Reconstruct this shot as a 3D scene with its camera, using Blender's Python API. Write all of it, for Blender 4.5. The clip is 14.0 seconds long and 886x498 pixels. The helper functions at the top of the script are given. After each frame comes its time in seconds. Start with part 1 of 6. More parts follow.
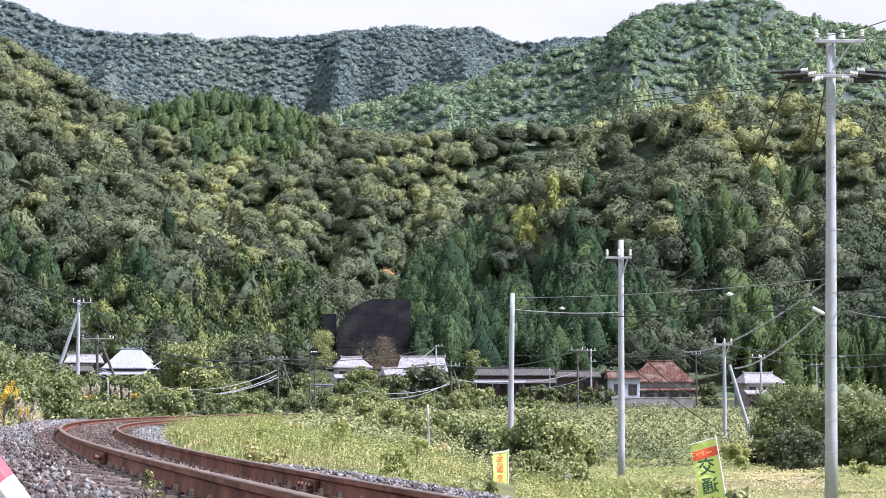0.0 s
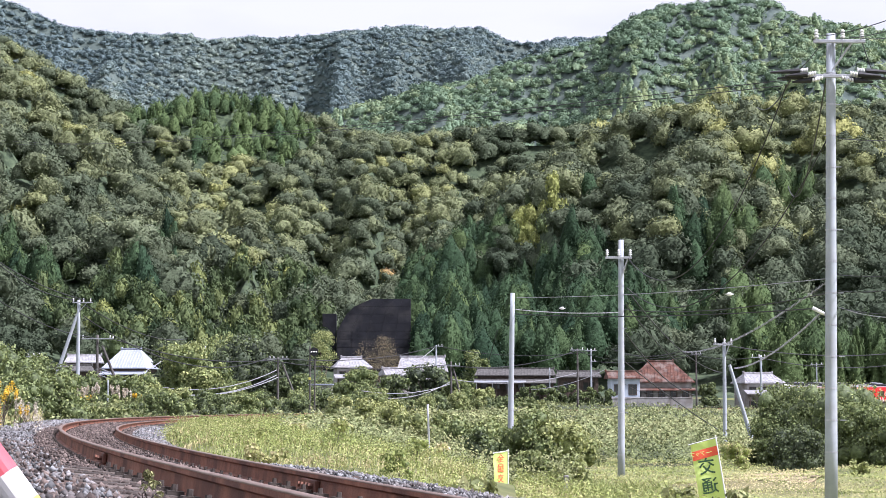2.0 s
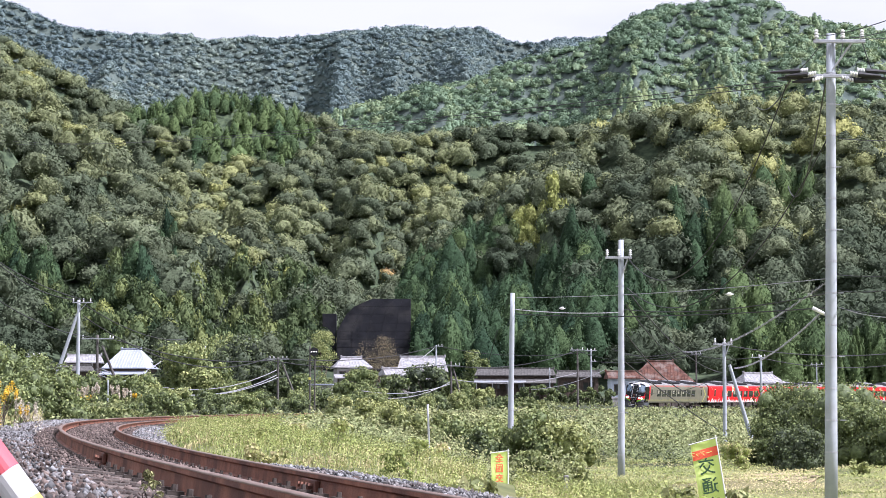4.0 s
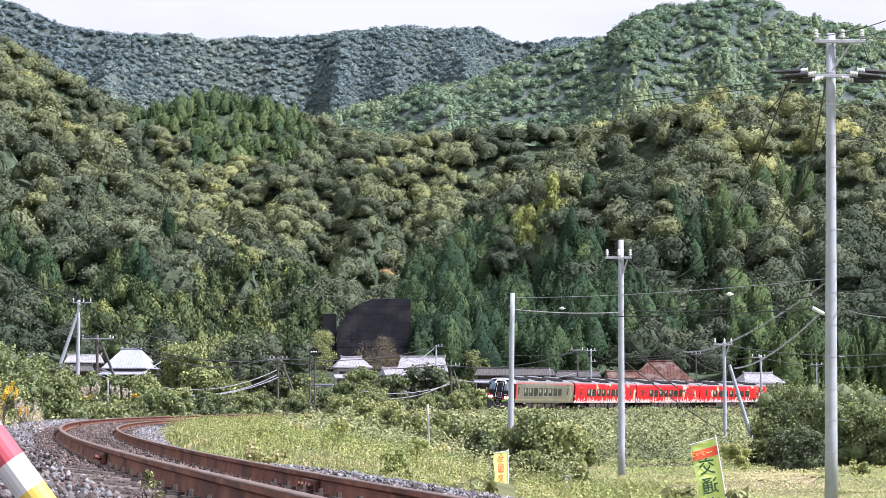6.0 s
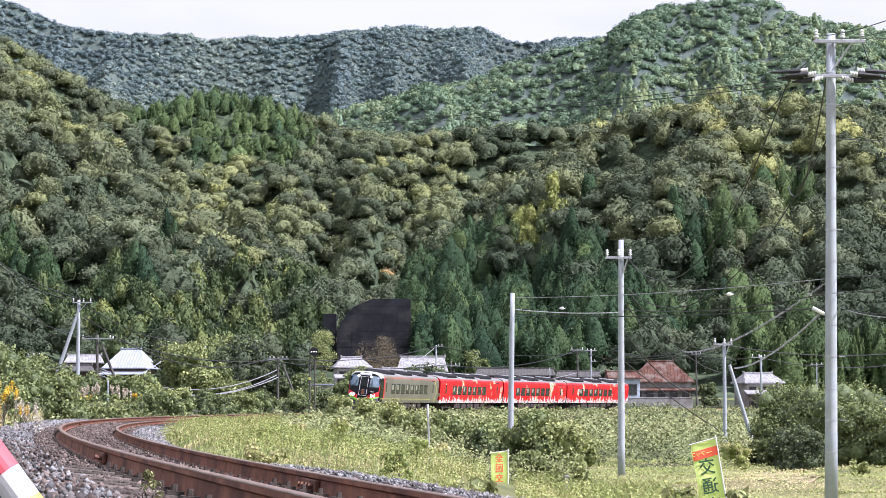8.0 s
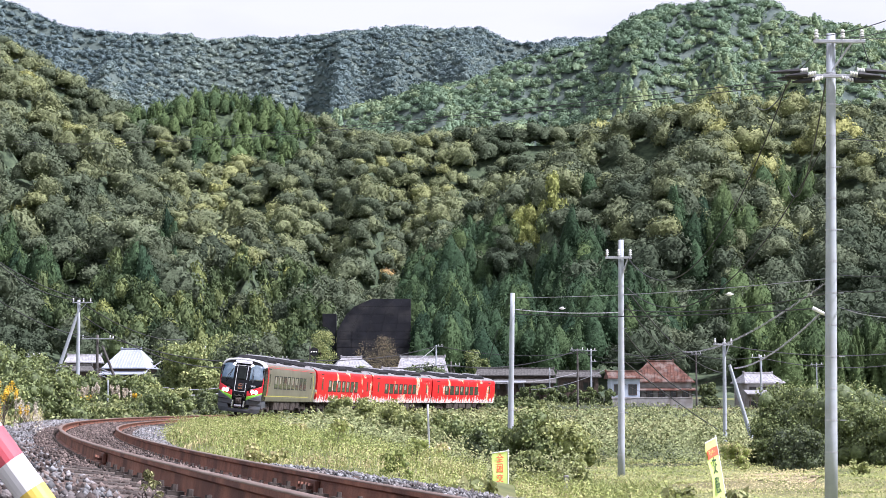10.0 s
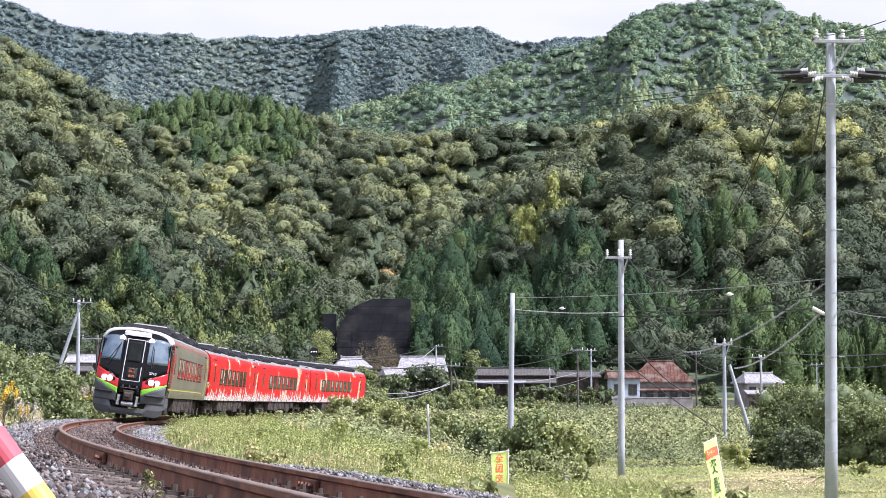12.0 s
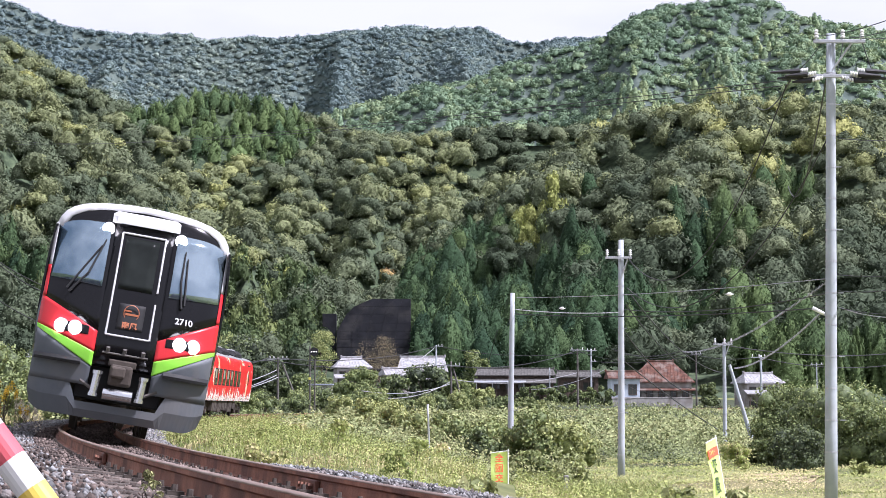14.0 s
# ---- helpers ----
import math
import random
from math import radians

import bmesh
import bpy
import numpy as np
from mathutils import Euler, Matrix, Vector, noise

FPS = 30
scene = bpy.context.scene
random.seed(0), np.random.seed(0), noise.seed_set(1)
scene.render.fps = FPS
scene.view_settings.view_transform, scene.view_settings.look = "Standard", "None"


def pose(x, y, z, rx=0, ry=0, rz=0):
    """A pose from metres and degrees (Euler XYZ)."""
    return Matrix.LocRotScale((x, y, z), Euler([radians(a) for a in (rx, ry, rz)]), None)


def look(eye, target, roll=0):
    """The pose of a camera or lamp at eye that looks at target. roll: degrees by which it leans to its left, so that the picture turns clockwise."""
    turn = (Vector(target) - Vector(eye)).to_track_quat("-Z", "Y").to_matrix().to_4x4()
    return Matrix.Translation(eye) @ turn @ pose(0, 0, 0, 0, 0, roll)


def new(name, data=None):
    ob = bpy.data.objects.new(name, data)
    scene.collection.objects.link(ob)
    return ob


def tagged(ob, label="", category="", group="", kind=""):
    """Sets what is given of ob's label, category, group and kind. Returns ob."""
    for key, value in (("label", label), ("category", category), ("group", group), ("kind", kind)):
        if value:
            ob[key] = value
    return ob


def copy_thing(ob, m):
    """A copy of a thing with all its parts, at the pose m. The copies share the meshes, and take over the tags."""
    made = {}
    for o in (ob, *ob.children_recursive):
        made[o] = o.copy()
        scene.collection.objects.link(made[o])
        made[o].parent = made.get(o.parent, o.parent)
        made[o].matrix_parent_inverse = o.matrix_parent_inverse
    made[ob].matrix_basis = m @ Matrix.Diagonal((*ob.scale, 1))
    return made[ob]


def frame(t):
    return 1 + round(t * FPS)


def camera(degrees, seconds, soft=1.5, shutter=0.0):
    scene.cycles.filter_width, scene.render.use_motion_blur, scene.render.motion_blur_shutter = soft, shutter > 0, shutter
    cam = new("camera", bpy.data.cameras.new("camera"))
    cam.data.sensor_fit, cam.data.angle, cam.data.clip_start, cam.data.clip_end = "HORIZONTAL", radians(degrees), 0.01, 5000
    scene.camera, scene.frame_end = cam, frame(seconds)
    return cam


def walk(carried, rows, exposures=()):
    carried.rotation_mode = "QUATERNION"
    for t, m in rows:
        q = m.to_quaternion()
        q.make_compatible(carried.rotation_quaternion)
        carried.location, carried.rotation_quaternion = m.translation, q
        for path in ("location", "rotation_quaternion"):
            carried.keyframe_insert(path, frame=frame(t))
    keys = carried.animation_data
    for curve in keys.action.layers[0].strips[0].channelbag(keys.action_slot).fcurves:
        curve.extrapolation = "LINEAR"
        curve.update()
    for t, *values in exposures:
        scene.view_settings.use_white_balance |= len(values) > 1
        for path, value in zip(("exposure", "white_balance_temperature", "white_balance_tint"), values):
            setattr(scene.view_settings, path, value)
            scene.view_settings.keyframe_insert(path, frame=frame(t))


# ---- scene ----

# ---- camera ----
EYE = 0.3265                      # height of the lens over the railhead at the crossing
TILT = math.degrees(math.atan((728.6 - 441) / 3600))
cam = camera(24.575, 14.0, soft=0.75)
walk(cam, [(0.0, pose(0, 0, EYE, 90 + TILT, 0, 0)), (14.0, pose(0, 0, EYE, 90 + TILT, 0, 0))], [(0.0, 0.72, 5780, 26), (14.0, 0.72, 5780, 26)])

# ---- sky and sun: bright thin overcast with a veiled sun ----
SUN_ELEV, SUN_AZ = 53.0, 108.0    # degrees; azimuth from the view line, to the right and a little behind
world = bpy.data.worlds.new("sky")
scene.world = world
world.use_nodes = True
wn, wl = world.node_tree.nodes, world.node_tree.links
sky = wn.new("ShaderNodeTexSky")
sky.sky_type, sky.sun_disc = "NISHITA", False
sky.sun_elevation, sky.sun_rotation = radians(SUN_ELEV), radians(SUN_AZ)
cloud_map = wn.new("ShaderNodeTexCoord")
cloud_scale = wn.new("ShaderNodeMapping")
cloud_scale.inputs["Scale"].default_value = (3.0, 3.0, 9.0)
cloud = wn.new("ShaderNodeTexNoise")
cloud.inputs["Scale"].default_value, cloud.inputs["Detail"].default_value = 2.2, 6.0
cloud_tone = wn.new("ShaderNodeValToRGB")
cloud_tone.color_ramp.elements[0].position, cloud_tone.color_ramp.elements[0].color = 0.3, (9.0, 9.25, 9.3, 1)
cloud_tone.color_ramp.elements[1].position, cloud_tone.color_ramp.elements[1].color = 0.62, (10.6, 10.75, 10.5, 1)
veil = wn.new("ShaderNodeMixRGB")
veil.inputs["Fac"].default_value = 0.86
wl.new(cloud_map.outputs["Generated"], cloud_scale.inputs["Vector"])
wl.new(cloud_scale.outputs["Vector"], cloud.inputs["Vector"])
wl.new(cloud.outputs["Fac"], cloud_tone.inputs["Fac"])
wl.new(sky.outputs["Color"], veil.inputs["Color1"])
wl.new(cloud_tone.outputs["Color"], veil.inputs["Color2"])
wl.new(veil.outputs["Color"], wn["Background"].inputs["Color"])
wn["Background"].inputs["Strength"].default_value = 0.061
sun_data = bpy.data.lights.new("sun", "SUN")
sun_data.energy, sun_data.angle, sun_data.color = 5.0, radians(4), (1.0, 0.97, 0.92)
sun = new("sun", sun_data)
_el, _az = radians(SUN_ELEV), radians(SUN_AZ)
sun.matrix_world = look((0, 0, 60), (-math.sin(_az) * math.cos(_el), -math.cos(_az) * math.cos(_el), 60 - math.sin(_el)))


# ---- materials ----
def material(name):
    m = bpy.data.materials.new(name)
    m.use_nodes = True
    return m, m.node_tree.nodes, m.node_tree.links, m.node_tree.nodes["Principled BSDF"]


def ramp(nodes, stops):
    r = nodes.new("ShaderNodeValToRGB")
    while len(r.color_ramp.elements) < len(stops):
        r.color_ramp.elements.new(0.5)
    for e, (p, c) in zip(r.color_ramp.elements, stops):
        e.position, e.color = p, (*c, 1)
    return r


def surface(name, dark, light, scale=6.0, rough=0.8, metal=0.0, bump=0.15, fine=60.0, stain=None, stain_scale=0.7, stain_amount=0.5, pieces=False, specular=0.3):
    """A worn surface: two scales of mottling, fine relief, and stains of another colour."""
    m, n, l, b = material(name)
    tc = n.new("ShaderNodeTexCoord")
    big = n.new("ShaderNodeTexNoise")
    big.inputs["Scale"].default_value, big.inputs["Detail"].default_value, big.inputs["Roughness"].default_value = scale, 7, 0.62
    l.new(tc.outputs["Object"], big.inputs["Vector"])
    tone = ramp(n, [(0.32, dark), (0.68, light)])
    l.new(big.outputs["Fac"], tone.inputs["Fac"])
    colour = tone.outputs["Color"]
    if stain:
        st = n.new("ShaderNodeTexNoise")
        st.inputs["Scale"].default_value, st.inputs["Detail"].default_value = stain_scale, 8
        l.new(tc.outputs["Object"], st.inputs["Vector"])
        edge = ramp(n, [(0.48, (0, 0, 0)), (0.62, (stain_amount,) * 3)])
        l.new(st.outputs["Fac"], edge.inputs["Fac"])
        mx = n.new("ShaderNodeMixRGB")
        mx.inputs["Color2"].default_value = (*stain, 1)
        l.new(edge.outputs["Color"], mx.inputs["Fac"])
        l.new(colour, mx.inputs["Color1"])
        colour = mx.outputs["Color"]
    if pieces:
        info = n.new("ShaderNodeNewGeometry") if pieces == "island" else n.new("ShaderNodeObjectInfo")
        hsv = n.new("ShaderNodeHueSaturation")
        mr = n.new("ShaderNodeMapRange")
        mr.inputs["To Min"].default_value, mr.inputs["To Max"].default_value = 0.25, 1.45
        l.new(info.outputs["Random Per Island" if pieces == "island" else "Random"], mr.inputs["Value"])
        l.new(mr.outputs["Result"], hsv.inputs["Value"])
        l.new(colour, hsv.inputs["Color"])
        colour = hsv.outputs["Color"]
    l.new(colour, b.inputs["Base Color"])
    b.inputs["Roughness"].default_value, b.inputs["Metallic"].default_value = rough, metal
    b.inputs["Specular IOR Level"].default_value = specular
    if bump:
        fn = n.new("ShaderNodeTexNoise")
        fn.inputs["Scale"].default_value, fn.inputs["Detail"].default_value = fine, 5
        l.new(tc.outputs["Object"], fn.inputs["Vector"])
        bp = n.new("ShaderNodeBump")
        bp.inputs["Strength"].default_value, bp.inputs["Distance"].default_value = bump, 0.02
        l.new(fn.outputs["Fac"], bp.inputs["Height"])
        l.new(bp.outputs["Normal"], b.inputs["Normal"])
    return m


def foliage(name, stops, rough=0.55, translucent=0.3, spread=0.35, patch=0.05, specular=0.35, fine=6.0, depth=0.03, contrast=0.45):
    """Leaves: colour by the plant's own tint, varied leaf by leaf and in patches; light passes through."""
    m, n, l, b = material(name)
    at = n.new("ShaderNodeAttribute")
    at.attribute_name = "tint"
    geo = n.new("ShaderNodeNewGeometry")
    tc = n.new("ShaderNodeTexCoord")
    nz = n.new("ShaderNodeTexNoise")
    nz.inputs["Scale"].default_value, nz.inputs["Detail"].default_value = patch, 4
    l.new(tc.outputs["Object"], nz.inputs["Vector"])
    mr = n.new("ShaderNodeMapRange")
    mr.inputs["From Min"].default_value, mr.inputs["From Max"].default_value = 0.3, 0.7
    mr.inputs["To Min"].default_value, mr.inputs["To Max"].default_value = -0.12, 0.12
    l.new(nz.outputs["Fac"], mr.inputs["Value"])
    ad = n.new("ShaderNodeMath")
    l.new(at.outputs["Fac"], ad.inputs[0])
    l.new(mr.outputs["Result"], ad.inputs[1])
    col = ramp(n, stops)
    l.new(ad.outputs["Value"], col.inputs["Fac"])
    vr = n.new("ShaderNodeMapRange")
    vr.inputs["To Min"].default_value, vr.inputs["To Max"].default_value = 1 - spread, 1 + spread
    l.new(geo.outputs["Random Per Island"], vr.inputs["Value"])
    hs = n.new("ShaderNodeHueSaturation")
    tuft = n.new("ShaderNodeTexNoise")
    tuft.inputs["Scale"].default_value, tuft.inputs["Detail"].default_value, tuft.inputs["Roughness"].default_value = fine, 5, 0.7
    l.new(tc.outputs["Object"], tuft.inputs["Vector"])
    tr_map = n.new("ShaderNodeMapRange")
    tr_map.inputs["From Min"].default_value, tr_map.inputs["From Max"].default_value = 0.32, 0.68
    tr_map.inputs["To Min"].default_value, tr_map.inputs["To Max"].default_value = 1 - contrast, 1 + contrast
    l.new(tuft.outputs["Fac"], tr_map.inputs["Value"])
    both = n.new("ShaderNodeMath")
    both.operation = "MULTIPLY"
    l.new(vr.outputs["Result"], both.inputs[0])
    l.new(tr_map.outputs["Result"], both.inputs[1])
    l.new(both.outputs["Value"], hs.inputs["Value"])
    l.new(col.outputs["Color"], hs.inputs["Color"])
    l.new(hs.outputs["Color"], b.inputs["Base Color"])
    relief = n.new("ShaderNodeBump")
    relief.inputs["Strength"].default_value, relief.inputs["Distance"].default_value = 0.9, depth
    l.new(tuft.outputs["Fac"], relief.inputs["Height"])
    l.new(relief.outputs["Normal"], b.inputs["Normal"])
    b.inputs["Roughness"].default_value, b.inputs["Specular IOR Level"].default_value = rough, specular
    tr = n.new("ShaderNodeBsdfTranslucent")
    l.new(hs.outputs["Color"], tr.inputs["Color"])
    ms = n.new("ShaderNodeMixShader")
    ms.inputs["Fac"].default_value = translucent
    l.new(b.outputs["BSDF"], ms.inputs[1])
    l.new(tr.outputs["BSDF"], ms.inputs[2])
    l.new(ms.outputs["Shader"], n["Material Output"].inputs["Surface"])
    return m


def plain(name, colour, rough=0.5, metal=0.0, specular=0.4, grime=0.12):
    """Paint, plastic or plated metal with faint grime."""
    d = tuple(c * (1 - grime) for c in colour)
    return surface(name, d, colour, 2.5, rough, metal, 0.0, specular=specular)


def lamp_glow(name, colour, strength):
    m, n, l, b = material(name)
    b.inputs["Emission Color"].default_value, b.inputs["Emission Strength"].default_value = (*colour, 1), strength
    b.inputs["Base Color"].default_value = (*colour, 1)
    return m


def glass_dark(name, colour, rough=0.06):
    m, n, l, b = material(name)
    b.inputs["Base Color"].default_value = (*colour, 1)
    b.inputs["Roughness"].default_value, b.inputs["Specular IOR Level"].default_value, b.inputs["Coat Weight"].default_value = rough, 0.5, 0.0
    return m


M = {}
M["soil"] = surface("soil_and_litter", (0.07, 0.085, 0.03), (0.25, 0.26, 0.10), 0.35, 0.95, 0, 0.5, 3.0, (0.16, 0.12, 0.07), 0.08, 0.5)
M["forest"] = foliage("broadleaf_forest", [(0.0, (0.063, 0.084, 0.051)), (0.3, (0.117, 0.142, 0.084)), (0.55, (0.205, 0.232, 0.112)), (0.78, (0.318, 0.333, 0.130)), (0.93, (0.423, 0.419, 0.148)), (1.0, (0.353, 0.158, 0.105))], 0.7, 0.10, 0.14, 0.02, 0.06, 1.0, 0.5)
M["conifer"] = foliage("conifer_forest", [(0.0, (0.029, 0.056, 0.031)), (0.5, (0.052, 0.089, 0.042)), (1.0, (0.099, 0.143, 0.055))], 0.7, 0.08, 0.16, 0.02, 0.05, 1.2, 0.5)
M["bamboo"] = foliage("bamboo_leaf", [(0.0, (0.035, 0.058, 0.028)), (0.6, (0.119, 0.159, 0.067)), (1.0, (0.290, 0.318, 0.104))], 0.6, 0.15, 0.16, 0.03, 0.06, 1.4, 0.3)
# Distance haze is put into these two: paler and flatter, the far one bluer.
M["far"] = foliage("hazed_distant_forest", [(0.0, (0.125, 0.173, 0.175)), (0.5, (0.166, 0.222, 0.209)), (1.0, (0.233, 0.283, 0.229))], 0.7, 0.1, 0.10, 0.006, 0.05, 0.4, 0.6, 0.22)
M["mount"] = foliage("hazed_mountain_forest", [(0.0, (0.121, 0.184, 0.119)), (0.5, (0.187, 0.265, 0.162)), (1.0, (0.301, 0.360, 0.181))], 0.7, 0.1, 0.12, 0.006, 0.06, 0.5, 0.6, 0.26)
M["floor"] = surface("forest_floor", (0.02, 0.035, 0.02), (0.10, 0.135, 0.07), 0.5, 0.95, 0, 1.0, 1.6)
# Far ground colour lifted and blued as well, for the same haze.
M["far_floor"] = surface("hazed_forest_floor", (0.055, 0.080, 0.072), (0.12, 0.15, 0.125), 0.2, 0.95, 0, 0.6, 0.6)
# Ground colour dark enough to pass for shade between creeper leaves.
M["gap_shade"] = surface("leaf_gap_shade", (0.022, 0.030, 0.015), (0.070, 0.085, 0.038), 1.4, 0.95, 0, 0.6, 6)
M["kudzu"] = foliage("vine_leaf", [(0.0, (0.074, 0.096, 0.052)), (0.5, (0.232, 0.271, 0.115)), (1.0, (0.353, 0.349, 0.164))], 0.5, 0.16, 0.3, 0.15, 0.12)
M["grass"] = foliage("verge_grass", [(0.0, (0.156, 0.210, 0.075)), (0.5, (0.322, 0.370, 0.121)), (1.0, (0.562, 0.480, 0.270))], 0.55, 0.3, 0.35, 0.3, 0.12)
M["shrub"] = foliage("shrub_leaf", [(0.0, (0.070, 0.090, 0.054)), (0.5, (0.178, 0.225, 0.087)), (1.0, (0.355, 0.378, 0.149))], 0.45, 0.16, 0.32, 0.3, 0.15)
M["bark"] = surface("bark", (0.06, 0.05, 0.04), (0.16, 0.13, 0.10), 4, 0.95, 0, 0.6, 20)
M["ballast_bed"] = surface("ballast_bed", (0.012, 0.011, 0.010), (0.06, 0.054, 0.05), 14, 0.95, 0, 1.0, 22, (0.12, 0.07, 0.05), 0.8, 0.5)
M["stone"] = surface("ballast_stone", (0.085, 0.086, 0.085), (0.33, 0.335, 0.33), 6, 0.85, 0, 0.4, 40, (0.18, 0.13, 0.105), 0.5, 0.5, pieces="island")
M["stone_brown"] = surface("dusty_ballast_stone", (0.055, 0.042, 0.036), (0.21, 0.165, 0.14), 6, 0.95, 0, 0.4, 40, pieces="island")
M["rail"] = surface("rusty_rail", (0.16, 0.070, 0.044), (0.34, 0.155, 0.095), 5, 0.75, 0.15, 0.3, 60, (0.06, 0.03, 0.025), 1.5, 0.6)
M["railhead"] = surface("railhead", (0.20, 0.12, 0.085), (0.34, 0.24, 0.19), 3, 0.42, 0.6, 0.05, 50)
M["sleeper"] = surface("old_timber", (0.05, 0.04, 0.035), (0.15, 0.125, 0.105), 7, 0.95, 0, 0.6, 40, pieces=True)
M["concrete"] = surface("pole_concrete", (0.34, 0.375, 0.40), (0.46, 0.495, 0.52), 1.6, 0.85, 0, 0.15, 60, (0.32, 0.31, 0.30), 0.9, 0.35)
M["steel"] = surface("galvanised_steel", (0.36, 0.37, 0.39), (0.55, 0.56, 0.58), 5, 0.45, 0.7, 0.05, 60)
M["dark_pole"] = surface("tarred_pole", (0.06, 0.055, 0.05), (0.15, 0.14, 0.13), 3, 0.9, 0, 0.3, 30)
M["wire"] = plain("wire", (0.03, 0.03, 0.032), 0.6)
M["wire_light"] = plain("wire_sheath", (0.30, 0.30, 0.31), 0.5)
M["porcelain"] = plain("white_porcelain", (0.85, 0.85, 0.84), 0.2)


# ---- mesh helpers ----
def np_mesh(name, verts, faces, mat, tint=None, smooth=False):
    """One mesh object from arrays of corners and of equal-sided faces."""
    me = bpy.data.meshes.new(name)
    verts, faces = np.asarray(verts, np.float32), np.asarray(faces, np.int32)
    k = faces.shape[1]
    me.vertices.add(len(verts))
    me.vertices.foreach_set("co", verts.ravel())
    me.loops.add(faces.size)
    me.loops.foreach_set("vertex_index", faces.ravel())
    me.polygons.add(len(faces))
    me.polygons.foreach_set("loop_start", np.arange(0, faces.size, k, dtype=np.int32))
    me.polygons.foreach_set("loop_total", np.full(len(faces), k, np.int32))
    if smooth:
        me.polygons.foreach_set("use_smooth", np.ones(len(faces), bool))
    if tint is not None:
        me.attributes.new("tint", "FLOAT", "POINT").data.foreach_set("value", np.asarray(tint, np.float32))
    me.materials.append(mat)
    me.update(calc_edges=True)
    me.validate()
    return new(name, me)


def part(name, bm, mat, parent=None, label="", smooth=False):
    """Links a bmesh as one mesh object under a thing or a part."""
    me = bpy.data.meshes.new(name)
    if smooth:
        for f in bm.faces:
            f.smooth = True
    bmesh.ops.recalc_face_normals(bm, faces=bm.faces)
    bm.to_mesh(me)
    bm.free()
    me.materials.append(mat)
    ob = new(name, me)
    ob.parent = parent
    if label:
        tagged(ob, label)
    return ob


def thing(name, label, category, at=None, group="", kind=""):
    ob = tagged(new(name), label, category, group, kind)
    ob.empty_display_size = 0.2
    if at is not None:
        ob.matrix_basis = at
    return ob


def box(bm, size, at=(0, 0, 0), bevel=0.0, turn=None):
    """A box in bm, its edges rounded by bevel."""
    made = bmesh.ops.create_cube(bm, size=1.0)["verts"]
    bmesh.ops.scale(bm, vec=size, verts=made)
    if bevel:
        es = list({e for v in made for e in v.link_edges})
        res = bmesh.ops.bevel(bm, geom=es, offset=bevel, segments=2, affect="EDGES", profile=0.5)
        made = list({v for f in res["faces"] for v in f.verts} | {v for v in made if v.is_valid})
    m = Matrix.Translation(at) @ (turn.to_4x4() if turn else Matrix())
    bmesh.ops.transform(bm, matrix=m, verts=made)
    return made


def rod(bm, a, b, r0, r1=None, seg=10, caps=True):
    """A tapered round bar from a to b."""
    a, b = Vector(a), Vector(b)
    r1 = r0 if r1 is None else r1
    q = (b - a).to_track_quat("Z", "Y").to_matrix()
    rings = []
    for p, r in ((a, r0), (b, r1)):
        rings.append([bm.verts.new(p + q @ Vector((r * math.cos(t), r * math.sin(t), 0))) for t in (i * math.tau / seg for i in range(seg))])
    for i in range(seg):
        bm.faces.new((rings[0][i], rings[0][(i + 1) % seg], rings[1][(i + 1) % seg], rings[1][i]))
    if caps:
        bm.faces.new(rings[0][::-1])
        bm.faces.new(rings[1])


def tube(bm, pts, radii, seg=6, caps=True):
    """One unbroken round tube through pts."""
    pts = [Vector(p) for p in pts]
    rings = []
    for i, p in enumerate(pts):
        way = (pts[min(i + 1, len(pts) - 1)] - pts[max(i - 1, 0)]).normalized()
        side = way.cross(Vector((0.02, 1, 0.03))).normalized()
        over = way.cross(side)
        r = radii[i] if isinstance(radii, (list, tuple)) else radii
        rings.append([p + (side * math.cos(t) + over * math.sin(t)) * r for t in (k * math.tau / seg for k in range(seg))])
    loft(bm, rings, True, caps)


def loft(bm, rings, closed=True, caps=True):
    """A skin over rings of equally many points."""
    vs = [[bm.verts.new(p) for p in ring] for ring in rings]
    k = len(vs[0])
    for a, b in zip(vs, vs[1:]):
        for i in range(k if closed else k - 1):
            j = (i + 1) % k
            bm.faces.new((a[i], a[j], b[j], b[i]))
    if caps and closed:
        bm.faces.new(vs[0][::-1])
        bm.faces.new(vs[-1])
    return vs


def place(u, v, depth):
    """The point at that depth on the line through column u and row v of the view's plan."""
    c, s = math.cos(radians(TILT)), math.sin(radians(TILT))
    rise = (441 - v) / 3600
    k = depth / (c - rise * s)
    return Vector(((u - 784) / 3600 * k, depth, EYE + k * (s + rise * c)))


# ---- the line of the track ----
BENDS = [0.0024, 0.00176, 0.0028, 0.00342, 0.00272, 0.00282, 0.00333, 0.0037, 0.00283, 0.00223, 0.0035, 0.00497, 0.00527]
CANT = math.asin(0.10963 / 1.067)
LINE_S = np.arange(-40.0, 481.0, 1.0)
_bend = np.interp(LINE_S, np.arange(13) * 25.0, BENDS)
_head = np.concatenate([[0], np.cumsum((_bend[1:] + _bend[:-1]) / 2)])
_head += -0.2393 - _head[40]
_mid = (_head[1:] + _head[:-1]) / 2
_x = np.concatenate([[0], np.cumsum(np.sin(_mid))])
_y = np.concatenate([[0], np.cumsum(np.cos(_mid))])
LINE_X, LINE_Y, LINE_H = _x - _x[40] - 0.43, _y - _y[40] + 9.0, _head


def line_z(s):
    return -0.000421 * np.maximum(s, 0) + 0.0000112 * np.maximum(s, 0) ** 2


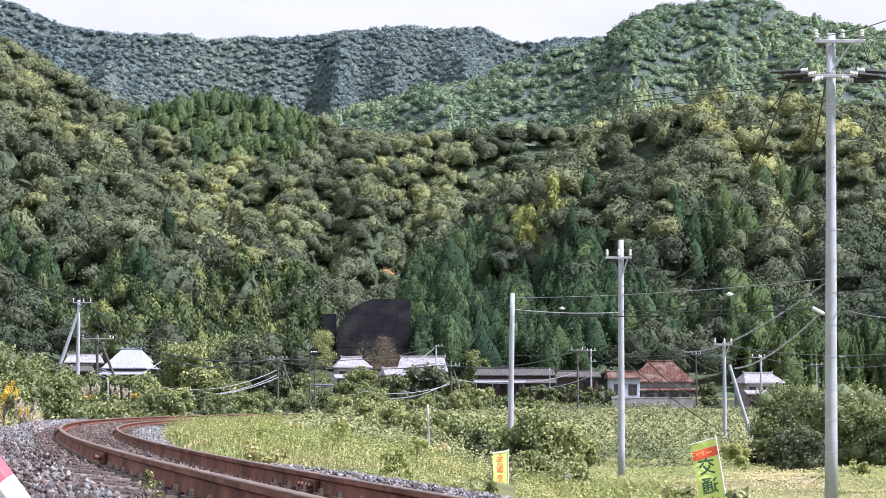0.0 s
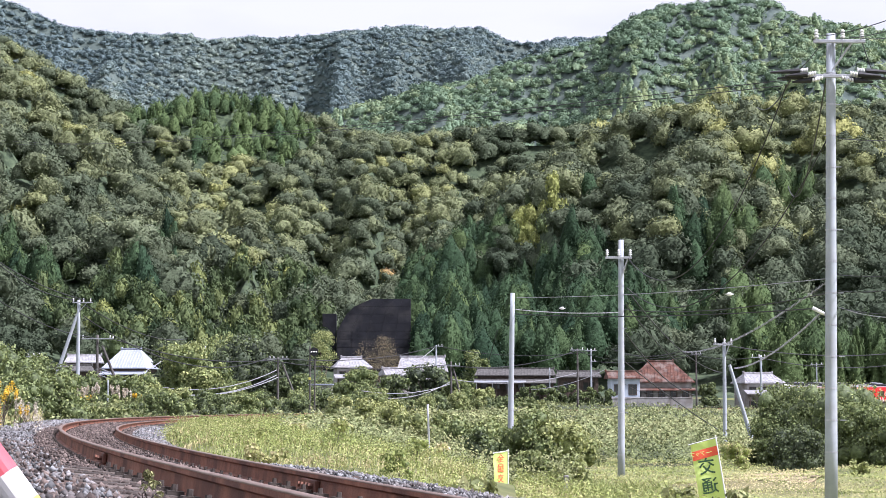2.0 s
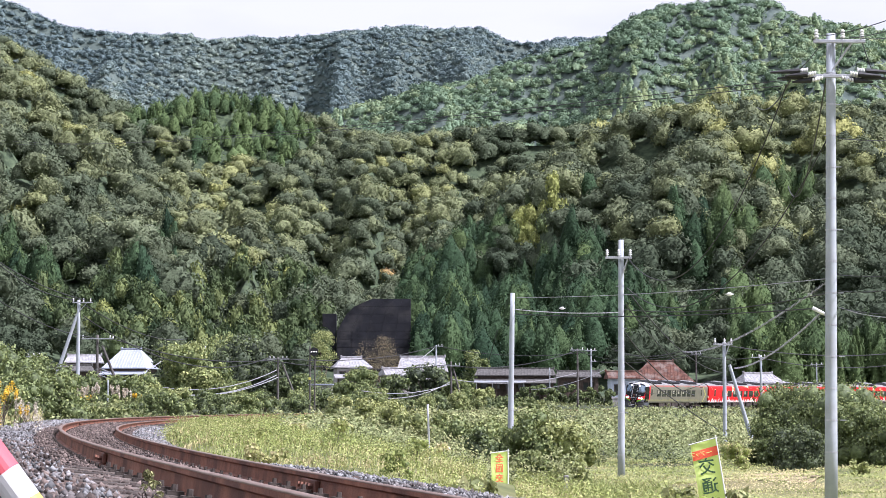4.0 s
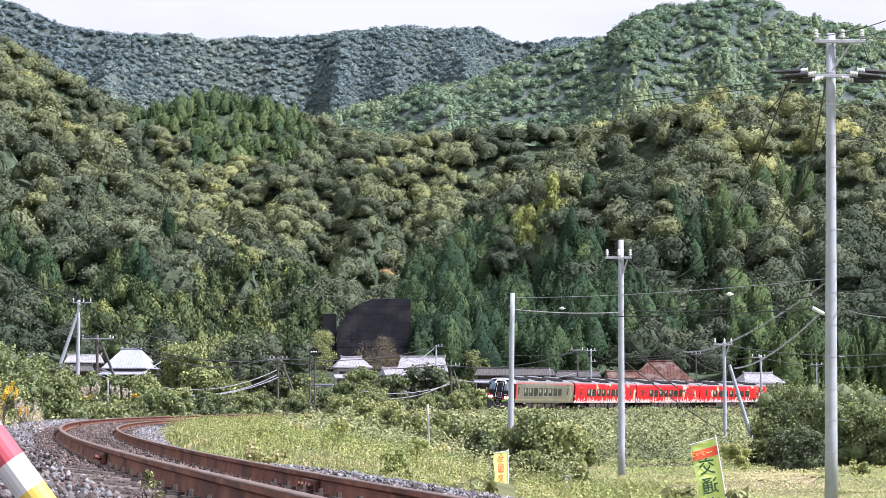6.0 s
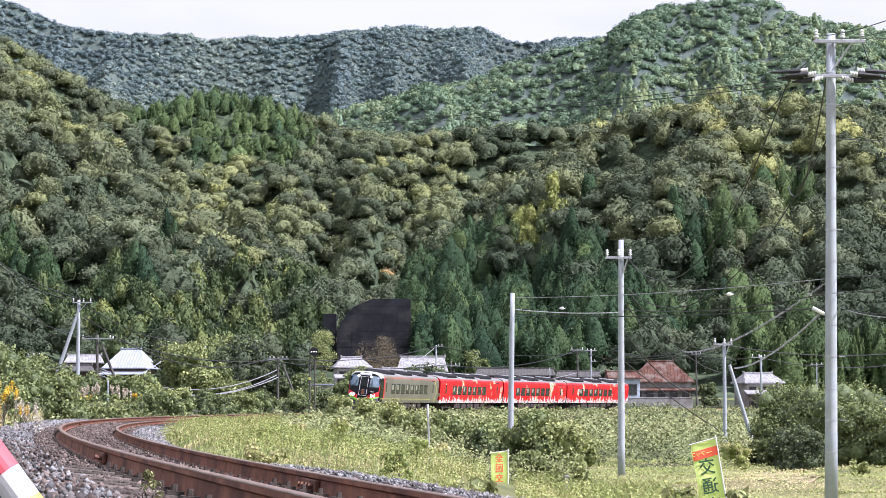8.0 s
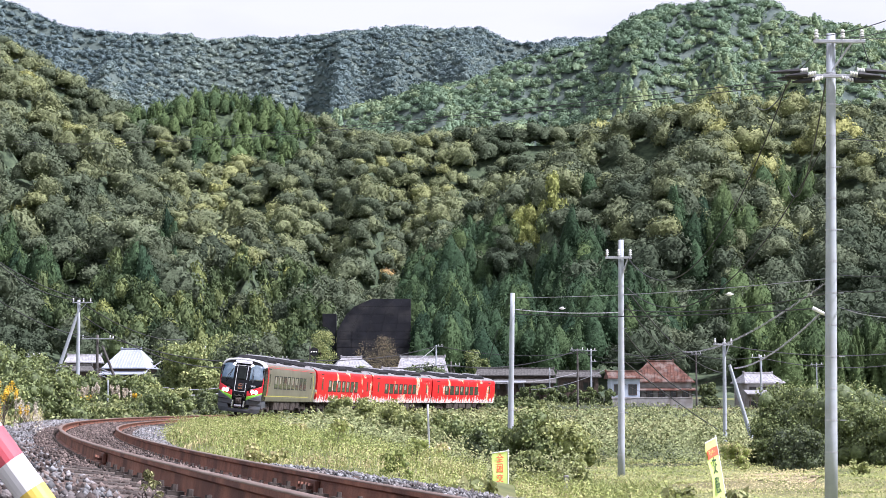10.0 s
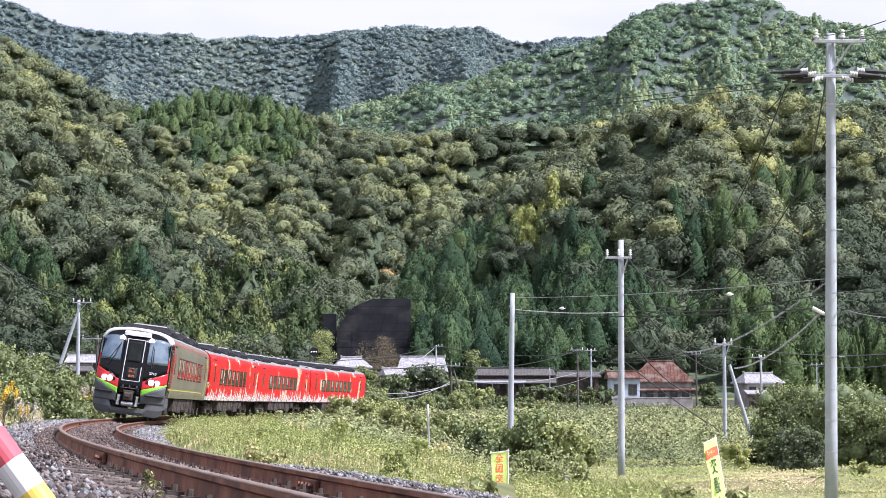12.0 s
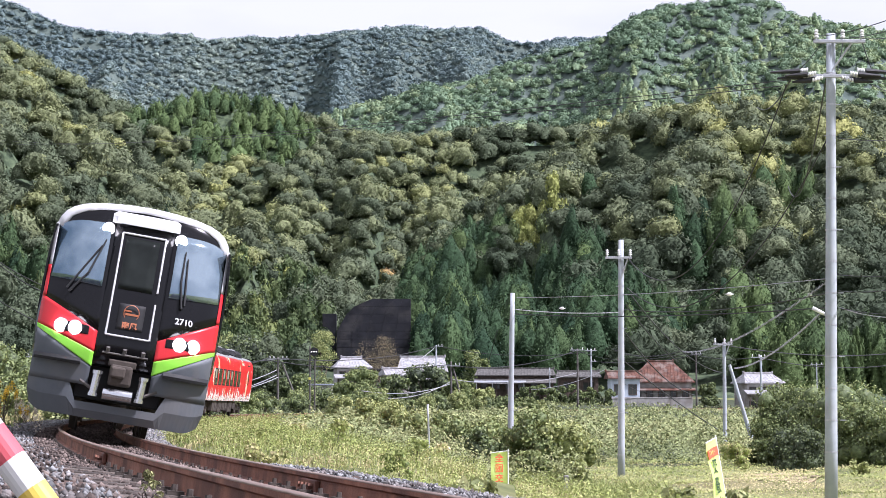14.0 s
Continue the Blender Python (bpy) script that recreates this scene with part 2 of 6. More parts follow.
def on_line(s):
    """x, y, z and heading of the track's middle, s metres along it from the crossing."""
    return np.interp(s, LINE_S, LINE_X), np.interp(s, LINE_S, LINE_Y), line_z(s), np.interp(s, LINE_S, LINE_H)


def beside(s, lat, up, lean=CANT):
    """The point lat metres to the inner side of the track's middle and up metres over it, in the canted plane."""
    x, y, z, h = on_line(s)
    r, u = lat * math.cos(lean) + up * math.sin(lean), up * math.cos(lean) - lat * math.sin(lean)
    return np.stack(np.broadcast_arrays(x + r * np.cos(h), y - r * np.sin(h), z + u), -1)


# ---- ground ----
def step(a, b, x):
    t = np.clip((x - a) / (b - a), 0, 1)
    return t * t * (3 - 2 * t)


def wave(x, y, size, seed):
    """Smooth rolling noise in plan from a few crossed waves, about -1 to 1."""
    g = np.random.default_rng(seed)
    out = 0
    for _ in range(7):
        a, f, p = g.uniform(0, math.tau), math.tau / size * g.uniform(0.6, 1.7), g.uniform(0, math.tau)
        out = out + np.sin((x * np.cos(a) + y * np.sin(a)) * f + p)
    return out / 3.2


# ridge lines, as bearing column and the row of the tree tops, and the distance of each crest
NEAR_RIDGE = ([-600, 0, 50, 110, 200, 280, 350, 420, 500, 560, 600, 700, 750, 830, 900, 960, 1050, 1120, 1200, 1400, 1500, 1568, 2200],
              [60, 95, 130, 195, 255, 305, 348, 395, 440, 478, 505, 512, 455, 385, 325, 285, 238, 198, 173, 176, 186, 226, 200])
MID_RIDGE = ([-600, 0, 90, 150, 205, 280, 380, 480, 560, 640, 750, 850, 950, 1050, 1200, 1568, 2200],
             [20, 62, 115, 150, 183, 175, 153, 172, 203, 232, 236, 224, 226, 222, 200, 180, 150])
SIDE_MOUNT = ([-600, 400, 560, 640, 750, 850, 920, 1000, 1070, 1130, 1180, 1250, 1330, 1380, 1420, 1480, 1568, 2200],
              [300, 260, 215, 190, 165, 138, 108, 88, 68, 28, 8, 4, -3, 3, 30, 40, 60, 40])
FAR_MOUNT = ([-600, 0, 50, 100, 200, 330, 360, 420, 500, 600, 730, 760, 850, 900, 940, 1000, 1060, 1300, 2200],
             [-30, 2, 24, 48, 62, 64, 76, 68, 71, 60, 47, 55, 50, 75, 80, 70, 70, 80, 60])
LAYERS = ((NEAR_RIDGE, 345, 560, 8), (MID_RIDGE, 650, 840, 7), (SIDE_MOUNT, 930, 1350, 1), (FAR_MOUNT, 1350, 1950, -1))


def bearing(x, y):
    return 784 + 3600 * x / np.maximum(y, 1)


def hill(layer, x, y):
    (cols, rows), foot, crest, tall = layer
    u = bearing(x, y)
    row = np.interp(u, cols, rows)
    top = EYE + (728.6 - row) / 3600 * crest * 1.003 - tall
    t = np.clip((y - foot) / (crest - foot), 0, 1)
    rise = t * (1 - 0.12 * np.sin(t * math.pi))
    fall = 1 - 0.35 * step(crest, crest * 1.45, y)
    bumps = (wave(u * 0.2 * crest / 560, y * 0.5, (0.13 if crest < 1000 else 0.09) * crest, foot) * (0.036 if crest < 1000 else 0.075) + wave(x, y, 0.07 * crest, foot + 1) * 0.010) * (crest - foot) * step(0, 0.3, t) * (1 - t ** 8)
    # spurs and ravines running down the slope, leaning a little sideways
    deep, broad, drift = {560: (3.6, 118, 0.30), 840: (8.0, 150, -0.35), 1350: (15.0, 170, 0.22), 1950: (24.0, 128, -0.16)}[crest]
    way = (u + drift * (y - foot) + 26 * wave(x, y, 0.16 * crest, foot + 2)) / broad
    spur = 1 - 2 * np.abs(np.sin(way * math.pi)) ** 0.9 + 0.4 * np.sin(way * 7.9 + 1.3)
    bumps = bumps + deep * spur * step(0.05, 0.35, t) * (1 - t ** 5) * (y < crest * 1.02)
    return 2 + (top - 2) * rise * fall + bumps


def to_track(x, y):
    """Distance to the track's middle (positive on the inner side) and the place along it."""
    x, y = np.ravel(np.asarray(x, float)), np.ravel(np.asarray(y, float))
    best, near = np.full(x.shape, 1e12), np.zeros(x.shape, int)
    for i in range(0, len(LINE_S), 16):
        e = (x - LINE_X[i]) ** 2 + (y - LINE_Y[i]) ** 2
        m = e < best
        best[m], near[m] = e[m], i
    for hop in (8, 4, 2, 1):
        for sg in (-1, 1):
            i = np.clip(near + sg * hop, 0, len(LINE_S) - 1)
            e = (x - LINE_X[i]) ** 2 + (y - LINE_Y[i]) ** 2
            m = e < best
            best[m], near[m] = e[m], i[m]
    dx, dy, h = x - LINE_X[near], y - LINE_Y[near], LINE_H[near]
    across = dx * np.cos(h) - dy * np.sin(h)
    along = dx * np.sin(h) + dy * np.cos(h)
    d = np.where(np.abs(along) > 3, np.sqrt(best), np.abs(across)) * np.where(across >= 0, 1.0, -1.0)
    return d, LINE_S[near] + along


def ground(x, y):
    """The height of the bare ground."""
    x, y = np.asarray(x, float), np.asarray(y, float)
    shape = np.broadcast(x, y).shape
    x, y = np.broadcast_to(x, shape).ravel(), np.broadcast_to(y, shape).ravel()
    d, s = to_track(x, y)
    zt = line_z(np.clip(s, 0, 420))
    inner = zt - 0.80 + 0.55 * step(1.1, 2.2, d) * step(14, 28, s) - 1.45 * step(3.0, 12, d) - 0.5 * step(5, 14, d) * step(16, 40, s) + 0.10 * wave(x, y, 9, 4) * step(3, 6, d)
    outer = zt - 0.62 + 0.9 * step(3, 9, -d) * step(20, 60, s) + (1.0 * step(4, 45, -d) + 1.6 * step(25, 90, -d)) * step(120, 200, s) + 0.12 * wave(x, y, 8, 5) * step(3, 6, -d)
    z = np.where(d > 0, inner, outer)
    for layer in LAYERS:
        z = np.maximum(z, np.where(y > layer[1], hill(layer, x, y), -9))
    return z.reshape(shape)


def build_ground():
    xs = np.concatenate([-np.geomspace(2600, 480, 14), np.linspace(-475, -60, 54), np.linspace(-58, 78, 130), np.linspace(85, 475, 52), np.geomspace(480, 2600, 14)])
    ys = np.concatenate([-np.geomspace(900, 12, 14), np.linspace(-10, 120, 130), np.linspace(121.5, 340, 80), np.linspace(344, 900, 80), np.linspace(910, 2000, 110), np.geomspace(2050, 4800, 18)])
    gx, gy = np.meshgrid(xs, ys)
    gz = ground(gx, gy)
    w, h = len(xs), len(ys)
    idx = np.arange(w * h).reshape(h, w)
    faces = np.stack([idx[:-1, :-1], idx[:-1, 1:], idx[1:, 1:], idx[1:, :-1]], -1).reshape(-1, 4)
    ob = np_mesh("ground", np.stack([gx, gy, gz], -1).reshape(-1, 3), faces, M["soil"], smooth=True)
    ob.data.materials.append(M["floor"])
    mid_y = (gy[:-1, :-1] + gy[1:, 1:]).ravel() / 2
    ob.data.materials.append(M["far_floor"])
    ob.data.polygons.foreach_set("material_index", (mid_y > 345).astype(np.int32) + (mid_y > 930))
    tagged(ob, "grassy valley floor rising into wooded mountains", "ground", kind="structure")


build_ground()


# ---- woods ----
def unit_ball(level):
    bm = bmesh.new()
    bmesh.ops.create_icosphere(bm, subdivisions=level, radius=1)
    v = np.array([p.co[:] for p in bm.verts])
    f = np.array([[p.index for p in q.verts] for q in bm.faces])
    bm.free()
    return v, f


def cards(g, at, normal, size, lift=0.0, flat=0.55):
    """Small leaf sprays: bent four-cornered flakes at the given places, facing roughly along normal."""
    n = len(at)
    d = normal * flat + g.normal(size=(n, 3)) * (1 - flat)
    d /= np.linalg.norm(d, axis=1)[:, None]
    a = np.cross(d, g.normal(size=(n, 3)))
    a /= np.linalg.norm(a, axis=1)[:, None]
    b = np.cross(d, a)
    s = size * g.uniform(0.6, 1.4, (n, 1))
    c = at + normal * lift * g.uniform(0, 1, (n, 1))
    v = np.stack([c - a * s, c - b * s * 0.6 + d * s * 0.2, c + a * s, c + b * s * 0.6 + d * s * 0.2], 1)
    return v.reshape(-1, 3)


def spread_dirs(g, n, low):
    """Directions strewn evenly over a ball, none lower than low."""
    i = np.arange(n) + 0.5
    z = 1 - (1 - low) * i / n
    a = i * 2.39996 + g.uniform(0, 6)
    r = np.sqrt(np.maximum(0, 1 - z * z))
    d = np.stack([r * np.cos(a), r * np.sin(a), z], 1) + g.normal(0, 0.35 / math.sqrt(n), (n, 3)) * 2
    return d / np.linalg.norm(d, axis=1)[:, None]


def billow(v, at, reach, sizes):
    """How far round clumps set at those directions swell out, for each direction v."""
    d = np.linalg.norm(v[:, None] - at[None], axis=2) / (reach * sizes[None])
    return (np.sqrt(np.maximum(0, 1 - d * d)) * sizes[None]).max(axis=1)


def dome_crown(seed, level, lumps, sprays=0, spray=0.05, tall=1.0, ragged=0.06, taper=0.0):
    """A crown of about unit radius: deep billowing clumps clothed in leaf sprays, open below, pointed where it tapers."""
    g = np.random.default_rng(seed)
    v, f = unit_ball(level)
    big = spread_dirs(g, lumps, -0.45)
    sizes = g.uniform(0.55, 1.2, lumps)
    stretch = (1 + 0.16 * g.normal(), 1 + 0.16 * g.normal(), tall)

    def skin(d):
        return d * (0.40 + 0.56 * billow(d, big, 2.1 / math.sqrt(lumps), sizes))[:, None]

    w = skin(v) * (1 + g.normal(0, ragged, (len(v), 1))) * 0.95 * stretch
    f = f[v[f].mean(axis=1)[:, 2] > -0.55]
    vs, fs, n = [w], [f], len(w)
    if sprays:
        # sprays lean the way their own clump faces, with some drooping at the rim
        d = spread_dirs(g, sprays, -0.4)
        own = big[np.argmax(d @ big.T, axis=1)]
        p = skin(d)
        out = p - own * 0.62
        out /= np.linalg.norm(out, axis=1)[:, None] + 1e-6
        c = cards(g, (p + out * g.uniform(-0.02, 0.07, (sprays, 1))) * stretch, out * 0.8 + (0, 0, 0.2), spray, 0.0, 0.74)
        q = np.arange(len(c)).reshape(-1, 4) + n
        vs.append(c)
        fs += [q[:, [0, 1, 2]], q[:, [0, 2, 3]]]
    v = np.concatenate(vs)
    thin = 1.12 - taper * np.clip(v[:, 2] / tall * 0.62 + 0.5, 0, 1)[:, None] if taper else 1.0
    return v * np.concatenate([np.broadcast_to(thin, (len(v), 1))] * 2 + [np.ones((len(v), 1))], 1), np.concatenate(fs)


def cone_crown(seed, tiers, around, sprays=0, spray=0.06, blunt=0.75):
    """A conifer: whorls of drooping boughs round a tapering spire. Triangles only."""
    g = np.random.default_rng(seed)
    vs, fs = [], []
    per = 3
    rows_n = tiers * per + 1
    a = np.arange(around) * math.tau / around
    for j in range(rows_n):
        h = j / (rows_n - 1)
        phase = j % per
        r = (0.86 * (1 - h) ** blunt + 0.02) * (1.0, 0.93, 0.85)[phase] * (1 + 0.20 * np.sin(a * g.integers(3, 6) + g.uniform(0, 6)) + g.normal(0, 0.07, around))
        z = h * 3.1 - 1.0 - 0.07 * (phase == 0) + g.normal(0, 0.03, around)
        vs.append(np.stack([r * np.cos(a), r * np.sin(a), z], 1))
    for j in range(rows_n - 1):
        for i in range(around):
            p, q = j * around + i, j * around + (i + 1) % around
            fs += [(p, q, q + around), (p, q + around, p + around)]
    v, f = np.concatenate(vs), np.array(fs)
    if sprays:
        pick = g.integers(0, len(v) - around, sprays)
        d = v[pick] * (1, 1, 0) + (0, 0, -0.12)
        c = cards(g, v[pick] * (1.03, 1.03, 1), d / np.linalg.norm(d, axis=1)[:, None], spray, 0.0)
        q = np.arange(len(c)).reshape(-1, 4) + len(v)
        return np.concatenate([v * (0.86, 0.86, 0.97), c]), np.concatenate([f, q[:, [0, 1, 2]], q[:, [0, 2, 3]]])
    return v * (0.9, 0.9, 1), f


def plant(name, protos, spots, mat, label, category):
    """Many crowns as one stand: spots holds x, y, z, width, height, tint."""
    g = np.random.default_rng(len(spots))
    vs, fs, ts, n = [], [], [], 0
    for i, (x, y, z, w, h, t) in enumerate(spots):
        v, f = protos[i % len(protos)]
        a = g.uniform(0, math.tau)
        r = np.array([[math.cos(a), math.sin(a), 0], [-math.sin(a), math.cos(a), 0], [0, 0, 1]])
        vs.append((v @ r) * (w, w, h) + (x, y, z))
        fs.append(f + n)
        ts.append(np.full(len(v), t))
        n += len(v)
    return tagged(np_mesh(name, np.concatenate(vs), np.concatenate(fs), mat, np.concatenate(ts)), label, category, kind="stuff")


def hidden(x, y, z, tall):
    """Which spots the nearer ridges cover from the valley, with some to spare."""
    u = bearing(x, y)
    row = 728.6 - (z + tall - EYE) / y * 3600
    out = np.zeros(len(x), bool)
    for (cols, rows), foot, crest, t in LAYERS:
        out |= (y > crest + 25) & (row > np.interp(u, cols, rows) + 14)
    return out


def woods():
    g = np.random.default_rng(3)

    def scatter(layer, spacing, y0, y1, margin=120):
        ys, out = y0, []
        while ys < y1:
            half = (784 + margin) / 3600 * ys
            n = int(2 * half / spacing)
            x = np.linspace(-half, half, n) + g.uniform(-0.6, 0.6, n) * spacing
            y = ys + g.uniform(-1.0, 1.0, n) * spacing
            out.append(np.stack([x, y], 1))
            ys += spacing
        p = np.concatenate(out)
        z = ground(p[:, 0], p[:, 1])
        keep = ~hidden(p[:, 0], p[:, 1], z, 8)
        return p[keep, 0], p[keep, 1], z[keep]

    broad = [dome_crown(i, 2, 10 + 3 * (i % 4), 380, 0.085, (0.85, 1.05, 1.2)[i % 3]) for i in range(12)]
    cedars = [dome_crown(20 + i, 2, 16 + 2 * (i % 3), 440, 0.085, 2.0, 0.06, (0.5, 0.65, 0.8)[i % 3]) for i in range(8)]
    cones = [cone_crown(20 + i, 7, 9, 160, 0.12, (0.6, 0.75, 0.9)[i % 3]) for i in range(5)]
    plumes = [dome_crown(30 + i, 1, 5, 110, 0.16, 1.0) for i in range(7)]
    rough_broad = [dome_crown(40 + i, 2, 9 + i % 4, 220, 0.10, (0.85, 1.0, 1.15)[i % 3]) for i in range(9)]
    spires = [dome_crown(80 + i, 1, 7, 110, 0.14, 1.75, 0.06, 0.7) for i in range(8)]
    rough_cones = [cone_crown(50 + i, 4, 7, 40, 0.17, 0.6) for i in range(6)]
    tiny = [dome_crown(60 + i, 1, 8, 90, 0.15, 0.9) for i in range(9)]
    speck = [dome_crown(70 + i, 1, 6, 44, 0.19, 0.85) for i in range(9)]

    # the near slopes
    x, y, z = scatter(LAYERS[0], 4.7, 350, 590)
    u = bearing(x, y)
    row = 728.6 - (z + 8 - EYE) / y * 3600
    below = row - np.interp(u, *NEAR_RIDGE)
    gap = (u > 560) & (u < 735) & (y < 402)
    patch = wave(x, y, 90, 8) + 0.4 * wave(x, y, 25, 9)
    grove = wave(x, y, 40, 12)
    is_cone = ((u > 705) & (u < 1060) & (row > 440 + 60 * grove)) | (u > 1290) & (row > 575) | (patch > 0.85) & (row > 300) & (u > 800) | (u < 330) & (row > 400) & (row < 500) & (grove < -0.35)
    is_bam = (u > 60) & (u < 560) & (row > 470) & (row < 640) & (grove > -0.45) | (np.hypot(u - 945, (row - 385) * 1.1) < 48)
    # sunlit crest and shaded evergreen foot go into the tint: yellower above, darker below
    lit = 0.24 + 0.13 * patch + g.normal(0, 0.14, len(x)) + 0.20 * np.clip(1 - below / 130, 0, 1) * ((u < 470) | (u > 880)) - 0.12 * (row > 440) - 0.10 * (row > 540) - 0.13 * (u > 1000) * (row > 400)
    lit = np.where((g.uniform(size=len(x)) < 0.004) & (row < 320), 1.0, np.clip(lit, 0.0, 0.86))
    k = ~is_cone & ~is_bam & ~gap
    w = 2.6 + 3.0 * g.uniform(0, 1, len(x)) ** 1.7
    tall = w * g.uniform(0.8, 1.15, len(x))
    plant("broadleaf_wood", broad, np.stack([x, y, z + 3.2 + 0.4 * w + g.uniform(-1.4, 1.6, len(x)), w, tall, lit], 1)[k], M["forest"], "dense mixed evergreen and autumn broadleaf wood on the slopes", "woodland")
    k = is_cone & ~gap & ~is_bam
    w = g.uniform(3.2, 4.6, len(x))
    plant("cedar_wood", cedars, np.stack([x, y, z + 5.0 + g.uniform(-1, 1.5, len(x)), w, w * g.uniform(0.85, 1.15, len(x)), np.clip(0.42 + g.normal(0, 0.22, len(x)) + 0.35 * (u > 1290), 0, 1)], 1)[k], M["conifer"], "dark green stand of tall cedars at the foot of the hill", "woodland")
    # slender young cedars in front of the right-hand slope
    n = 90
    xc = g.uniform(0.146, 0.235, n) * 350
    yc = g.uniform(345, 362, n)
    plant("young_cedars", cones, np.stack([xc, yc, ground(xc, yc) + 2.4, g.uniform(1.2, 1.6, n), g.uniform(2.4, 3.4, n), g.uniform(0.85, 1.0, n)], 1), M["conifer"], "row of slender bright green young cedars", "woodland")
    x, y, z = x[is_bam & ~gap], y[is_bam & ~gap], z[is_bam & ~gap]
    x, y = np.concatenate([x, x + 2.6]), np.concatenate([y, y + 2.2])
    z = ground(x, y)
    u = bearing(x, y)
    w = g.uniform(1.5, 2.6, len(x))
    plant("bamboo_grove", plumes, np.stack([x, y, z + g.uniform(4.2, 8.0, len(x)), w, w * g.uniform(1.2, 2.0, len(x)), np.clip(0.42 + g.normal(0, 0.24, len(x)) + 0.5 * (u > 800), 0, 1)], 1), M["bamboo"], "feathery light green bamboo grove on the lower slope", "bamboo")

    # the hills behind
    x, y, z = scatter(LAYERS[1], 5.0, 640, 860)
    u = bearing(x, y)
    row = 728.6 - (z + 8 - EYE) / y * 3600
    patch = wave(x, y, 110, 18)
    is_cone = (np.abs(u - 430) < 210) & (row < 250 + 34 * wave(x, y, 60, 19) - 0.0012 * (u - 400) ** 2) | (patch > 1.1)
    w = g.uniform(3.2, 5.6, len(x))
    lit = np.clip(0.38 + 0.16 * patch + g.normal(0, 0.13, len(x)), 0.02, 0.8)
    lit = np.where((g.uniform(size=len(x)) < 0.003), 1.0, lit)
    k = ~is_cone
    plant("hill_wood", rough_broad, np.stack([x, y, z + 4.0 + g.uniform(-1, 1, len(x)), w, w, lit], 1)[k], M["forest"], "mixed broadleaf wood on the middle hills", "woodland")
    k = is_cone
    plant("hill_cedars", spires, np.stack([x, y, z + 2.6, w * 0.95, w * 0.85, np.clip(0.85 + g.normal(0, 0.2, len(x)), 0, 1)], 1)[k], M["conifer"], "green cedar plantation on the domed hill", "woodland")

    # the mountains
    x, y, z = scatter(LAYERS[2], 5.0, 1000, 1380, 60)
    w = 3.4 + 3.0 * g.uniform(0, 1, len(x)) ** 1.8
    patch = wave(x, y, 200, 28) + 0.5 * wave(x, y, 60, 29)
    k = patch < 0.5
    lit = np.clip(0.5 + 0.25 * patch + g.normal(0, 0.2, len(x)), 0, 1)
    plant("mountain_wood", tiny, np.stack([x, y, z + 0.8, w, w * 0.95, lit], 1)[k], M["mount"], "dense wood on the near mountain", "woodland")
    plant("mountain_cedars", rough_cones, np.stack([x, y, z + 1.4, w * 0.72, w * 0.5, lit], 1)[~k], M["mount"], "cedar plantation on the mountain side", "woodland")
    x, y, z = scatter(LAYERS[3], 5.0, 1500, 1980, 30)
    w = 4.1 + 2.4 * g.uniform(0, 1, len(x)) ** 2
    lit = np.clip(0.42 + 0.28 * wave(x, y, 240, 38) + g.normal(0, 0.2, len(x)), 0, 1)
    plant("far_mountain_wood", speck, np.stack([x, y, z + 0.8, w, w * 0.85, lit], 1), M["far"], "wood on the distant mountain ridge, tinted bluish for haze", "woodland")


woods()


# ---- the railway ----
def sweep(bm, s0, s1, stride, profile, lat):
    """A section swept along the track; profile: points (across, up) in the canted plane."""
    ss = np.arange(s0, s1 + 0.01, stride)
    rings = [beside(ss, lat + a, b) for a, b in profile]
    loft(bm, [[tuple(r[i]) for r in rings] for i in range(len(ss))])


RAIL = [(-0.064, -0.153), (-0.064, -0.142), (-0.010, -0.126), (-0.008, -0.045), (-0.032, -0.034), (-0.0325, -0.012),
        (0.0325, -0.012), (0.032, -0.034), (0.008, -0.045), (0.010, -0.126), (0.064, -0.142), (0.064, -0.153)]
HEAD = [(-0.0325, -0.0119), (-0.026, -0.003), (-0.012, 0.0), (0.012, 0.0), (0.026, -0.003), (0.0325, -0.0119)]


def berm(lat, s):
    """Spare ballast heaped on the inner shoulder near the crossing."""
    return step(19, 10, s) * np.interp(lat, (1.0, 1.6, 2.1, 2.6, 3.4), (0, 0.13, 0.29, 0.26, 0.06))


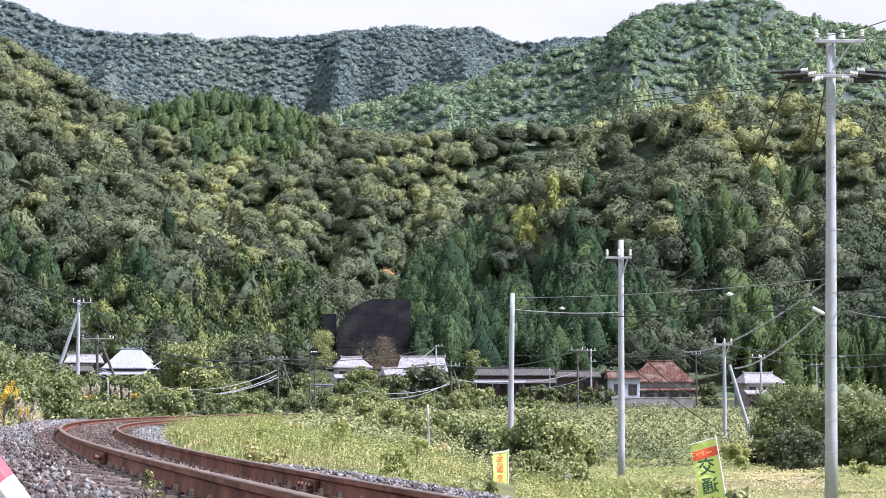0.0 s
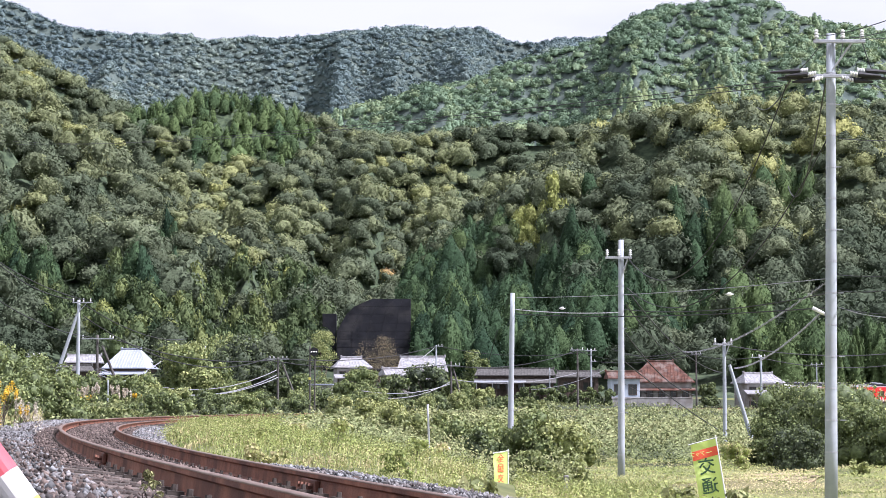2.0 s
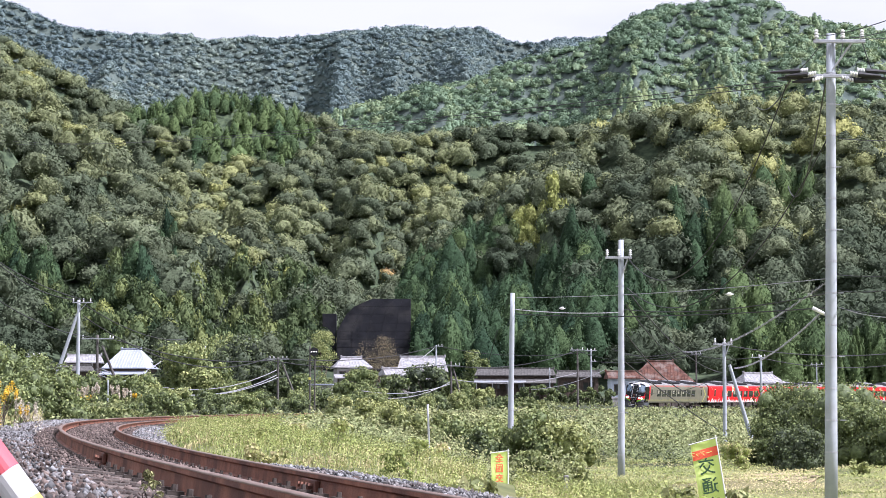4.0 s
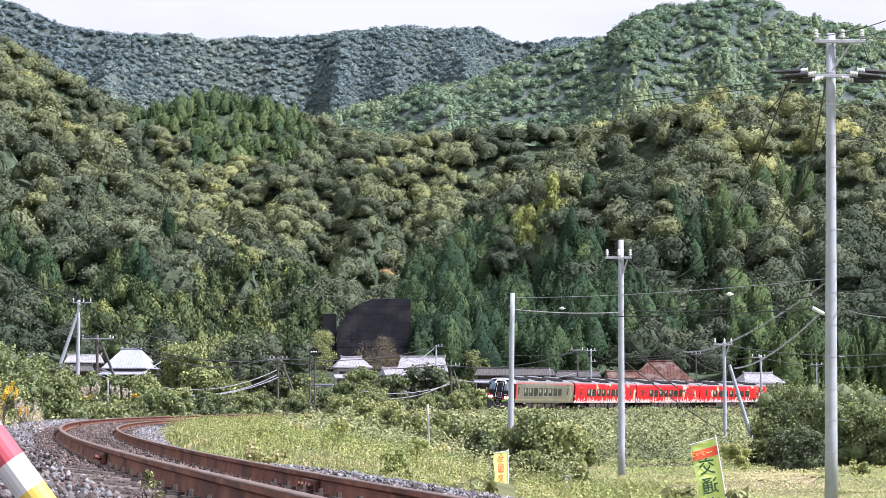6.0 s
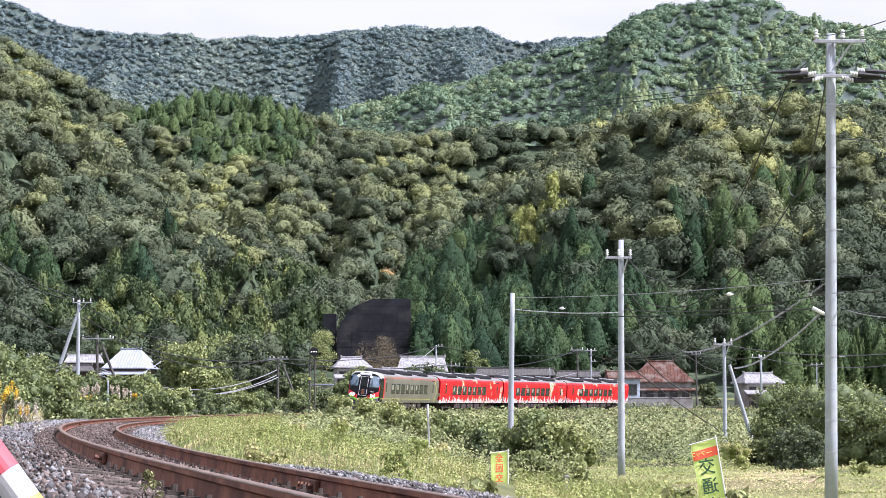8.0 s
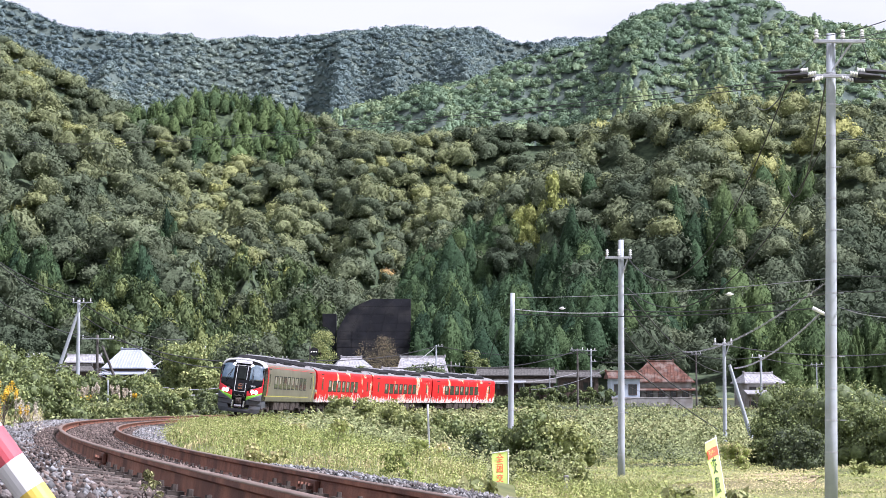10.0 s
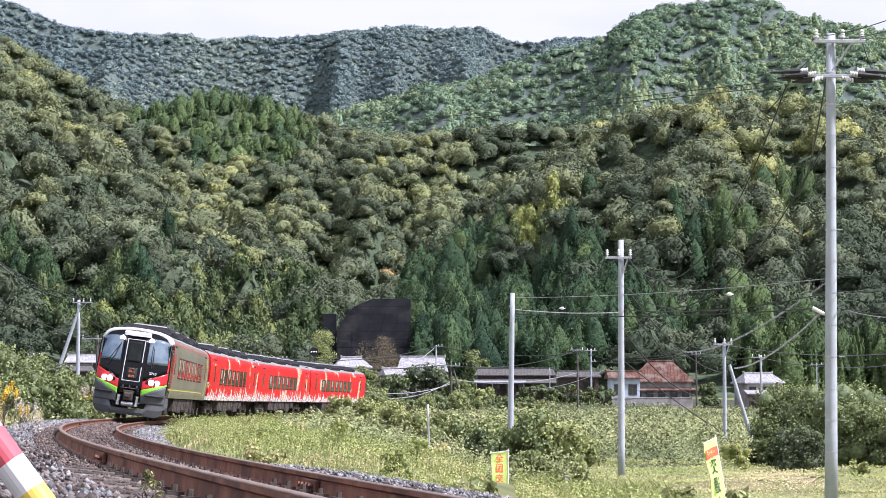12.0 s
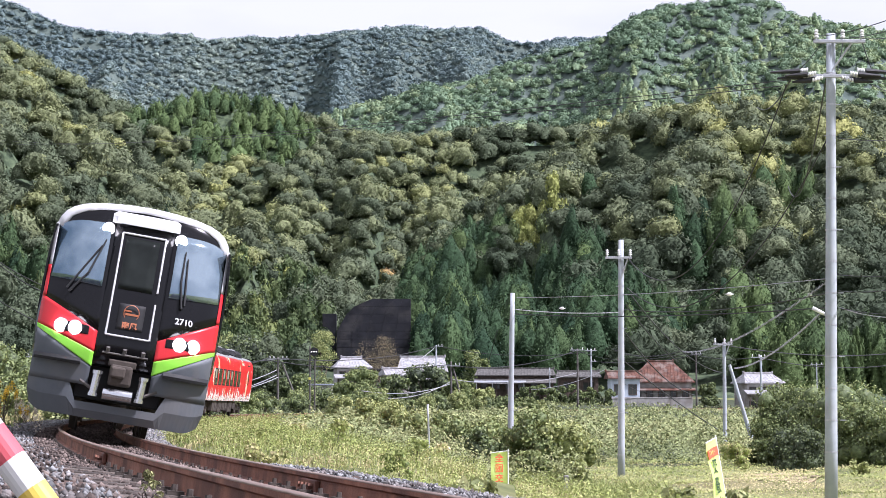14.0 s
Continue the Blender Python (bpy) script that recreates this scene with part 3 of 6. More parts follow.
def build_track():
    track = thing("railway_track", "curved single railway track with rusty brown rails", "railway track", kind="structure")
    for lat in (-0.566, 0.566):
        bm = bmesh.new()
        sweep(bm, -38, 70, 1.0, RAIL, lat)
        sweep(bm, 70, 470, 4.0, RAIL, lat)
        rail = part("rail", bm, M["rail"], track, "rusty brown steel rail")
        bm = bmesh.new()
        sweep(bm, -38, 70, 1.0, HEAD, lat)
        sweep(bm, 70, 470, 4.0, HEAD, lat)
        part("railhead", bm, M["railhead"], rail, "worn running surface", True)
    # ballast bed
    bm = bmesh.new()
    ss = np.concatenate([np.arange(-38, 60, 0.35), np.arange(60, 470, 4.0)])
    prof = [(-4.4, -0.86), (-3.6, -0.72), (-3.0, -0.57), (-2.3, -0.30), (-1.7, -0.17), (-1.2, -0.145), (-0.7, -0.155), (0, -0.16), (0.7, -0.155), (1.2, -0.15), (1.6, -0.19), (2.1, -0.36), (2.6, -0.50), (3.4, -0.64), (3.7, -0.9)]
    rings = []
    for i, s in enumerate(ss):
        ring = []
        for a, b in prof:
            p = beside(s, a, b + float(berm(a, s)))
            ring.append((p[0] + random.uniform(-0.03, 0.03), p[1], p[2] + random.uniform(-0.03, 0.02)))
        rings.append(ring)
    loft(bm, rings, closed=False)
    tagged(part("ballast_bed", bm, M["ballast_bed"], None), "grey stone ballast bed under the track", "ballast", kind="structure")


build_track()


# ---- the train ----
def livery_red():
    """Red car side printed with blots of white, orange and yellow and a fringe of upright strokes along the sill."""
    m, n, l, b = material("printed_red_livery")
    tc, oi = n.new("ShaderNodeTexCoord"), n.new("ShaderNodeObjectInfo")
    sep = n.new("ShaderNodeSeparateXYZ")
    l.new(tc.outputs["Object"], sep.inputs[0])

    def math_node(op, a, c=None, clamp=False):
        k = n.new("ShaderNodeMath")
        k.operation, k.use_clamp = op, clamp
        for i, v in enumerate((a, c)):
            if v is None:
                continue
            if isinstance(v, (int, float)):
                k.inputs[i].default_value = v
            else:
                l.new(v, k.inputs[i])
        return k.outputs["Value"]

    shift = math_node("MULTIPLY", oi.outputs["Random"], 40.0)
    # upright strokes near the sill
    comb = n.new("ShaderNodeCombineXYZ")
    l.new(math_node("ADD", sep.outputs["X"], shift), comb.inputs[0])
    l.new(math_node("MULTIPLY", sep.outputs["Z"], 0.35), comb.inputs[2])
    strokes = n.new("ShaderNodeTexNoise")
    strokes.inputs["Scale"].default_value, strokes.inputs["Detail"].default_value = 2.6, 3
    l.new(comb.outputs[0], strokes.inputs["Vector"])
    low = n.new("ShaderNodeMapRange")
    low.inputs["From Min"].default_value, low.inputs["From Max"].default_value = 1.75, 1.0
    low.inputs["To Min"].default_value, low.inputs["To Max"].default_value = -0.25, 0.06
    l.new(sep.outputs["Z"], low.inputs["Value"])
    fringe = math_node("GREATER_THAN", math_node("ADD", strokes.outputs["Fac"], low.outputs["Result"]), 0.455)
    # large blots
    comb2 = n.new("ShaderNodeCombineXYZ")
    l.new(math_node("ADD", sep.outputs["X"], math_node("MULTIPLY", shift, 1.7)), comb2.inputs[0])
    l.new(sep.outputs["Z"], comb2.inputs[2])
    blots = n.new("ShaderNodeTexNoise")
    blots.inputs["Scale"].default_value, blots.inputs["Detail"].default_value = 0.55, 2.5
    l.new(comb2.outputs[0], blots.inputs["Vector"])
    blot = math_node("GREATER_THAN", blots.outputs["Fac"], 0.60)
    hue = n.new("ShaderNodeTexNoise")
    hue.inputs["Scale"].default_value, hue.inputs["Detail"].default_value = 1.9, 3
    l.new(comb2.outputs[0], hue.inputs["Vector"])
    tones = ramp(n, [(0.30, (0.80, 0.20, 0.05)), (0.42, (0.80, 0.42, 0.14)), (0.47, (0.80, 0.70, 0.60)), (0.505, (0.08, 0.03, 0.03)), (0.535, (0.82, 0.76, 0.70)), (0.57, (0.80, 0.30, 0.10)), (0.70, (0.72, 0.50, 0.28))])
    tones.color_ramp.interpolation = "CONSTANT"
    l.new(hue.outputs["Fac"], tones.inputs["Fac"])
    grime = n.new("ShaderNodeTexNoise")
    grime.inputs["Scale"].default_value, grime.inputs["Detail"].default_value = 1.1, 6
    l.new(tc.outputs["Object"], grime.inputs["Vector"])
    red = ramp(n, [(0.3, (0.52, 0.014, 0.015)), (0.7, (0.64, 0.024, 0.022))])
    l.new(grime.outputs["Fac"], red.inputs["Fac"])
    brush = ramp(n, [(0.30, (0.82, 0.76, 0.72)), (0.44, (0.10, 0.04, 0.05)), (0.475, (0.84, 0.80, 0.76)), (0.56, (0.82, 0.55, 0.42)), (0.62, (0.84, 0.80, 0.76))])
    brush.color_ramp.interpolation = "CONSTANT"
    l.new(hue.outputs["Fac"], brush.inputs["Fac"])
    last = red.outputs["Color"]
    for mask, paint in ((blot, tones), (fringe, brush)):
        mx = n.new("ShaderNodeMixRGB")
        l.new(mask, mx.inputs["Fac"])
        l.new(last, mx.inputs["Color1"])
        l.new(paint.outputs["Color"], mx.inputs["Color2"])
        last = mx.outputs["Color"]
    l.new(last, b.inputs["Base Color"])
    b.inputs["Roughness"].default_value, b.inputs["Specular IOR Level"].default_value = 0.45, 0.2
    return m


M["livery"] = livery_red()
M["olive"] = surface("olive_metallic", (0.21, 0.205, 0.145), (0.27, 0.26, 0.19), 0.8, 0.42, 0.35, 0.0, stain=(0.10, 0.095, 0.07), stain_scale=0.5, stain_amount=0.3)
M["cab_white"] = plain("cab_silver_white", (0.60, 0.60, 0.61), 0.35)
M["cab_black"] = plain("gloss_black", (0.007, 0.007, 0.008), 0.16, 0, 0.25)
M["cab_red"] = plain("crimson", (0.60, 0.025, 0.03), 0.3)
M["cab_green"] = plain("lime_green", (0.28, 0.72, 0.06), 0.35)
M["cab_grey"] = surface("skirt_grey", (0.075, 0.085, 0.095), (0.11, 0.12, 0.13), 1.2, 0.55, 0, 0.0, stain=(0.16, 0.14, 0.12), stain_scale=2.0, stain_amount=0.25)
M["under"] = surface("underfloor_grime", (0.035, 0.03, 0.026), (0.11, 0.09, 0.075), 3, 0.85, 0.1, 0.3, 30)
M["roof_black"] = surface("roof_unit_black", (0.010, 0.010, 0.011), (0.028, 0.028, 0.030), 2, 0.7, 0, 0.1, 30, specular=0.12)
M["roof_grey"] = surface("roof_unit_lid", (0.42, 0.42, 0.43), (0.58, 0.58, 0.59), 1.5, 0.6, 0, 0.1, 30, (0.25, 0.24, 0.22), 1.5, 0.5)
M["roof_skin"] = surface("roof_skin", (0.14, 0.14, 0.14), (0.26, 0.255, 0.25), 1.5, 0.7, 0, 0.1, 30, (0.2, 0.19, 0.17), 1.5, 0.4)
M["pane"] = glass_dark("tinted_pane", (0.030, 0.036, 0.030))
M["door_glass"] = surface("dark_door_glass", (0.010, 0.012, 0.011), (0.022, 0.026, 0.024), 1.5, 0.12, 0, 0.0, specular=0.12)
M["blind"] = plain("window_blind", (0.28, 0.27, 0.19), 0.8)
M["rubber"] = plain("rubber", (0.015, 0.015, 0.016), 0.7)
M["chrome"] = plain("bright_metal", (0.60, 0.61, 0.62), 0.25, 0.9)
M["gold"] = plain("yellow_line", (0.62, 0.60, 0.12), 0.4)
M["lamp"] = lamp_glow("headlamp", (1.0, 0.97, 0.90), 14.0)
M["amber_sign"] = lamp_glow("amber_sign", (0.42, 0.14, 0.06), 0.05)


def screen_glass():
    m, n, l, b = material("windscreen")
    tc = n.new("ShaderNodeTexCoord")
    nz = n.new("ShaderNodeTexNoise")
    nz.inputs["Scale"].default_value, nz.inputs["Detail"].default_value = 1.3, 3
    l.new(tc.outputs["Object"], nz.inputs["Vector"])
    # Sky reflections painted as blue-grey mottling, on top of the mirroring base.
    r = ramp(n, [(0.35, (0.10, 0.16, 0.22)), (0.65, (0.34, 0.42, 0.47))])
    l.new(nz.outputs["Fac"], r.inputs["Fac"])
    l.new(r.outputs["Color"], b.inputs["Base Color"])
    b.inputs["Metallic"].default_value, b.inputs["Roughness"].default_value = 0.75, 0.08
    return m


M["screen"] = screen_glass()
HALF = [(0.0, 0.95), (0.7, 0.95), (1.34, 0.97), (1.375, 1.15), (1.39, 1.45), (1.395, 1.85), (1.39, 2.3), (1.382, 2.55), (1.365, 2.75), (1.335, 2.92), (1.29, 3.04), (1.22, 3.13), (1.12, 3.20), (0.98, 3.255), (0.80, 3.295), (0.58, 3.325), (0.30, 3.35), (0.0, 3.36)]


def outline(sink=0.0):
    h = [(y - (sink if y > 0 else 0), z) for y, z in HALF]
    return h + [(-y, z) for y, z in h[-2:0:-1]]


def half_width(z):
    return float(np.interp(z, [p[1] for p in HALF[2:]], [p[0] for p in HALF[2:]]))


def face_x(y, z):
    """How far the raked, rounded cab front stands back at that place."""
    return -0.60 * max(0.0, (z - 1.15) / 2.2) ** 1.5 - 0.36 * abs(y / 1.39) ** 4.2 - 0.10 * max(0.0, 1.15 - z)


def cab_patch(y0, y1, low, high, lift, mat, name, parent, label="", cols=14, rows=8):
    """A panel that follows the cab front between two heights, each a function of y."""
    bm = bmesh.new()
    front, back = [], []
    for i in range(cols + 1):
        y = y0 + (y1 - y0) * i / cols
        for layer, off in ((front, lift), (back, -0.03)):
            layer.append([bm.verts.new((face_x(y, z) + off, y, z)) for z in (low(y) + (high(y) - low(y)) * j / rows for j in range(rows + 1))])
    for i in range(cols):
        for j in range(rows):
            bm.faces.new((front[i][j], front[i + 1][j], front[i + 1][j + 1], front[i][j + 1])).smooth = True
    rim = [(i, 0) for i in range(cols + 1)] + [(cols, j) for j in range(1, rows + 1)] + [(i, rows) for i in range(cols - 1, -1, -1)] + [(0, j) for j in range(rows - 1, 0, -1)]
    for (a, c), (d, e) in zip(rim, rim[1:] + rim[:1]):
        bm.faces.new((front[a][c], back[a][c], back[d][e], front[d][e]))
    return part(name, bm, mat, parent, label)


def side_pane(bm, x, z0, z1, width, side, proud, thick=0.03):
    """A flat upright panel on the car side, following its lean."""
    y0, y1 = half_width(z0) + proud, half_width(z1) + proud
    a, b = x - width / 2, x + width / 2
    pts = [(a, y0, z0), (b, y0, z0), (b, y1, z1), (a, y1, z1)]
    outer = [bm.verts.new((p[0], p[1] * side, p[2])) for p in pts]
    inner = [bm.verts.new((p[0], (p[1] - thick) * side, p[2])) for p in pts]
    bm.faces.new(outer)
    bm.faces.new(inner[::-1])
    for i in range(4):
        j = (i + 1) % 4
        bm.faces.new((outer[i], inner[i], inner[j], outer[j]))


def side_band(name, x0, x1, z0, z1, mat, parent, label="", proud=0.004):
    for side in (1, -1):
        bm = bmesh.new()
        zs = [z for _, z in HALF[2:10] if z0 < z < z1]
        zs = [z0] + zs + [z1]
        for a, b in zip(zs, zs[1:]):
            side_pane(bm, (x0 + x1) / 2, a, b, abs(x1 - x0), side, proud)
        part(name, bm, mat, parent, label)


def bogie(car, x):
    bm = bmesh.new()
    for y in (1.0, -1.0):
        box(bm, (3.0, 0.14, 0.2), (x, y, 0.55), 0.03)
        box(bm, (0.9, 0.2, 0.32), (x, y, 0.62), 0.05)
        for dx in (-1.05, 1.05):
            box(bm, (0.34, 0.22, 0.34), (x + dx, y, 0.46), 0.05)
            rod(bm, (x + dx, y, 0.55), (x + dx, y, 0.85), 0.1)
    box(bm, (0.5, 2.0, 0.22), (x, 0, 0.62), 0.04)
    frame_part = part("bogie", bm, M["under"], car, "dark brake-dusted bogie frame")
    for dx in (-1.05, 1.05):
        for y in (0.56, -0.56):
            bm = bmesh.new()
            prof = [(0.20, -0.05), (0.43, -0.05), (0.445, -0.065), (0.455, -0.07), (0.455, -0.04), (0.43, -0.03), (0.425, 0.06), (0.38, 0.065), (0.34, 0.02), (0.18, 0.03)]
            sg = 1 if y > 0 else -1
            rings = []
            for k in range(24):
                t = k * math.tau / 24
                rings.append([(x + dx + r * math.cos(t), y + sg * w, 0.43 + r * math.sin(t)) for r, w in prof])
            loft(bm, rings + rings[:1], closed=False, caps=False)
            rod(bm, (x + dx, y - 0.05, 0.43), (x + dx, y + 0.06, 0.43), 0.2, seg=16)
            part("wheel", bm, M["under"], frame_part, "steel wheel")


def car_common(car, body_mat, front_cab):
    x0, x1 = (-1.5 if front_cab else -0.12), -20.95
    bm = bmesh.new()
    o = outline()
    loft(bm, [[(x, y, z) for y, z in o] for x in (x0, -6, -12, -17, x1)])
    body = part("body", bm, body_mat, car, "", False)
    # roof skin over the cant rail
    bm = bmesh.new()
    top = [(y, z + 0.006) for y, z in HALF if z > 3.1]
    top = [(y + 0.004, z) for y, z in top] + [(-y - 0.004, z) for y, z in top[-2::-1]]
    loft(bm, [[(x, y, z) for y, z in top] + [(x, y, z - 0.03) for y, z in top[::-1]] for x in (x0 - 0.02, x1 + 0.02)])
    part("roof", bm, M["roof_skin"], car, "weathered dark grey roof")
    # roof units along the middle
    for k, (x, length) in enumerate(((-4.6, 3.6), (-10.4, 3.8), (-16.2, 3.8))):
        bm = bmesh.new()
        wide = [(-1.04, 3.16), (-1.02, 3.42), (-0.84, 3.58), (0.84, 3.58), (1.02, 3.42), (1.04, 3.16)]
        rings = []
        for dx, sc in ((length / 2, 0.45), (length / 2 - 0.6, 1.0), (-length / 2 + 0.6, 1.0), (-length / 2, 0.45)):
            rings.append([(x + dx, y * (0.9 + 0.1 * sc), 3.2 + (z - 3.2) * sc) for y, z in wide])
        loft(bm, rings)
        unit = part("roof_unit", bm, M["roof_black"], car, "black roof fairing")
        bm = bmesh.new()
        box(bm, (length * 0.4, 1.3, 0.05), (x - 0.4, 0, 3.60), 0.015)
        for g in range(5):
            box(bm, (0.06, 1.2, 0.03), (x - 0.4 + (g - 2) * length * 0.07, 0, 3.635))
        part("lid", bm, M["roof_grey"], unit, "pale grey vented lid")
    # boxes under the floor
    for k, (x, ln, dp) in enumerate(((-6.3, 1.9, 0.5), (-8.4, 1.5, 0.55), (-10.4, 2.0, 0.45), (-12.7, 1.7, 0.55), (-14.6, 1.2, 0.4))):
        for side in (1, -1):
            bm = bmesh.new()
            box(bm, (ln, 0.7, dp), (x, side * 0.92, 0.94 - dp / 2), 0.03)
            for q in range(3):
                box(bm, (0.05, 0.02, dp * 0.8), (x - ln / 3 + q * ln / 3, side * 1.275, 0.94 - dp / 2))
            part("underfloor_box", bm, M["under"], car, "grimy underfloor equipment box")
    bogie(car, -3.4)
    bogie(car, -17.9)
    bm = bmesh.new()
    box(bm, (0.55, 2.0, 2.3), (-21.12, 0, 2.1), 0.08)
    for k in range(4):
        box(bm, (0.05, 2.1, 2.4), (-20.98 - k * 0.1, 0, 2.1), 0.01)
    part("gangway", bm, M["rubber"], car, "black rubber gangway bellows")
    return body


def car_side(car, windows, doors):
    for side in (1, -1):
        for x in windows:
            bm = bmesh.new()
            side_pane(bm, x, 1.72, 2.52, 1.24, side, 0.006)
            win = part("window", bm, M["rubber"], car, "black window surround")
            bm = bmesh.new()
            side_pane(bm, x, 1.77, 2.47, 1.14, side, 0.010)
            part("pane", bm, M["pane"], win)
            if (int(x * 7) + side) % 3:
                bm = bmesh.new()
                side_pane(bm, x + 0.2, 2.05, 2.46, 0.5, side, 0.013, 0.012)
                part("blind", bm, M["blind"], win, "pale blind half drawn")
        for x in doors:
            bm = bmesh.new()
            side_pane(bm, x, 1.02, 2.9, 0.06, side, 0.008)
            side_pane(bm, x + 0.95, 1.02, 2.9, 0.06, side, 0.008)
            side_pane(bm, x + 0.475, 2.86, 2.92, 1.0, side, 0.008)
            door = part("door", bm, M["rubber"], car, "plug door with dark seams")
            bm = bmesh.new()
            side_pane(bm, x + 0.475, 1.85, 2.6, 0.36, side, 0.008)
            part("door_window", bm, M["pane"], door)


def cab(car):
    # the shell of the nose: rings that close on the middle of the front
    bm = bmesh.new()
    o = outline()
    rings = []
    for sc in (0.04, 0.25, 0.5, 0.72, 0.88, 0.96, 1.0):
        ring = []
        for y, z in o:
            yy, zz = y * sc, 2.1 + (z - 2.1) * sc
            ring.append((face_x(yy, zz) - (0.07 if sc == 1.0 else 0), yy, zz))
        rings.append(ring)
    rings.append([(-1.5, y, z) for y, z in o])
    loft(bm, rings)
    shell = part("cab_shell", bm, M["cab_black"], car, "gloss black cab shell", True)
    # white cap over the brow
    bm = bmesh.new()
    top = [(y, z) for y, z in o if z > 2.9]
    top.sort()
    skin = []
    for sc, back in ((0.93, 0), (0.95, 0), (0.97, 0), (1.0, 0.05), (1.006, 0.5), (1.006, None)):
        skin.append([((face_x(y * sc, 2.1 + (z - 2.1) * sc) + 0.012 - back) if back is not None else -1.62, y * sc * 1.006, 2.1 + (z - 2.1) * sc + 0.012) for y, z in top])
    loft(bm, [[*ring, *[(x - 0.02, y * 0.98, z - 0.03) for x, y, z in ring[::-1]]] for ring in skin])
    part("brow_cap", bm, M["cab_white"], shell, "silver-white cap over the windscreens", True)
    edge = lambda z: half_width(z) - 0.035
    red_top = lambda y: 1.44 + 0.42 * (abs(y) - 0.45) / 0.93
    green_top = lambda y: 1.14 + 0.30 * (abs(y) - 0.45) / 0.93
    green_low = lambda y: 0.93 + 0.46 * (abs(y) - 0.45) / 0.93
    for sg in (1, -1):
        cab_patch(sg * 0.44, sg * 1.35, lambda y: red_top(y) + 0.005, lambda y: 3.06 - 0.12 * (abs(y) / 1.27) ** 4, 0.008, M["cab_black"], "mask_panel", shell, "gloss black mask round the windscreen")
        cab_patch(sg * 0.45, sg * 1.355, lambda y: green_top(y) + 0.004, red_top, 0.008, M["cab_red"], "red_panel", shell, "crimson panel behind the headlamps")
        cab_patch(sg * 0.45, sg * 1.355, green_low, green_top, 0.009, M["cab_green"], "green_flash", shell, "lime green flash")
        cab_patch(sg * 0.51, sg * 1.285, lambda y: 2.06 + 0.05 * abs(y), lambda y: 3.03 - 0.10 * (abs(y) / 1.24) ** 8, 0.022, M["screen"], "windscreen", shell, "curved windscreen with sky tones painted in")
        cab_patch(sg * 0.46, sg * 1.34, lambda y: 0.66, lambda y: green_low(y) - 0.004, 0.006, M["cab_grey"], "lower_panel", shell, "dark grey lower panel")
        for z_low, z_high, mat, word in ((2.30, 2.93, M["cab_white"], "silver-white edge of the cab front"), (1.84, 2.296, M["cab_red"], "crimson edge of the cab front")):
            cab_patch(sg * 1.30, sg * 1.352, lambda y: z_low, lambda y: z_high, 0.014, mat, "edge_strip", shell, word, 3)
        # lamps
        for y in (0.79, 1.0):
            bm = bmesh.new()
            x = face_x(y, 1.44)
            rod(bm, (x - 0.05, sg * y, 1.44), (x + 0.035, sg * y, 1.44), 0.105, 0.10, 20)
            part("headlamp", bm, M["lamp"], shell, "lit white headlamp")
        cab_patch(sg * 0.58, sg * 0.95, lambda y: 1.37, lambda y: 1.46 + 0.06 * abs(y), 0.013, M["cab_black"], "lamp_housing", shell, "dark lamp housing")
        bm = bmesh.new()
        x = face_x(0.56, 2.95)
        rod(bm, (x - 0.05, sg * 0.56, 2.95), (x + 0.035, sg * 0.56, 2.95), 0.095, 0.09, 20)
        part("roof_lamp", bm, M["lamp"], shell, "lit white upper lamp")
        # step ledge and skirt
        bm = bmesh.new()
        rings = []
        for k in range(9):
            y = 0.62 + 0.70 * k / 8
            x = face_x(y, 1.0)
            rings.append([(x - 0.02, sg * y, 0.93), (x + 0.10, sg * y, 0.93), (x + 0.11, sg * y, 0.97), (x + 0.08, sg * y, 1.02), (x - 0.02, sg * y, 1.02)])
        loft(bm, rings)
        part("step_ledge", bm, M["rubber"], shell, "black step ledge")
        # wiper
        bm = bmesh.new()
        p = lambda y, z: (face_x(y, z) + 0.05, sg * y, z)
        q = [(0.72, 1.96), (0.66, 2.34), (0.66, 2.80)] if sg > 0 else [(0.98, 1.94), (0.74, 2.26), (0.56, 2.78)]
        rod(bm, p(*q[0]), p(*q[1]), 0.022, 0.016, 6)
        rod(bm, p(*q[1]), p(*q[2]), 0.014, 0.01, 6)
        rod(bm, p(q[0][0] + 0.04, q[0][1] + 0.05), p(q[2][0] + 0.05, q[2][1] - 0.1), 0.018, 0.012, 6)
        part("wiper", bm, M["rubber"], shell, "black wiper")
    # middle gangway door
    cab_patch(-0.45, 0.45, lambda y: 1.05, lambda y: 3.06, 0.010, M["cab_black"], "door_surround", shell, "gloss black door surround", 6)
    bm = bmesh.new()
    for a, c in (((-0.33, 1.42), (-0.33, 2.93)), ((-0.33, 2.93), (0.33, 2.93)), ((0.33, 2.93), (0.33, 2.12)), ((0.33, 1.95), (0.33, 1.42)), ((0.33, 1.42), (-0.33, 1.42))):
        ya, za, yb, zb = *a, *c
        k = 5
        for i in range(k):
            f0, f1 = i / k, (i + 1) / k
            y0, z0, y1, z1 = ya + (yb - ya) * f0, za + (zb - za) * f0, ya + (yb - ya) * f1, za + (zb - za) * f1
            rod(bm, (face_x(y0, z0) + 0.018, y0, z0), (face_x(y1, z1) + 0.018, y1, z1), 0.016, seg=6)
    door = part("gangway_door", bm, M["cab_white"], shell, "white-lined gangway door frame")
    cab_patch(-0.27, 0.25, lambda y: 2.10, lambda y: 2.87, 0.016, M["door_glass"], "door_window", door, "dark door window", 4)
    cab_patch(-0.20, 0.20, lambda y: 1.52, lambda y: 1.90, 0.016, M["rubber"], "name_board", door, "dark train name board", 4)
    bm = bmesh.new()
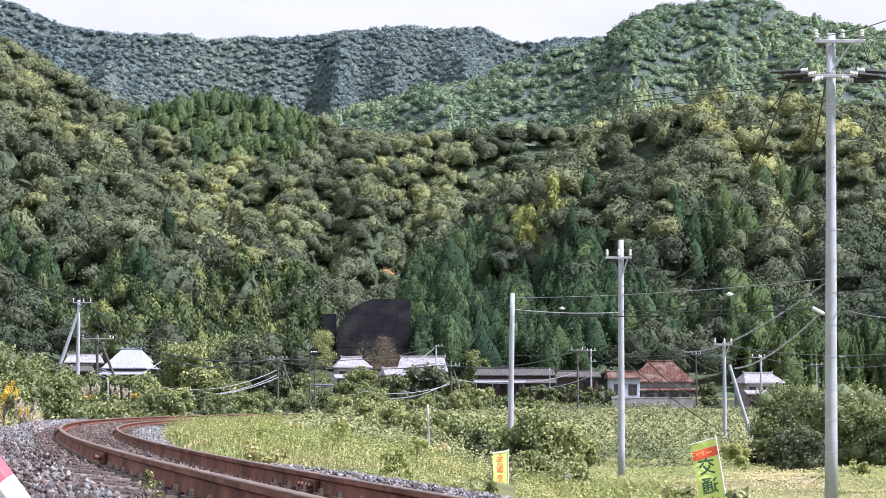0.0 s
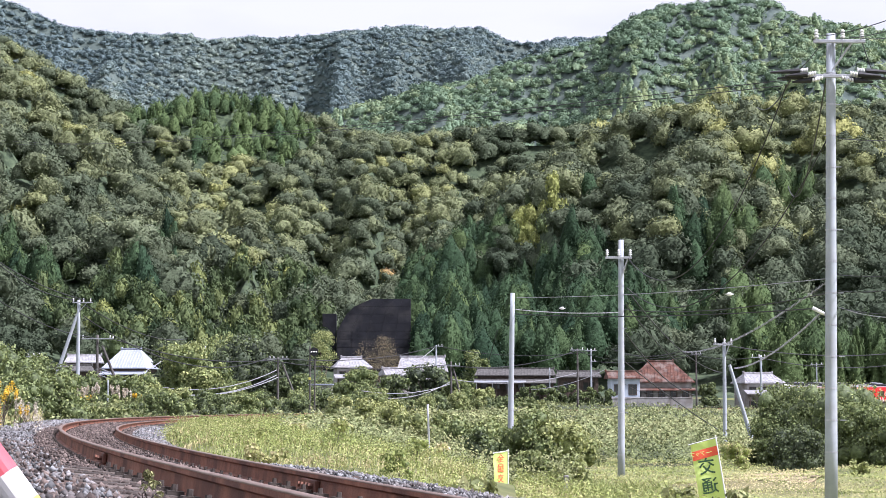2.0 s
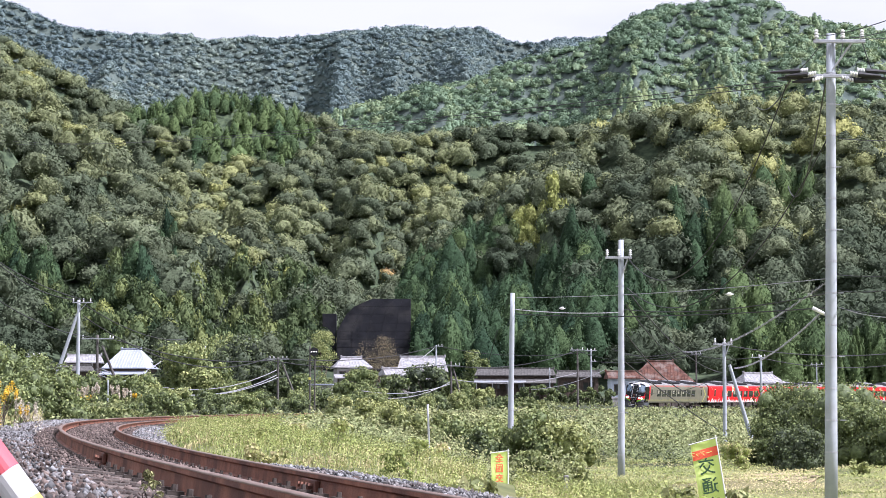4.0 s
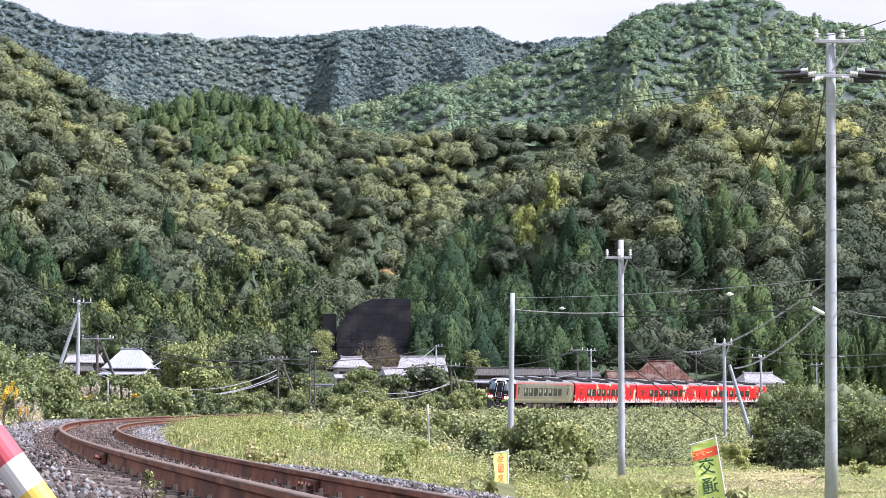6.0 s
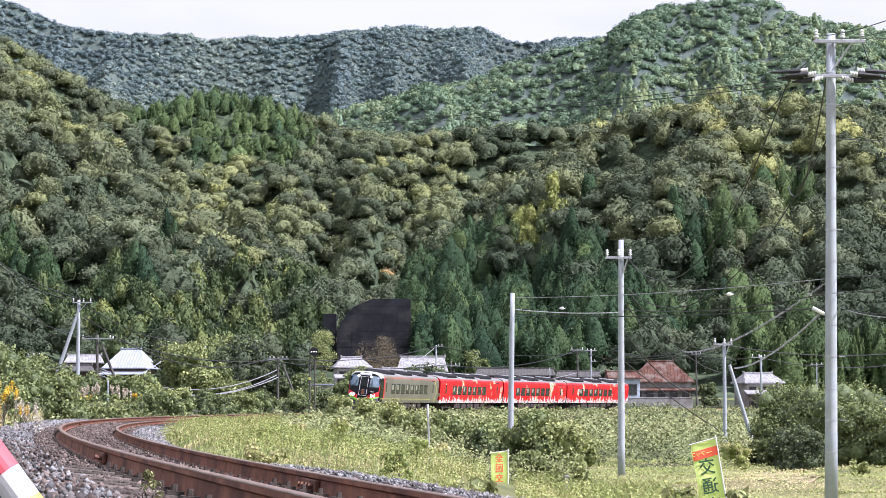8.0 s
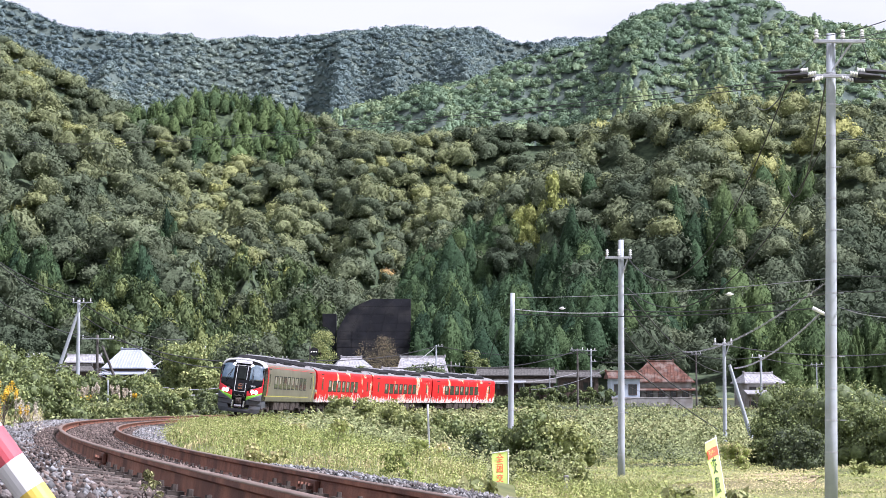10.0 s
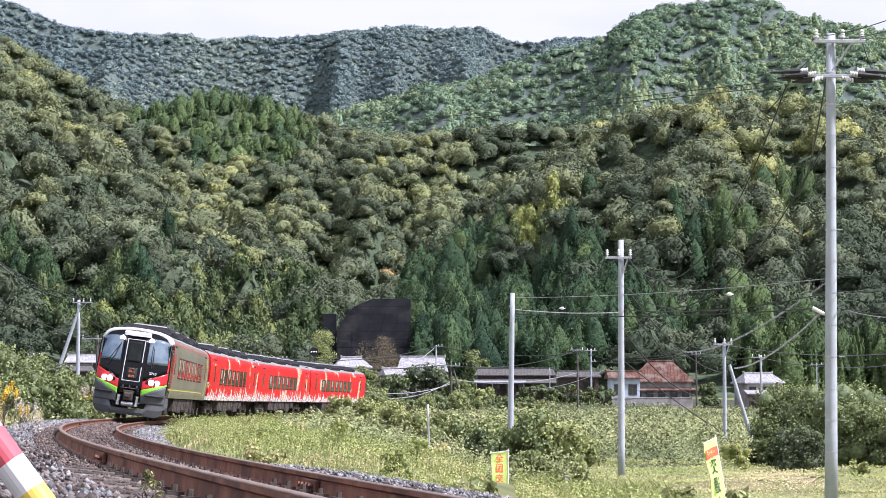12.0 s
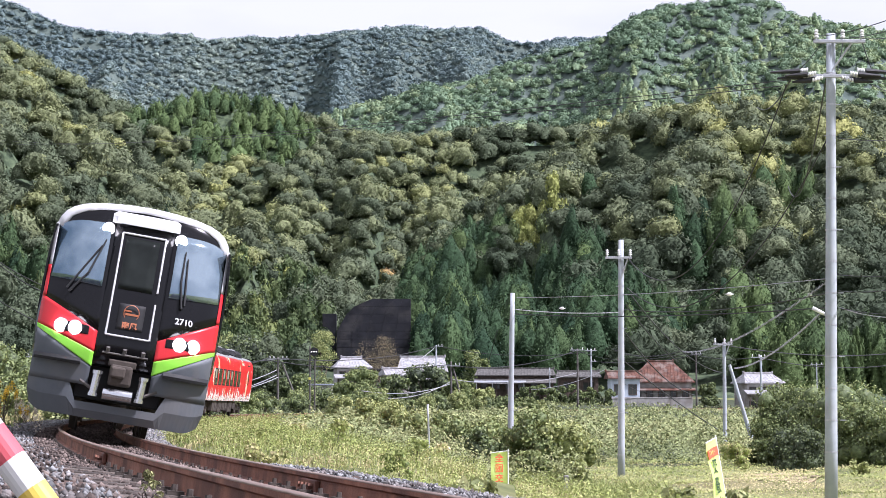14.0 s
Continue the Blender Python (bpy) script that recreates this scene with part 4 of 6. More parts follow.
    for k in range(20):
        t0, t1 = k * math.tau / 20, (k + 1) * math.tau / 20
        rod(bm, (face_x(0, 1.76) + 0.024, 0.115 * math.cos(t0), 1.77 + 0.115 * math.sin(t0)), (face_x(0, 1.76) + 0.024, 0.115 * math.cos(t1), 1.77 + 0.115 * math.sin(t1)), 0.006, seg=5)
    box(bm, (0.01, 0.20, 0.03), (face_x(0, 1.76) + 0.022, 0.01, 1.75))
    box(bm, (0.01, 0.12, 0.02), (face_x(0, 1.79) + 0.022, -0.06, 1.80))
    part("emblem", bm, M["amber_sign"], door, "amber ring emblem")
    writing("name", "南風", 0.115, M["amber_sign"], shell, (face_x(0, 1.57) + 0.024, 0, 1.55), "amber train name")
    writing("fleet_number", "2710", 0.135, M["cab_white"], shell, (face_x(0.80, 1.73) + 0.05, 0.80, 1.73), "white fleet number", 17)
    # visor over the door
    bm = bmesh.new()
    rings = []
    for y in (-0.52, -0.45, 0.0, 0.45, 0.52):
        x = face_x(y, 3.1)
        h = 0.0 if abs(y) > 0.5 else 0.05
        rings.append([(x - 0.1, y, 3.06), (x + 0.04 + h, y, 3.06), (x + 0.02 + h, y, 3.16), (x - 0.25, y, 3.34 + h * 0.5), (x - 0.4, y, 3.34)])
    loft(bm, rings)
    part("visor", bm, M["cab_white"], shell, "white visor over the door")
    # skirt, coupler and pipes
    bm = bmesh.new()
    o2 = [(y, -0.055 - 0.36 * abs(y / 1.39) ** 4.2) for y in np.linspace(-1.345, 1.345, 41)]
    rings = []
    for y, x in o2:
        top = 0.70 if abs(y) > 0.72 else (0.42 if abs(y) < 0.62 else 0.42 + 0.28 * (abs(y) - 0.62) / 0.10)
        low = 0.20 + 0.13 * max(0.0, (abs(y) - 1.1) / 0.27) ** 2
        rings.append([(x, y, top), (x + 0.005, y * 0.995, (top + low) / 2), (x - 0.05, y * 0.95, low), (x - 0.09, y * 0.95, low), (x - 0.05, y, top)])
    loft(bm, rings)
    for sg in (1, -1):
        loft(bm, [[(-0.50, sg * 1.34, 0.50), (-0.50, sg * 1.34, 0.95), (-0.56, sg * 1.30, 0.95), (-0.56, sg * 1.30, 0.50)], [(-1.9, sg * 1.36, 0.62), (-1.7, sg * 1.36, 0.95), (-1.7, sg * 1.31, 0.95), (-1.9, sg * 1.31, 0.62)]])
    part("skirt", bm, M["cab_grey"], car, "dark grey snow skirt")
    bm = bmesh.new()
    box(bm, (0.6, 1.3, 0.5), (-0.55, 0, 0.72), 0.02)
    recess = part("coupler_recess", bm, M["rubber"], car, "black coupler recess")
    bm = bmesh.new()
    box(bm, (0.34, 0.34, 0.30), (-0.06, 0, 0.86), 0.04)
    box(bm, (0.20, 0.22, 0.16), (0.10, -0.05, 0.90), 0.03)
    box(bm, (0.12, 0.42, 0.10), (-0.02, 0, 1.03), 0.02)
    part("coupler", bm, M["under"], recess, "dark steel automatic coupler")
    bm = bmesh.new()
    rod(bm, (0.06, -0.22, 0.58), (0.06, 0.22, 0.58), 0.085, seg=14)
    for y in (-0.36, 0.33):
        rod(bm, (0.03, y, 0.56), (0.03, y + 0.02, 0.86), 0.06, seg=12)
        rod(bm, (0.03, y, 0.52), (0.03, y, 0.57), 0.075, seg=12)
        rod(bm, (0.03, y + 0.02, 0.84), (0.03, y + 0.02, 0.89), 0.075, seg=12)
    part("buffer_cylinder", bm, M["chrome"], recess, "bright metal cylinders")
    bm = bmesh.new()
    for y in (-0.58, 0.58):
        box(bm, (0.06, 0.16, 0.20), (-0.14, y, 0.88), 0.02)
        rod(bm, (-0.10, y, 0.88), (-0.06, y, 0.88), 0.05, seg=10)
        rod(bm, (-0.06, y, 0.72), (-0.02, y * 0.6, 0.60), 0.025, seg=6)
    for y in (-0.25, 0.0, 0.28):
        rod(bm, (0.02, y, 1.18), (0.05, y, 1.24), 0.03, seg=8)
    rod(bm, (0.03, -0.33, 1.16), (0.03, 0.36, 1.16), 0.016, seg=6)
    part("jumper_pipe", bm, M["dark_pole"], recess, "air pipes and jumper sockets")


def writing(name, text, size, mat, parent, at, label, yaw=0.0):
    """Raised letters that face along +X of their thing."""
    c = bpy.data.curves.new(name, "FONT")
    c.body, c.size, c.align_x, c.extrude = text, size, "CENTER", 0.002
    c.offset = size * 0.02
    c.materials.append(mat)
    tmp = new(name, c)
    me = bpy.data.meshes.new_from_object(tmp.evaluated_get(bpy.context.evaluated_depsgraph_get()))
    bpy.data.objects.remove(tmp)
    ob = new(name, me)
    ob.parent = parent
    ob.matrix_basis = Matrix.Translation(at) @ Matrix.Rotation(radians(yaw), 4, "Z") @ Euler((radians(90), 0, radians(90))).to_matrix().to_4x4() @ Matrix.Rotation(radians(-14), 4, "X")
    tagged(ob, label)
    return ob


def build_train():
    first = thing("railcar", "olive and black diesel railcar with lit headlamps on the track", "railcar")
    car_common(first, M["olive"], True)
    cab(first)
    car_side(first, [-4.7 - 1.62 * k for k in range(8)], (-2.9, -19.3))
    side_band("cant_stripe", -1.45, -20.9, 2.96, 3.08, M["cab_red"], first, "red stripe under the roof")
    side_band("waist_line", -0.9, -18.0, 1.26, 1.30, M["gold"], first, "thin yellow-green line")
    side_band("corner_panel", -0.50, -1.6, 1.35, 2.9, M["cab_black"], first, "black corner panel")
    side_band("corner_stripe", -1.6, -1.95, 1.3, 2.96, M["cab_red"], first, "red stripe behind the cab")
    for side in (1, -1):
        bm = bmesh.new()
        for k in range(10):
            z = 1.05 + k * 0.19
            side_pane(bm, -19.5 - 0.75 * (1 - abs(k - 4.5) / 4.5), z, z + 0.19, 0.16, side, 0.006)
        part("chevron", bm, M["gold"], first, "yellow chevron")
    red = thing("railcar", "red diesel railcar with printed white and orange shapes", "railcar", group="red railcars")
    car_common(red, M["livery"], False)
    car_side(red, [-4.6 - 1.62 * k for k in range(7)], (-2.4, -19.4))
    side_band("cant_stripe", -0.2, -20.9, 3.0, 3.07, M["cab_red"], red, "red stripe under the roof")
    cars = [first, red]
    for i in range(2):
        cars.append(copy_thing(red, pose(0, 0, 0)))
    return cars


TRAIN = build_train()


# the cars are 2.64 m wide
for car in TRAIN:
    for piece in car.children_recursive:
        piece.location.y *= 0.95
        if piece.type == "MESH" and piece.data.users == 1:
            piece.data.transform(Matrix.Diagonal((1.0, 0.95, 1.0, 1.0)))


# ---- plants along the line ----
def leaf_mass(g, clumps, per, leaf, flat=0.6):
    """Leaf flakes in a cloud of round clumps; clumps: x, y, z, radius. Returns corners of quads."""
    out = []
    for x, y, z, r in clumps:
        d = g.normal(size=(per, 3))
        d /= np.linalg.norm(d, axis=1)[:, None]
        d[:, 2] = np.where(d[:, 2] < -0.5, -d[:, 2], d[:, 2])
        p = d * (r * g.uniform(0.62, 1.08, (per, 1))) + (x, y, z)
        out.append(cards(g, p, d, leaf, 0.0, flat))
    return np.concatenate(out)


def shrub(name, label, u, depth, width, height, seed, mat, tint=0.5, leaf=0.11, clumps=26, per=90, base=None, core=True, category="shrub"):
    """A woody plant: stems from the ground and a crown of leaf clumps with an uneven edge."""
    g = np.random.default_rng(seed)
    x = (u - 784) / 3600 * depth
    z0 = float(ground(x, depth)) if base is None else base
    plant_ob = thing(name, label, category, pose(x, depth, z0))
    cl = []
    for _ in range(clumps):
        a, rr = g.uniform(0, math.tau), math.sqrt(g.uniform(0, 1)) * 0.8
        zz = g.uniform(0.12, 0.9) ** (0.8 + 0.6 * rr)
        lim = math.sqrt(max(0.05, 1 - (zz * 1.05 - 0.25) ** 2))
        cl.append((width / 2 * rr * lim * math.cos(a), width / 2 * rr * lim * math.sin(a), height * zz, g.uniform(0.13, 0.24) * min(width, height * 1.3)))
    bm = bmesh.new()
    for k in range(5):
        c = cl[g.integers(len(cl))]
        mid = (c[0] * 0.4 + g.normal() * 0.05, c[1] * 0.4, c[2] * 0.5)
        rod(bm, (g.normal() * 0.08, g.normal() * 0.08, -0.1), mid, 0.02 * height, 0.013 * height, 6)
        rod(bm, mid, c[:3], 0.013 * height, 0.005 * height, 5)
    part("stem", bm, M["bark"], plant_ob, "brown woody stems")
    v = leaf_mass(g, cl, max(4, int(per * 0.72)), leaf * 1.12)
    q = np.arange(len(v)).reshape(-1, 4)
    # light from above is put into the tint: higher leaves are paler
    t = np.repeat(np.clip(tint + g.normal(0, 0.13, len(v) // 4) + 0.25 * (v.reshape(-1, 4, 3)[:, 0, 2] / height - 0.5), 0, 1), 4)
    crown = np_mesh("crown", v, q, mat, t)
    crown.parent = plant_ob
    tagged(crown, "", kind="stuff")
    # core balls a step darker: the shade inside the crown, put into tint
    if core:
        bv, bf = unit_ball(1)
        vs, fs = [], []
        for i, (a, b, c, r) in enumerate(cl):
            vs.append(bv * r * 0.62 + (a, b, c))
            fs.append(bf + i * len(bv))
        inner = np_mesh("shaded_core", np.concatenate(vs), np.concatenate(fs), mat, np.full(len(bv) * len(cl), max(0.0, tint - 0.15)))
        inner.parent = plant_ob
    return plant_ob


M["twig"] = foliage("autumn_twigs", [(0.0, (0.13, 0.11, 0.07)), (1.0, (0.30, 0.25, 0.15))], 0.8, 0.2, 0.3, 0.3, 0.1)


def build_shrubs():
    k = M["shrub"]
    # thicket on the bank
    for i, (u, d, w, h, t) in enumerate(((645, 112, 2.6, 2.0, 0.85), (690, 108, 3.0, 2.4, 0.9), (735, 106, 2.6, 2.2, 0.8), (778, 104, 2.6, 2.2, 0.6), (820, 100, 2.6, 2.0, 0.5), (868, 98, 2.6, 1.9, 0.6), (905, 104, 3.0, 2.0, 0.7), (606, 130, 2.4, 1.4, 0.8))):
        shrub("shrub", "leafy yellow-green shrub in the thicket on the bank", u, d, w, h, 100 + i, k, t, 0.075, 26, 150)
    for i, (u, d, w, h, t) in enumerate(((850, 76, 1.9, 1.9, 0.25), (890, 72, 1.7, 1.7, 0.3), (935, 70, 2.2, 2.5, 0.5), (985, 70, 2.2, 2.2, 0.85), (1020, 74, 1.7, 1.5, 0.75), (945, 60, 1.5, 1.3, 0.55), (1010, 58, 1.3, 0.9, 0.8))):
        shrub("shrub", "tangled green and straw-coloured shrub at the foot of the bank", u, d, w, h, 130 + i, k, t, 0.06, 26, 150)
    # dark round bushes at the field's edge
    for i, (u, d, w, h, t) in enumerate(((1470, 92, 5.4, 3.55, 0.42), (1395, 96, 3.4, 3.6, 0.42), (1530, 90, 4.4, 2.75, 0.45), (1412, 86, 2.4, 1.75, 0.08), (1352, 93, 1.7, 1.2, 0.35), (1364, 95, 2.2, 2.1, 0.4), (1600, 88, 5.0, 2.4, 0.45))):
        shrub("bush", "large rounded dark green bush beside the field", u, d, w, h, 160 + i, k, t, 0.055, 60, 300, category="bush")
    shrub("shrub", "small bright green shrub at the field's edge", 1518, 80, 0.9, 0.8, 180, k, 0.9, 0.05, 14, 60)
    shrub("shrub", "weedy clump with orange flower heads at the field's edge", 1303, 88, 1.7, 1.1, 181, M["grass"], 0.6, 0.05, 16, 80)
    # behind the outer rail
    for i, (u, d, w, h, t) in enumerate(((20, 120, 5.0, 3.4, 0.6), (80, 130, 5.0, 3.4, 0.65), (-30, 100, 4.0, 3.2, 0.6), (140, 150, 4.6, 2.6, 0.6), (215, 165, 4.2, 2.3, 0.65), (262, 170, 4.0, 2.6, 0.75), (100, 110, 2.6, 1.5, 0.7), (50, 95, 2.6, 1.6, 0.75))):
        shrub("shrub", "mixed green shrub behind the railway line", u, d, w, h, 200 + i, k, t - 0.2, 0.10, 28, 150)
    for i, (u, d, w, h, t) in enumerate(((325, 225, 6.0, 5.6, 0.75), (430, 240, 8.6, 7.0, 0.08), (372, 230, 5.5, 4.0, 0.6), (475, 236, 5.0, 4.6, 0.12), (300, 262, 5.0, 6.6, 0.2), (520, 232, 4.6, 2.8, 0.4), (350, 210, 6, 3.2, 0.8), (415, 205, 5.5, 2.2, 0.7))):
        shrub("tree", "dense rounded tree behind the line", u, d, w, h, 230 + i, k, max(0.05, t - 0.12), 0.17, 36, 190, category="tree")
    for i, (u, d, w, h, t) in enumerate(((578, 262, 4.6, 2.6, 0.35), (640, 258, 5.0, 4.0, 0.5), (700, 246, 4.4, 3.0, 0.25), (752, 250, 6.4, 4.6, 0.1), (800, 250, 5, 3.0, 0.5), (850, 256, 5.0, 1.9, 0.7), (610, 240, 4.5, 2.4, 0.4), (560, 250, 4, 2.2, 0.4), (668, 236, 3.6, 1.8, 0.55), (1255, 286, 3.6, 3.6, 0.3), (1380, 292, 4.2, 4.0, 0.55))):
        shrub("shrub", "garden shrub by the village houses", u, d, w, h, 260 + i, k, t, 0.16, 24, 120)
    for i, u in enumerate(range(925, 1080, 17)):
        shrub("hedge_bush", "clipped grey-green hedge bush beside the line", u, 268 + (i % 3), 1.9, 2.3 + 0.25 * (i % 3), 290 + i, k, 0.22 + 0.05 * (i % 4), 0.14, 16, 110, category="hedge")
    # a ragged belt of shrubs and creepers right behind the ballast
    g = np.random.default_rng(91)
    for i, s in enumerate(np.arange(62, 236, 5.5)):
        x, y, _ = beside(float(s), -5.2 - 1.6 * g.uniform(), 0, 0)
        low = 0.35 if 112 < bearing(x, y) < 250 else 1.0
        shrub("shrub", "low mixed shrub and creeper close behind the ballast", float(bearing(x, y)), float(y), g.uniform(2.6, 4.2), low * g.uniform(1.1, 2.1), 330 + i, k, g.uniform(0.25, 0.75), 0.075, 22, 130)
    # thin autumn trees by the quarry wall
    shrub("tree", "sparse brown-twigged autumn tree by the dark wall", 680, 322, 8.6, 9.6, 310, M["twig"], 0.5, 0.085, 40, 170, core=False, category="tree")
    shrub("tree", "sparse yellowing tree beside the dark wall", 572, 330, 5.0, 10.5, 311, M["shrub"], 0.75, 0.11, 34, 150, core=False, category="tree")
    shrub("tree", "light green spreading tree at the wood's edge", 362, 322, 9.0, 8.6, 312, k, 0.55, 0.2, 40, 130, core=False, category="tree")
    shrub("tree", "young cedar standing before the wood", 845, 322, 4.6, 7.6, 313, k, 0.5, 0.17, 34, 120, category="tree")


build_shrubs()


def cover(name, n, region, leaf, mat, label, category, tint, lift, flat=0.5, seed=1, power=1.6):
    """Leaves strewn over a stretch of ground: region(x, y) says where; denser towards the line."""
    g = np.random.default_rng(seed)
    keep = []
    total = 0
    while total < n:
        y = 12 + (300 - 12) * g.uniform(0, 1, 60000) ** power
        x = g.uniform(-0.25, 0.25, 60000) * y
        m = region(x, y)
        keep.append(np.stack([x[m], y[m]], 1))
        total += int(m.sum())
        if len(keep) > 60:
            break
    p = np.concatenate(keep)[:n]
    z = ground(p[:, 0], p[:, 1]) + lift(p[:, 0], p[:, 1]) + g.uniform(-0.06, 0.06, len(p))
    at = np.stack([p[:, 0], p[:, 1], z], 1)
    e = 0.3
    gx = lift(p[:, 0] + e, p[:, 1]) - lift(p[:, 0] - e, p[:, 1])
    gy = lift(p[:, 0], p[:, 1] + e) - lift(p[:, 0], p[:, 1] - e)
    nrm = np.stack([-gx / (2 * e), -gy / (2 * e) - 0.35, np.ones(len(p))], 1)
    nrm /= np.linalg.norm(nrm, axis=1)[:, None]
    size = leaf * np.clip(at[:, 1] / 90, 0.6, 1.8)[:, None]
    v = cards(g, at, nrm, size, 0.10, flat)
    t = np.repeat(np.clip(tint + 0.20 * wave(p[:, 0], p[:, 1], 11, seed) + g.normal(0, 0.07, len(p)), 0, 1), 4)
    return tagged(np_mesh(name, v, np.arange(len(v)).reshape(-1, 4), mat, t), label, category, kind="stuff")


def bank(x, y):
    d, s = to_track(x, y)
    return (d > np.where(s > 110, 2.6, 4.5 + 0.05 * np.clip(s - 40, 0, 80))) & (y > 52) & (x > -20) & ((bearing(x, y) < 1335 + 26 * wave(x, y, 4, 79)) | (y > 96)) & ~((bearing(x, y) > 1020) & (y < 90 - (bearing(x, y) - 1020) * 0.0))


def creeper_gaps(x, y):
    """Hollows between the hanging strands, where few leaves grow."""
    return np.abs(wave(x, y, 1.5, 73)) + 0.45 * np.abs(wave(x, y, 4.0, 78)) > 0.27


def darken_leaf_gaps():
    """Near-black ground under creepers and shrubs: the shade in leaf gaps, put into colour."""
    me = bpy.data.objects["ground"].data
    n = len(me.polygons)
    c, k = np.empty(n * 3, np.float32), np.empty(n, np.int32)
    me.polygons.foreach_get("center", c)
    me.polygons.foreach_get("material_index", k)
    x, y = c[0::3].astype(float), c[1::3].astype(float)
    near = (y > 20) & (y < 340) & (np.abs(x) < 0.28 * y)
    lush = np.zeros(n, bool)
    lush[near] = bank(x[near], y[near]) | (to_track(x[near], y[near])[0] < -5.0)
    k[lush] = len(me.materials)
    me.materials.append(M["gap_shade"])
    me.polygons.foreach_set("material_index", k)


darken_leaf_gaps()


def humps(x, y):
    return (0.12 + 0.88 * step(3, 8, to_track(x, y)[0])) * (0.45 * np.abs(wave(x, y, 5.6, 71)) + 0.62 * np.abs(wave(x, y, 2.6, 72)) + 0.34 * np.abs(wave(x, y, 1.5, 73))) + 0.30 * step(95, 125, y) * step(4, 14, to_track(x, y)[0]) * step(1500, 1000, bearing(x, y))


cover("vine_cover", 160000, lambda x, y: bank(x, y) & creeper_gaps(x, y), 0.075, M["kudzu"], "tangled green creeper leaves covering the bank", "creeper", 0.62, humps, 0.72, 31, 0.9)


def verge(x, y):
    d, s = to_track(x, y)
    return (d > np.interp(s, (5, 11, 17, 25, 50), (4.2, 3.7, 2.7, 1.8, 1.4)) + 0.25 * wave(x, y, 2.5, 74)) & (d < 9 + 0.1 * np.clip(s, 0, 100)) & (y < 150) & ~((np.abs(bearing(x, y) - 886) < 26) & (y < 46))


cover("verge_leaves", 90000, verge, 0.030, M["grass"], "low bright weeds on the verge", "weeds", 0.42, lambda x, y: 0.06 + 0.16 * np.abs(wave(x, y, 2.2, 75)) + 0.12 * np.abs(wave(x, y, 0.9, 76)), 0.45, 32, 1.5)


def blades(name, n, region, tall, mat, label, category, tint, seed, power=2.0, lean=0.5, wide=0.006):
    """Grass: tapering blades bent over at the tip."""
    g = np.random.default_rng(seed)
    keep, total = [], 0
    for _ in range(80):
        y = 9 + (200 - 9) * g.uniform(0, 1, 50000) ** power
        x = g.uniform(-0.25, 0.25, 50000) * y
        m = region(x, y)
        keep.append(np.stack([x[m], y[m]], 1))
        total += int(m.sum())
        if total >= n:
            break
    p = np.concatenate(keep)[:n]
    z = ground(p[:, 0], p[:, 1])
    b = np.stack([p[:, 0], p[:, 1], z], 1)
    h = tall * g.uniform(0.45, 1.25, (len(p), 1)) * (0.8 + 0.5 * wave(p[:, 0], p[:, 1], 3.0, seed)).clip(0.3, 1.8)[:, None]
    a = g.uniform(0, math.tau, len(p))
    dv = np.stack([np.cos(a), np.sin(a), np.zeros(len(p))], 1)
    w = wide * np.clip(b[:, 1:2] / 20, 0.7, 6)
    side = np.stack([-np.sin(a + 0.8), np.cos(a + 0.8), np.zeros(len(p))], 1) * w
    upv = np.array([0, 0, 1.0])
    mid = b + upv * h * 0.6 + dv * h * lean * 0.25
    tip = b + upv * h * 0.95 + dv * h * lean
    v = np.stack([b - side, b + side, mid + side * 0.8, mid - side * 0.8, mid - side * 0.8, mid + side * 0.8, tip + side * 0.15, tip - side * 0.15], 1).reshape(-1, 3)
    t = np.repeat(np.clip(tint + 0.3 * wave(p[:, 0], p[:, 1], 5, seed + 1) + g.normal(0, 0.16, len(p)), 0, 1), 8)
    return tagged(np_mesh(name, v, np.arange(len(v)).reshape(-1, 4), mat, t), label, category, kind="stuff")


blades("verge_grass", 60000, verge, 0.15, M["grass"], "long yellow-green grass beside the rails", "grass", 0.58, 41, 1.7)


def field(x, y):
    d, s = to_track(x, y)
    return (d > 9) & (y > 24) & (y < 108) & (x > 0.02 * y) & (bearing(x, y) > 980)


blades("field_grass", 32000, field, 0.07, M["grass"], "short green grass of the field", "grass", 0.55, 43, 1.2)


def tall_weeds(x, y):
    d, s = to_track(x, y)
    return (d > 10) & (y > 34) & (y < 60) & (bearing(x, y) > 900) & (bearing(x, y) < 1180)


blades("tall_weeds", 14000, tall_weeds, 0.5, M["grass"], "tall feathery weeds at the field's edge", "weeds", 0.5, 45, 1.0, 0.6, 0.0035)


def outer_bank(x, y):
    d, s = to_track(x, y)
    return (d < -3.6) & (d > -16) & (y > 18) & (y < np.where(bearing(x, y) < 75, 180, 60)) & (bearing(x, y) < 700)


blades("outer_grass", 26000, outer_bank, 0.55, M["grass"], "dry pampas and wild grass behind the ballast", "grass", 0.9, 47, 1.2)
cover("outer_weeds", 26000, lambda x, y: (to_track(x, y)[0] < -3.6) & (y > 18) & (y < 290) & (bearing(x, y) < 1568), 0.09, M["kudzu"], "weeds and creepers behind the line", "weeds", 0.5, lambda x, y: 0.15 + 0.25 * np.abs(wave(x, y, 3.5, 77)), 0.4, 34, 1.0)
cover("field_clover", 36000, field, 0.045, M["grass"], "low clover and stubble of the field", "grass", 0.62, lambda x, y: 0.03 + 0 * x, 0.8, 35, 1.0)


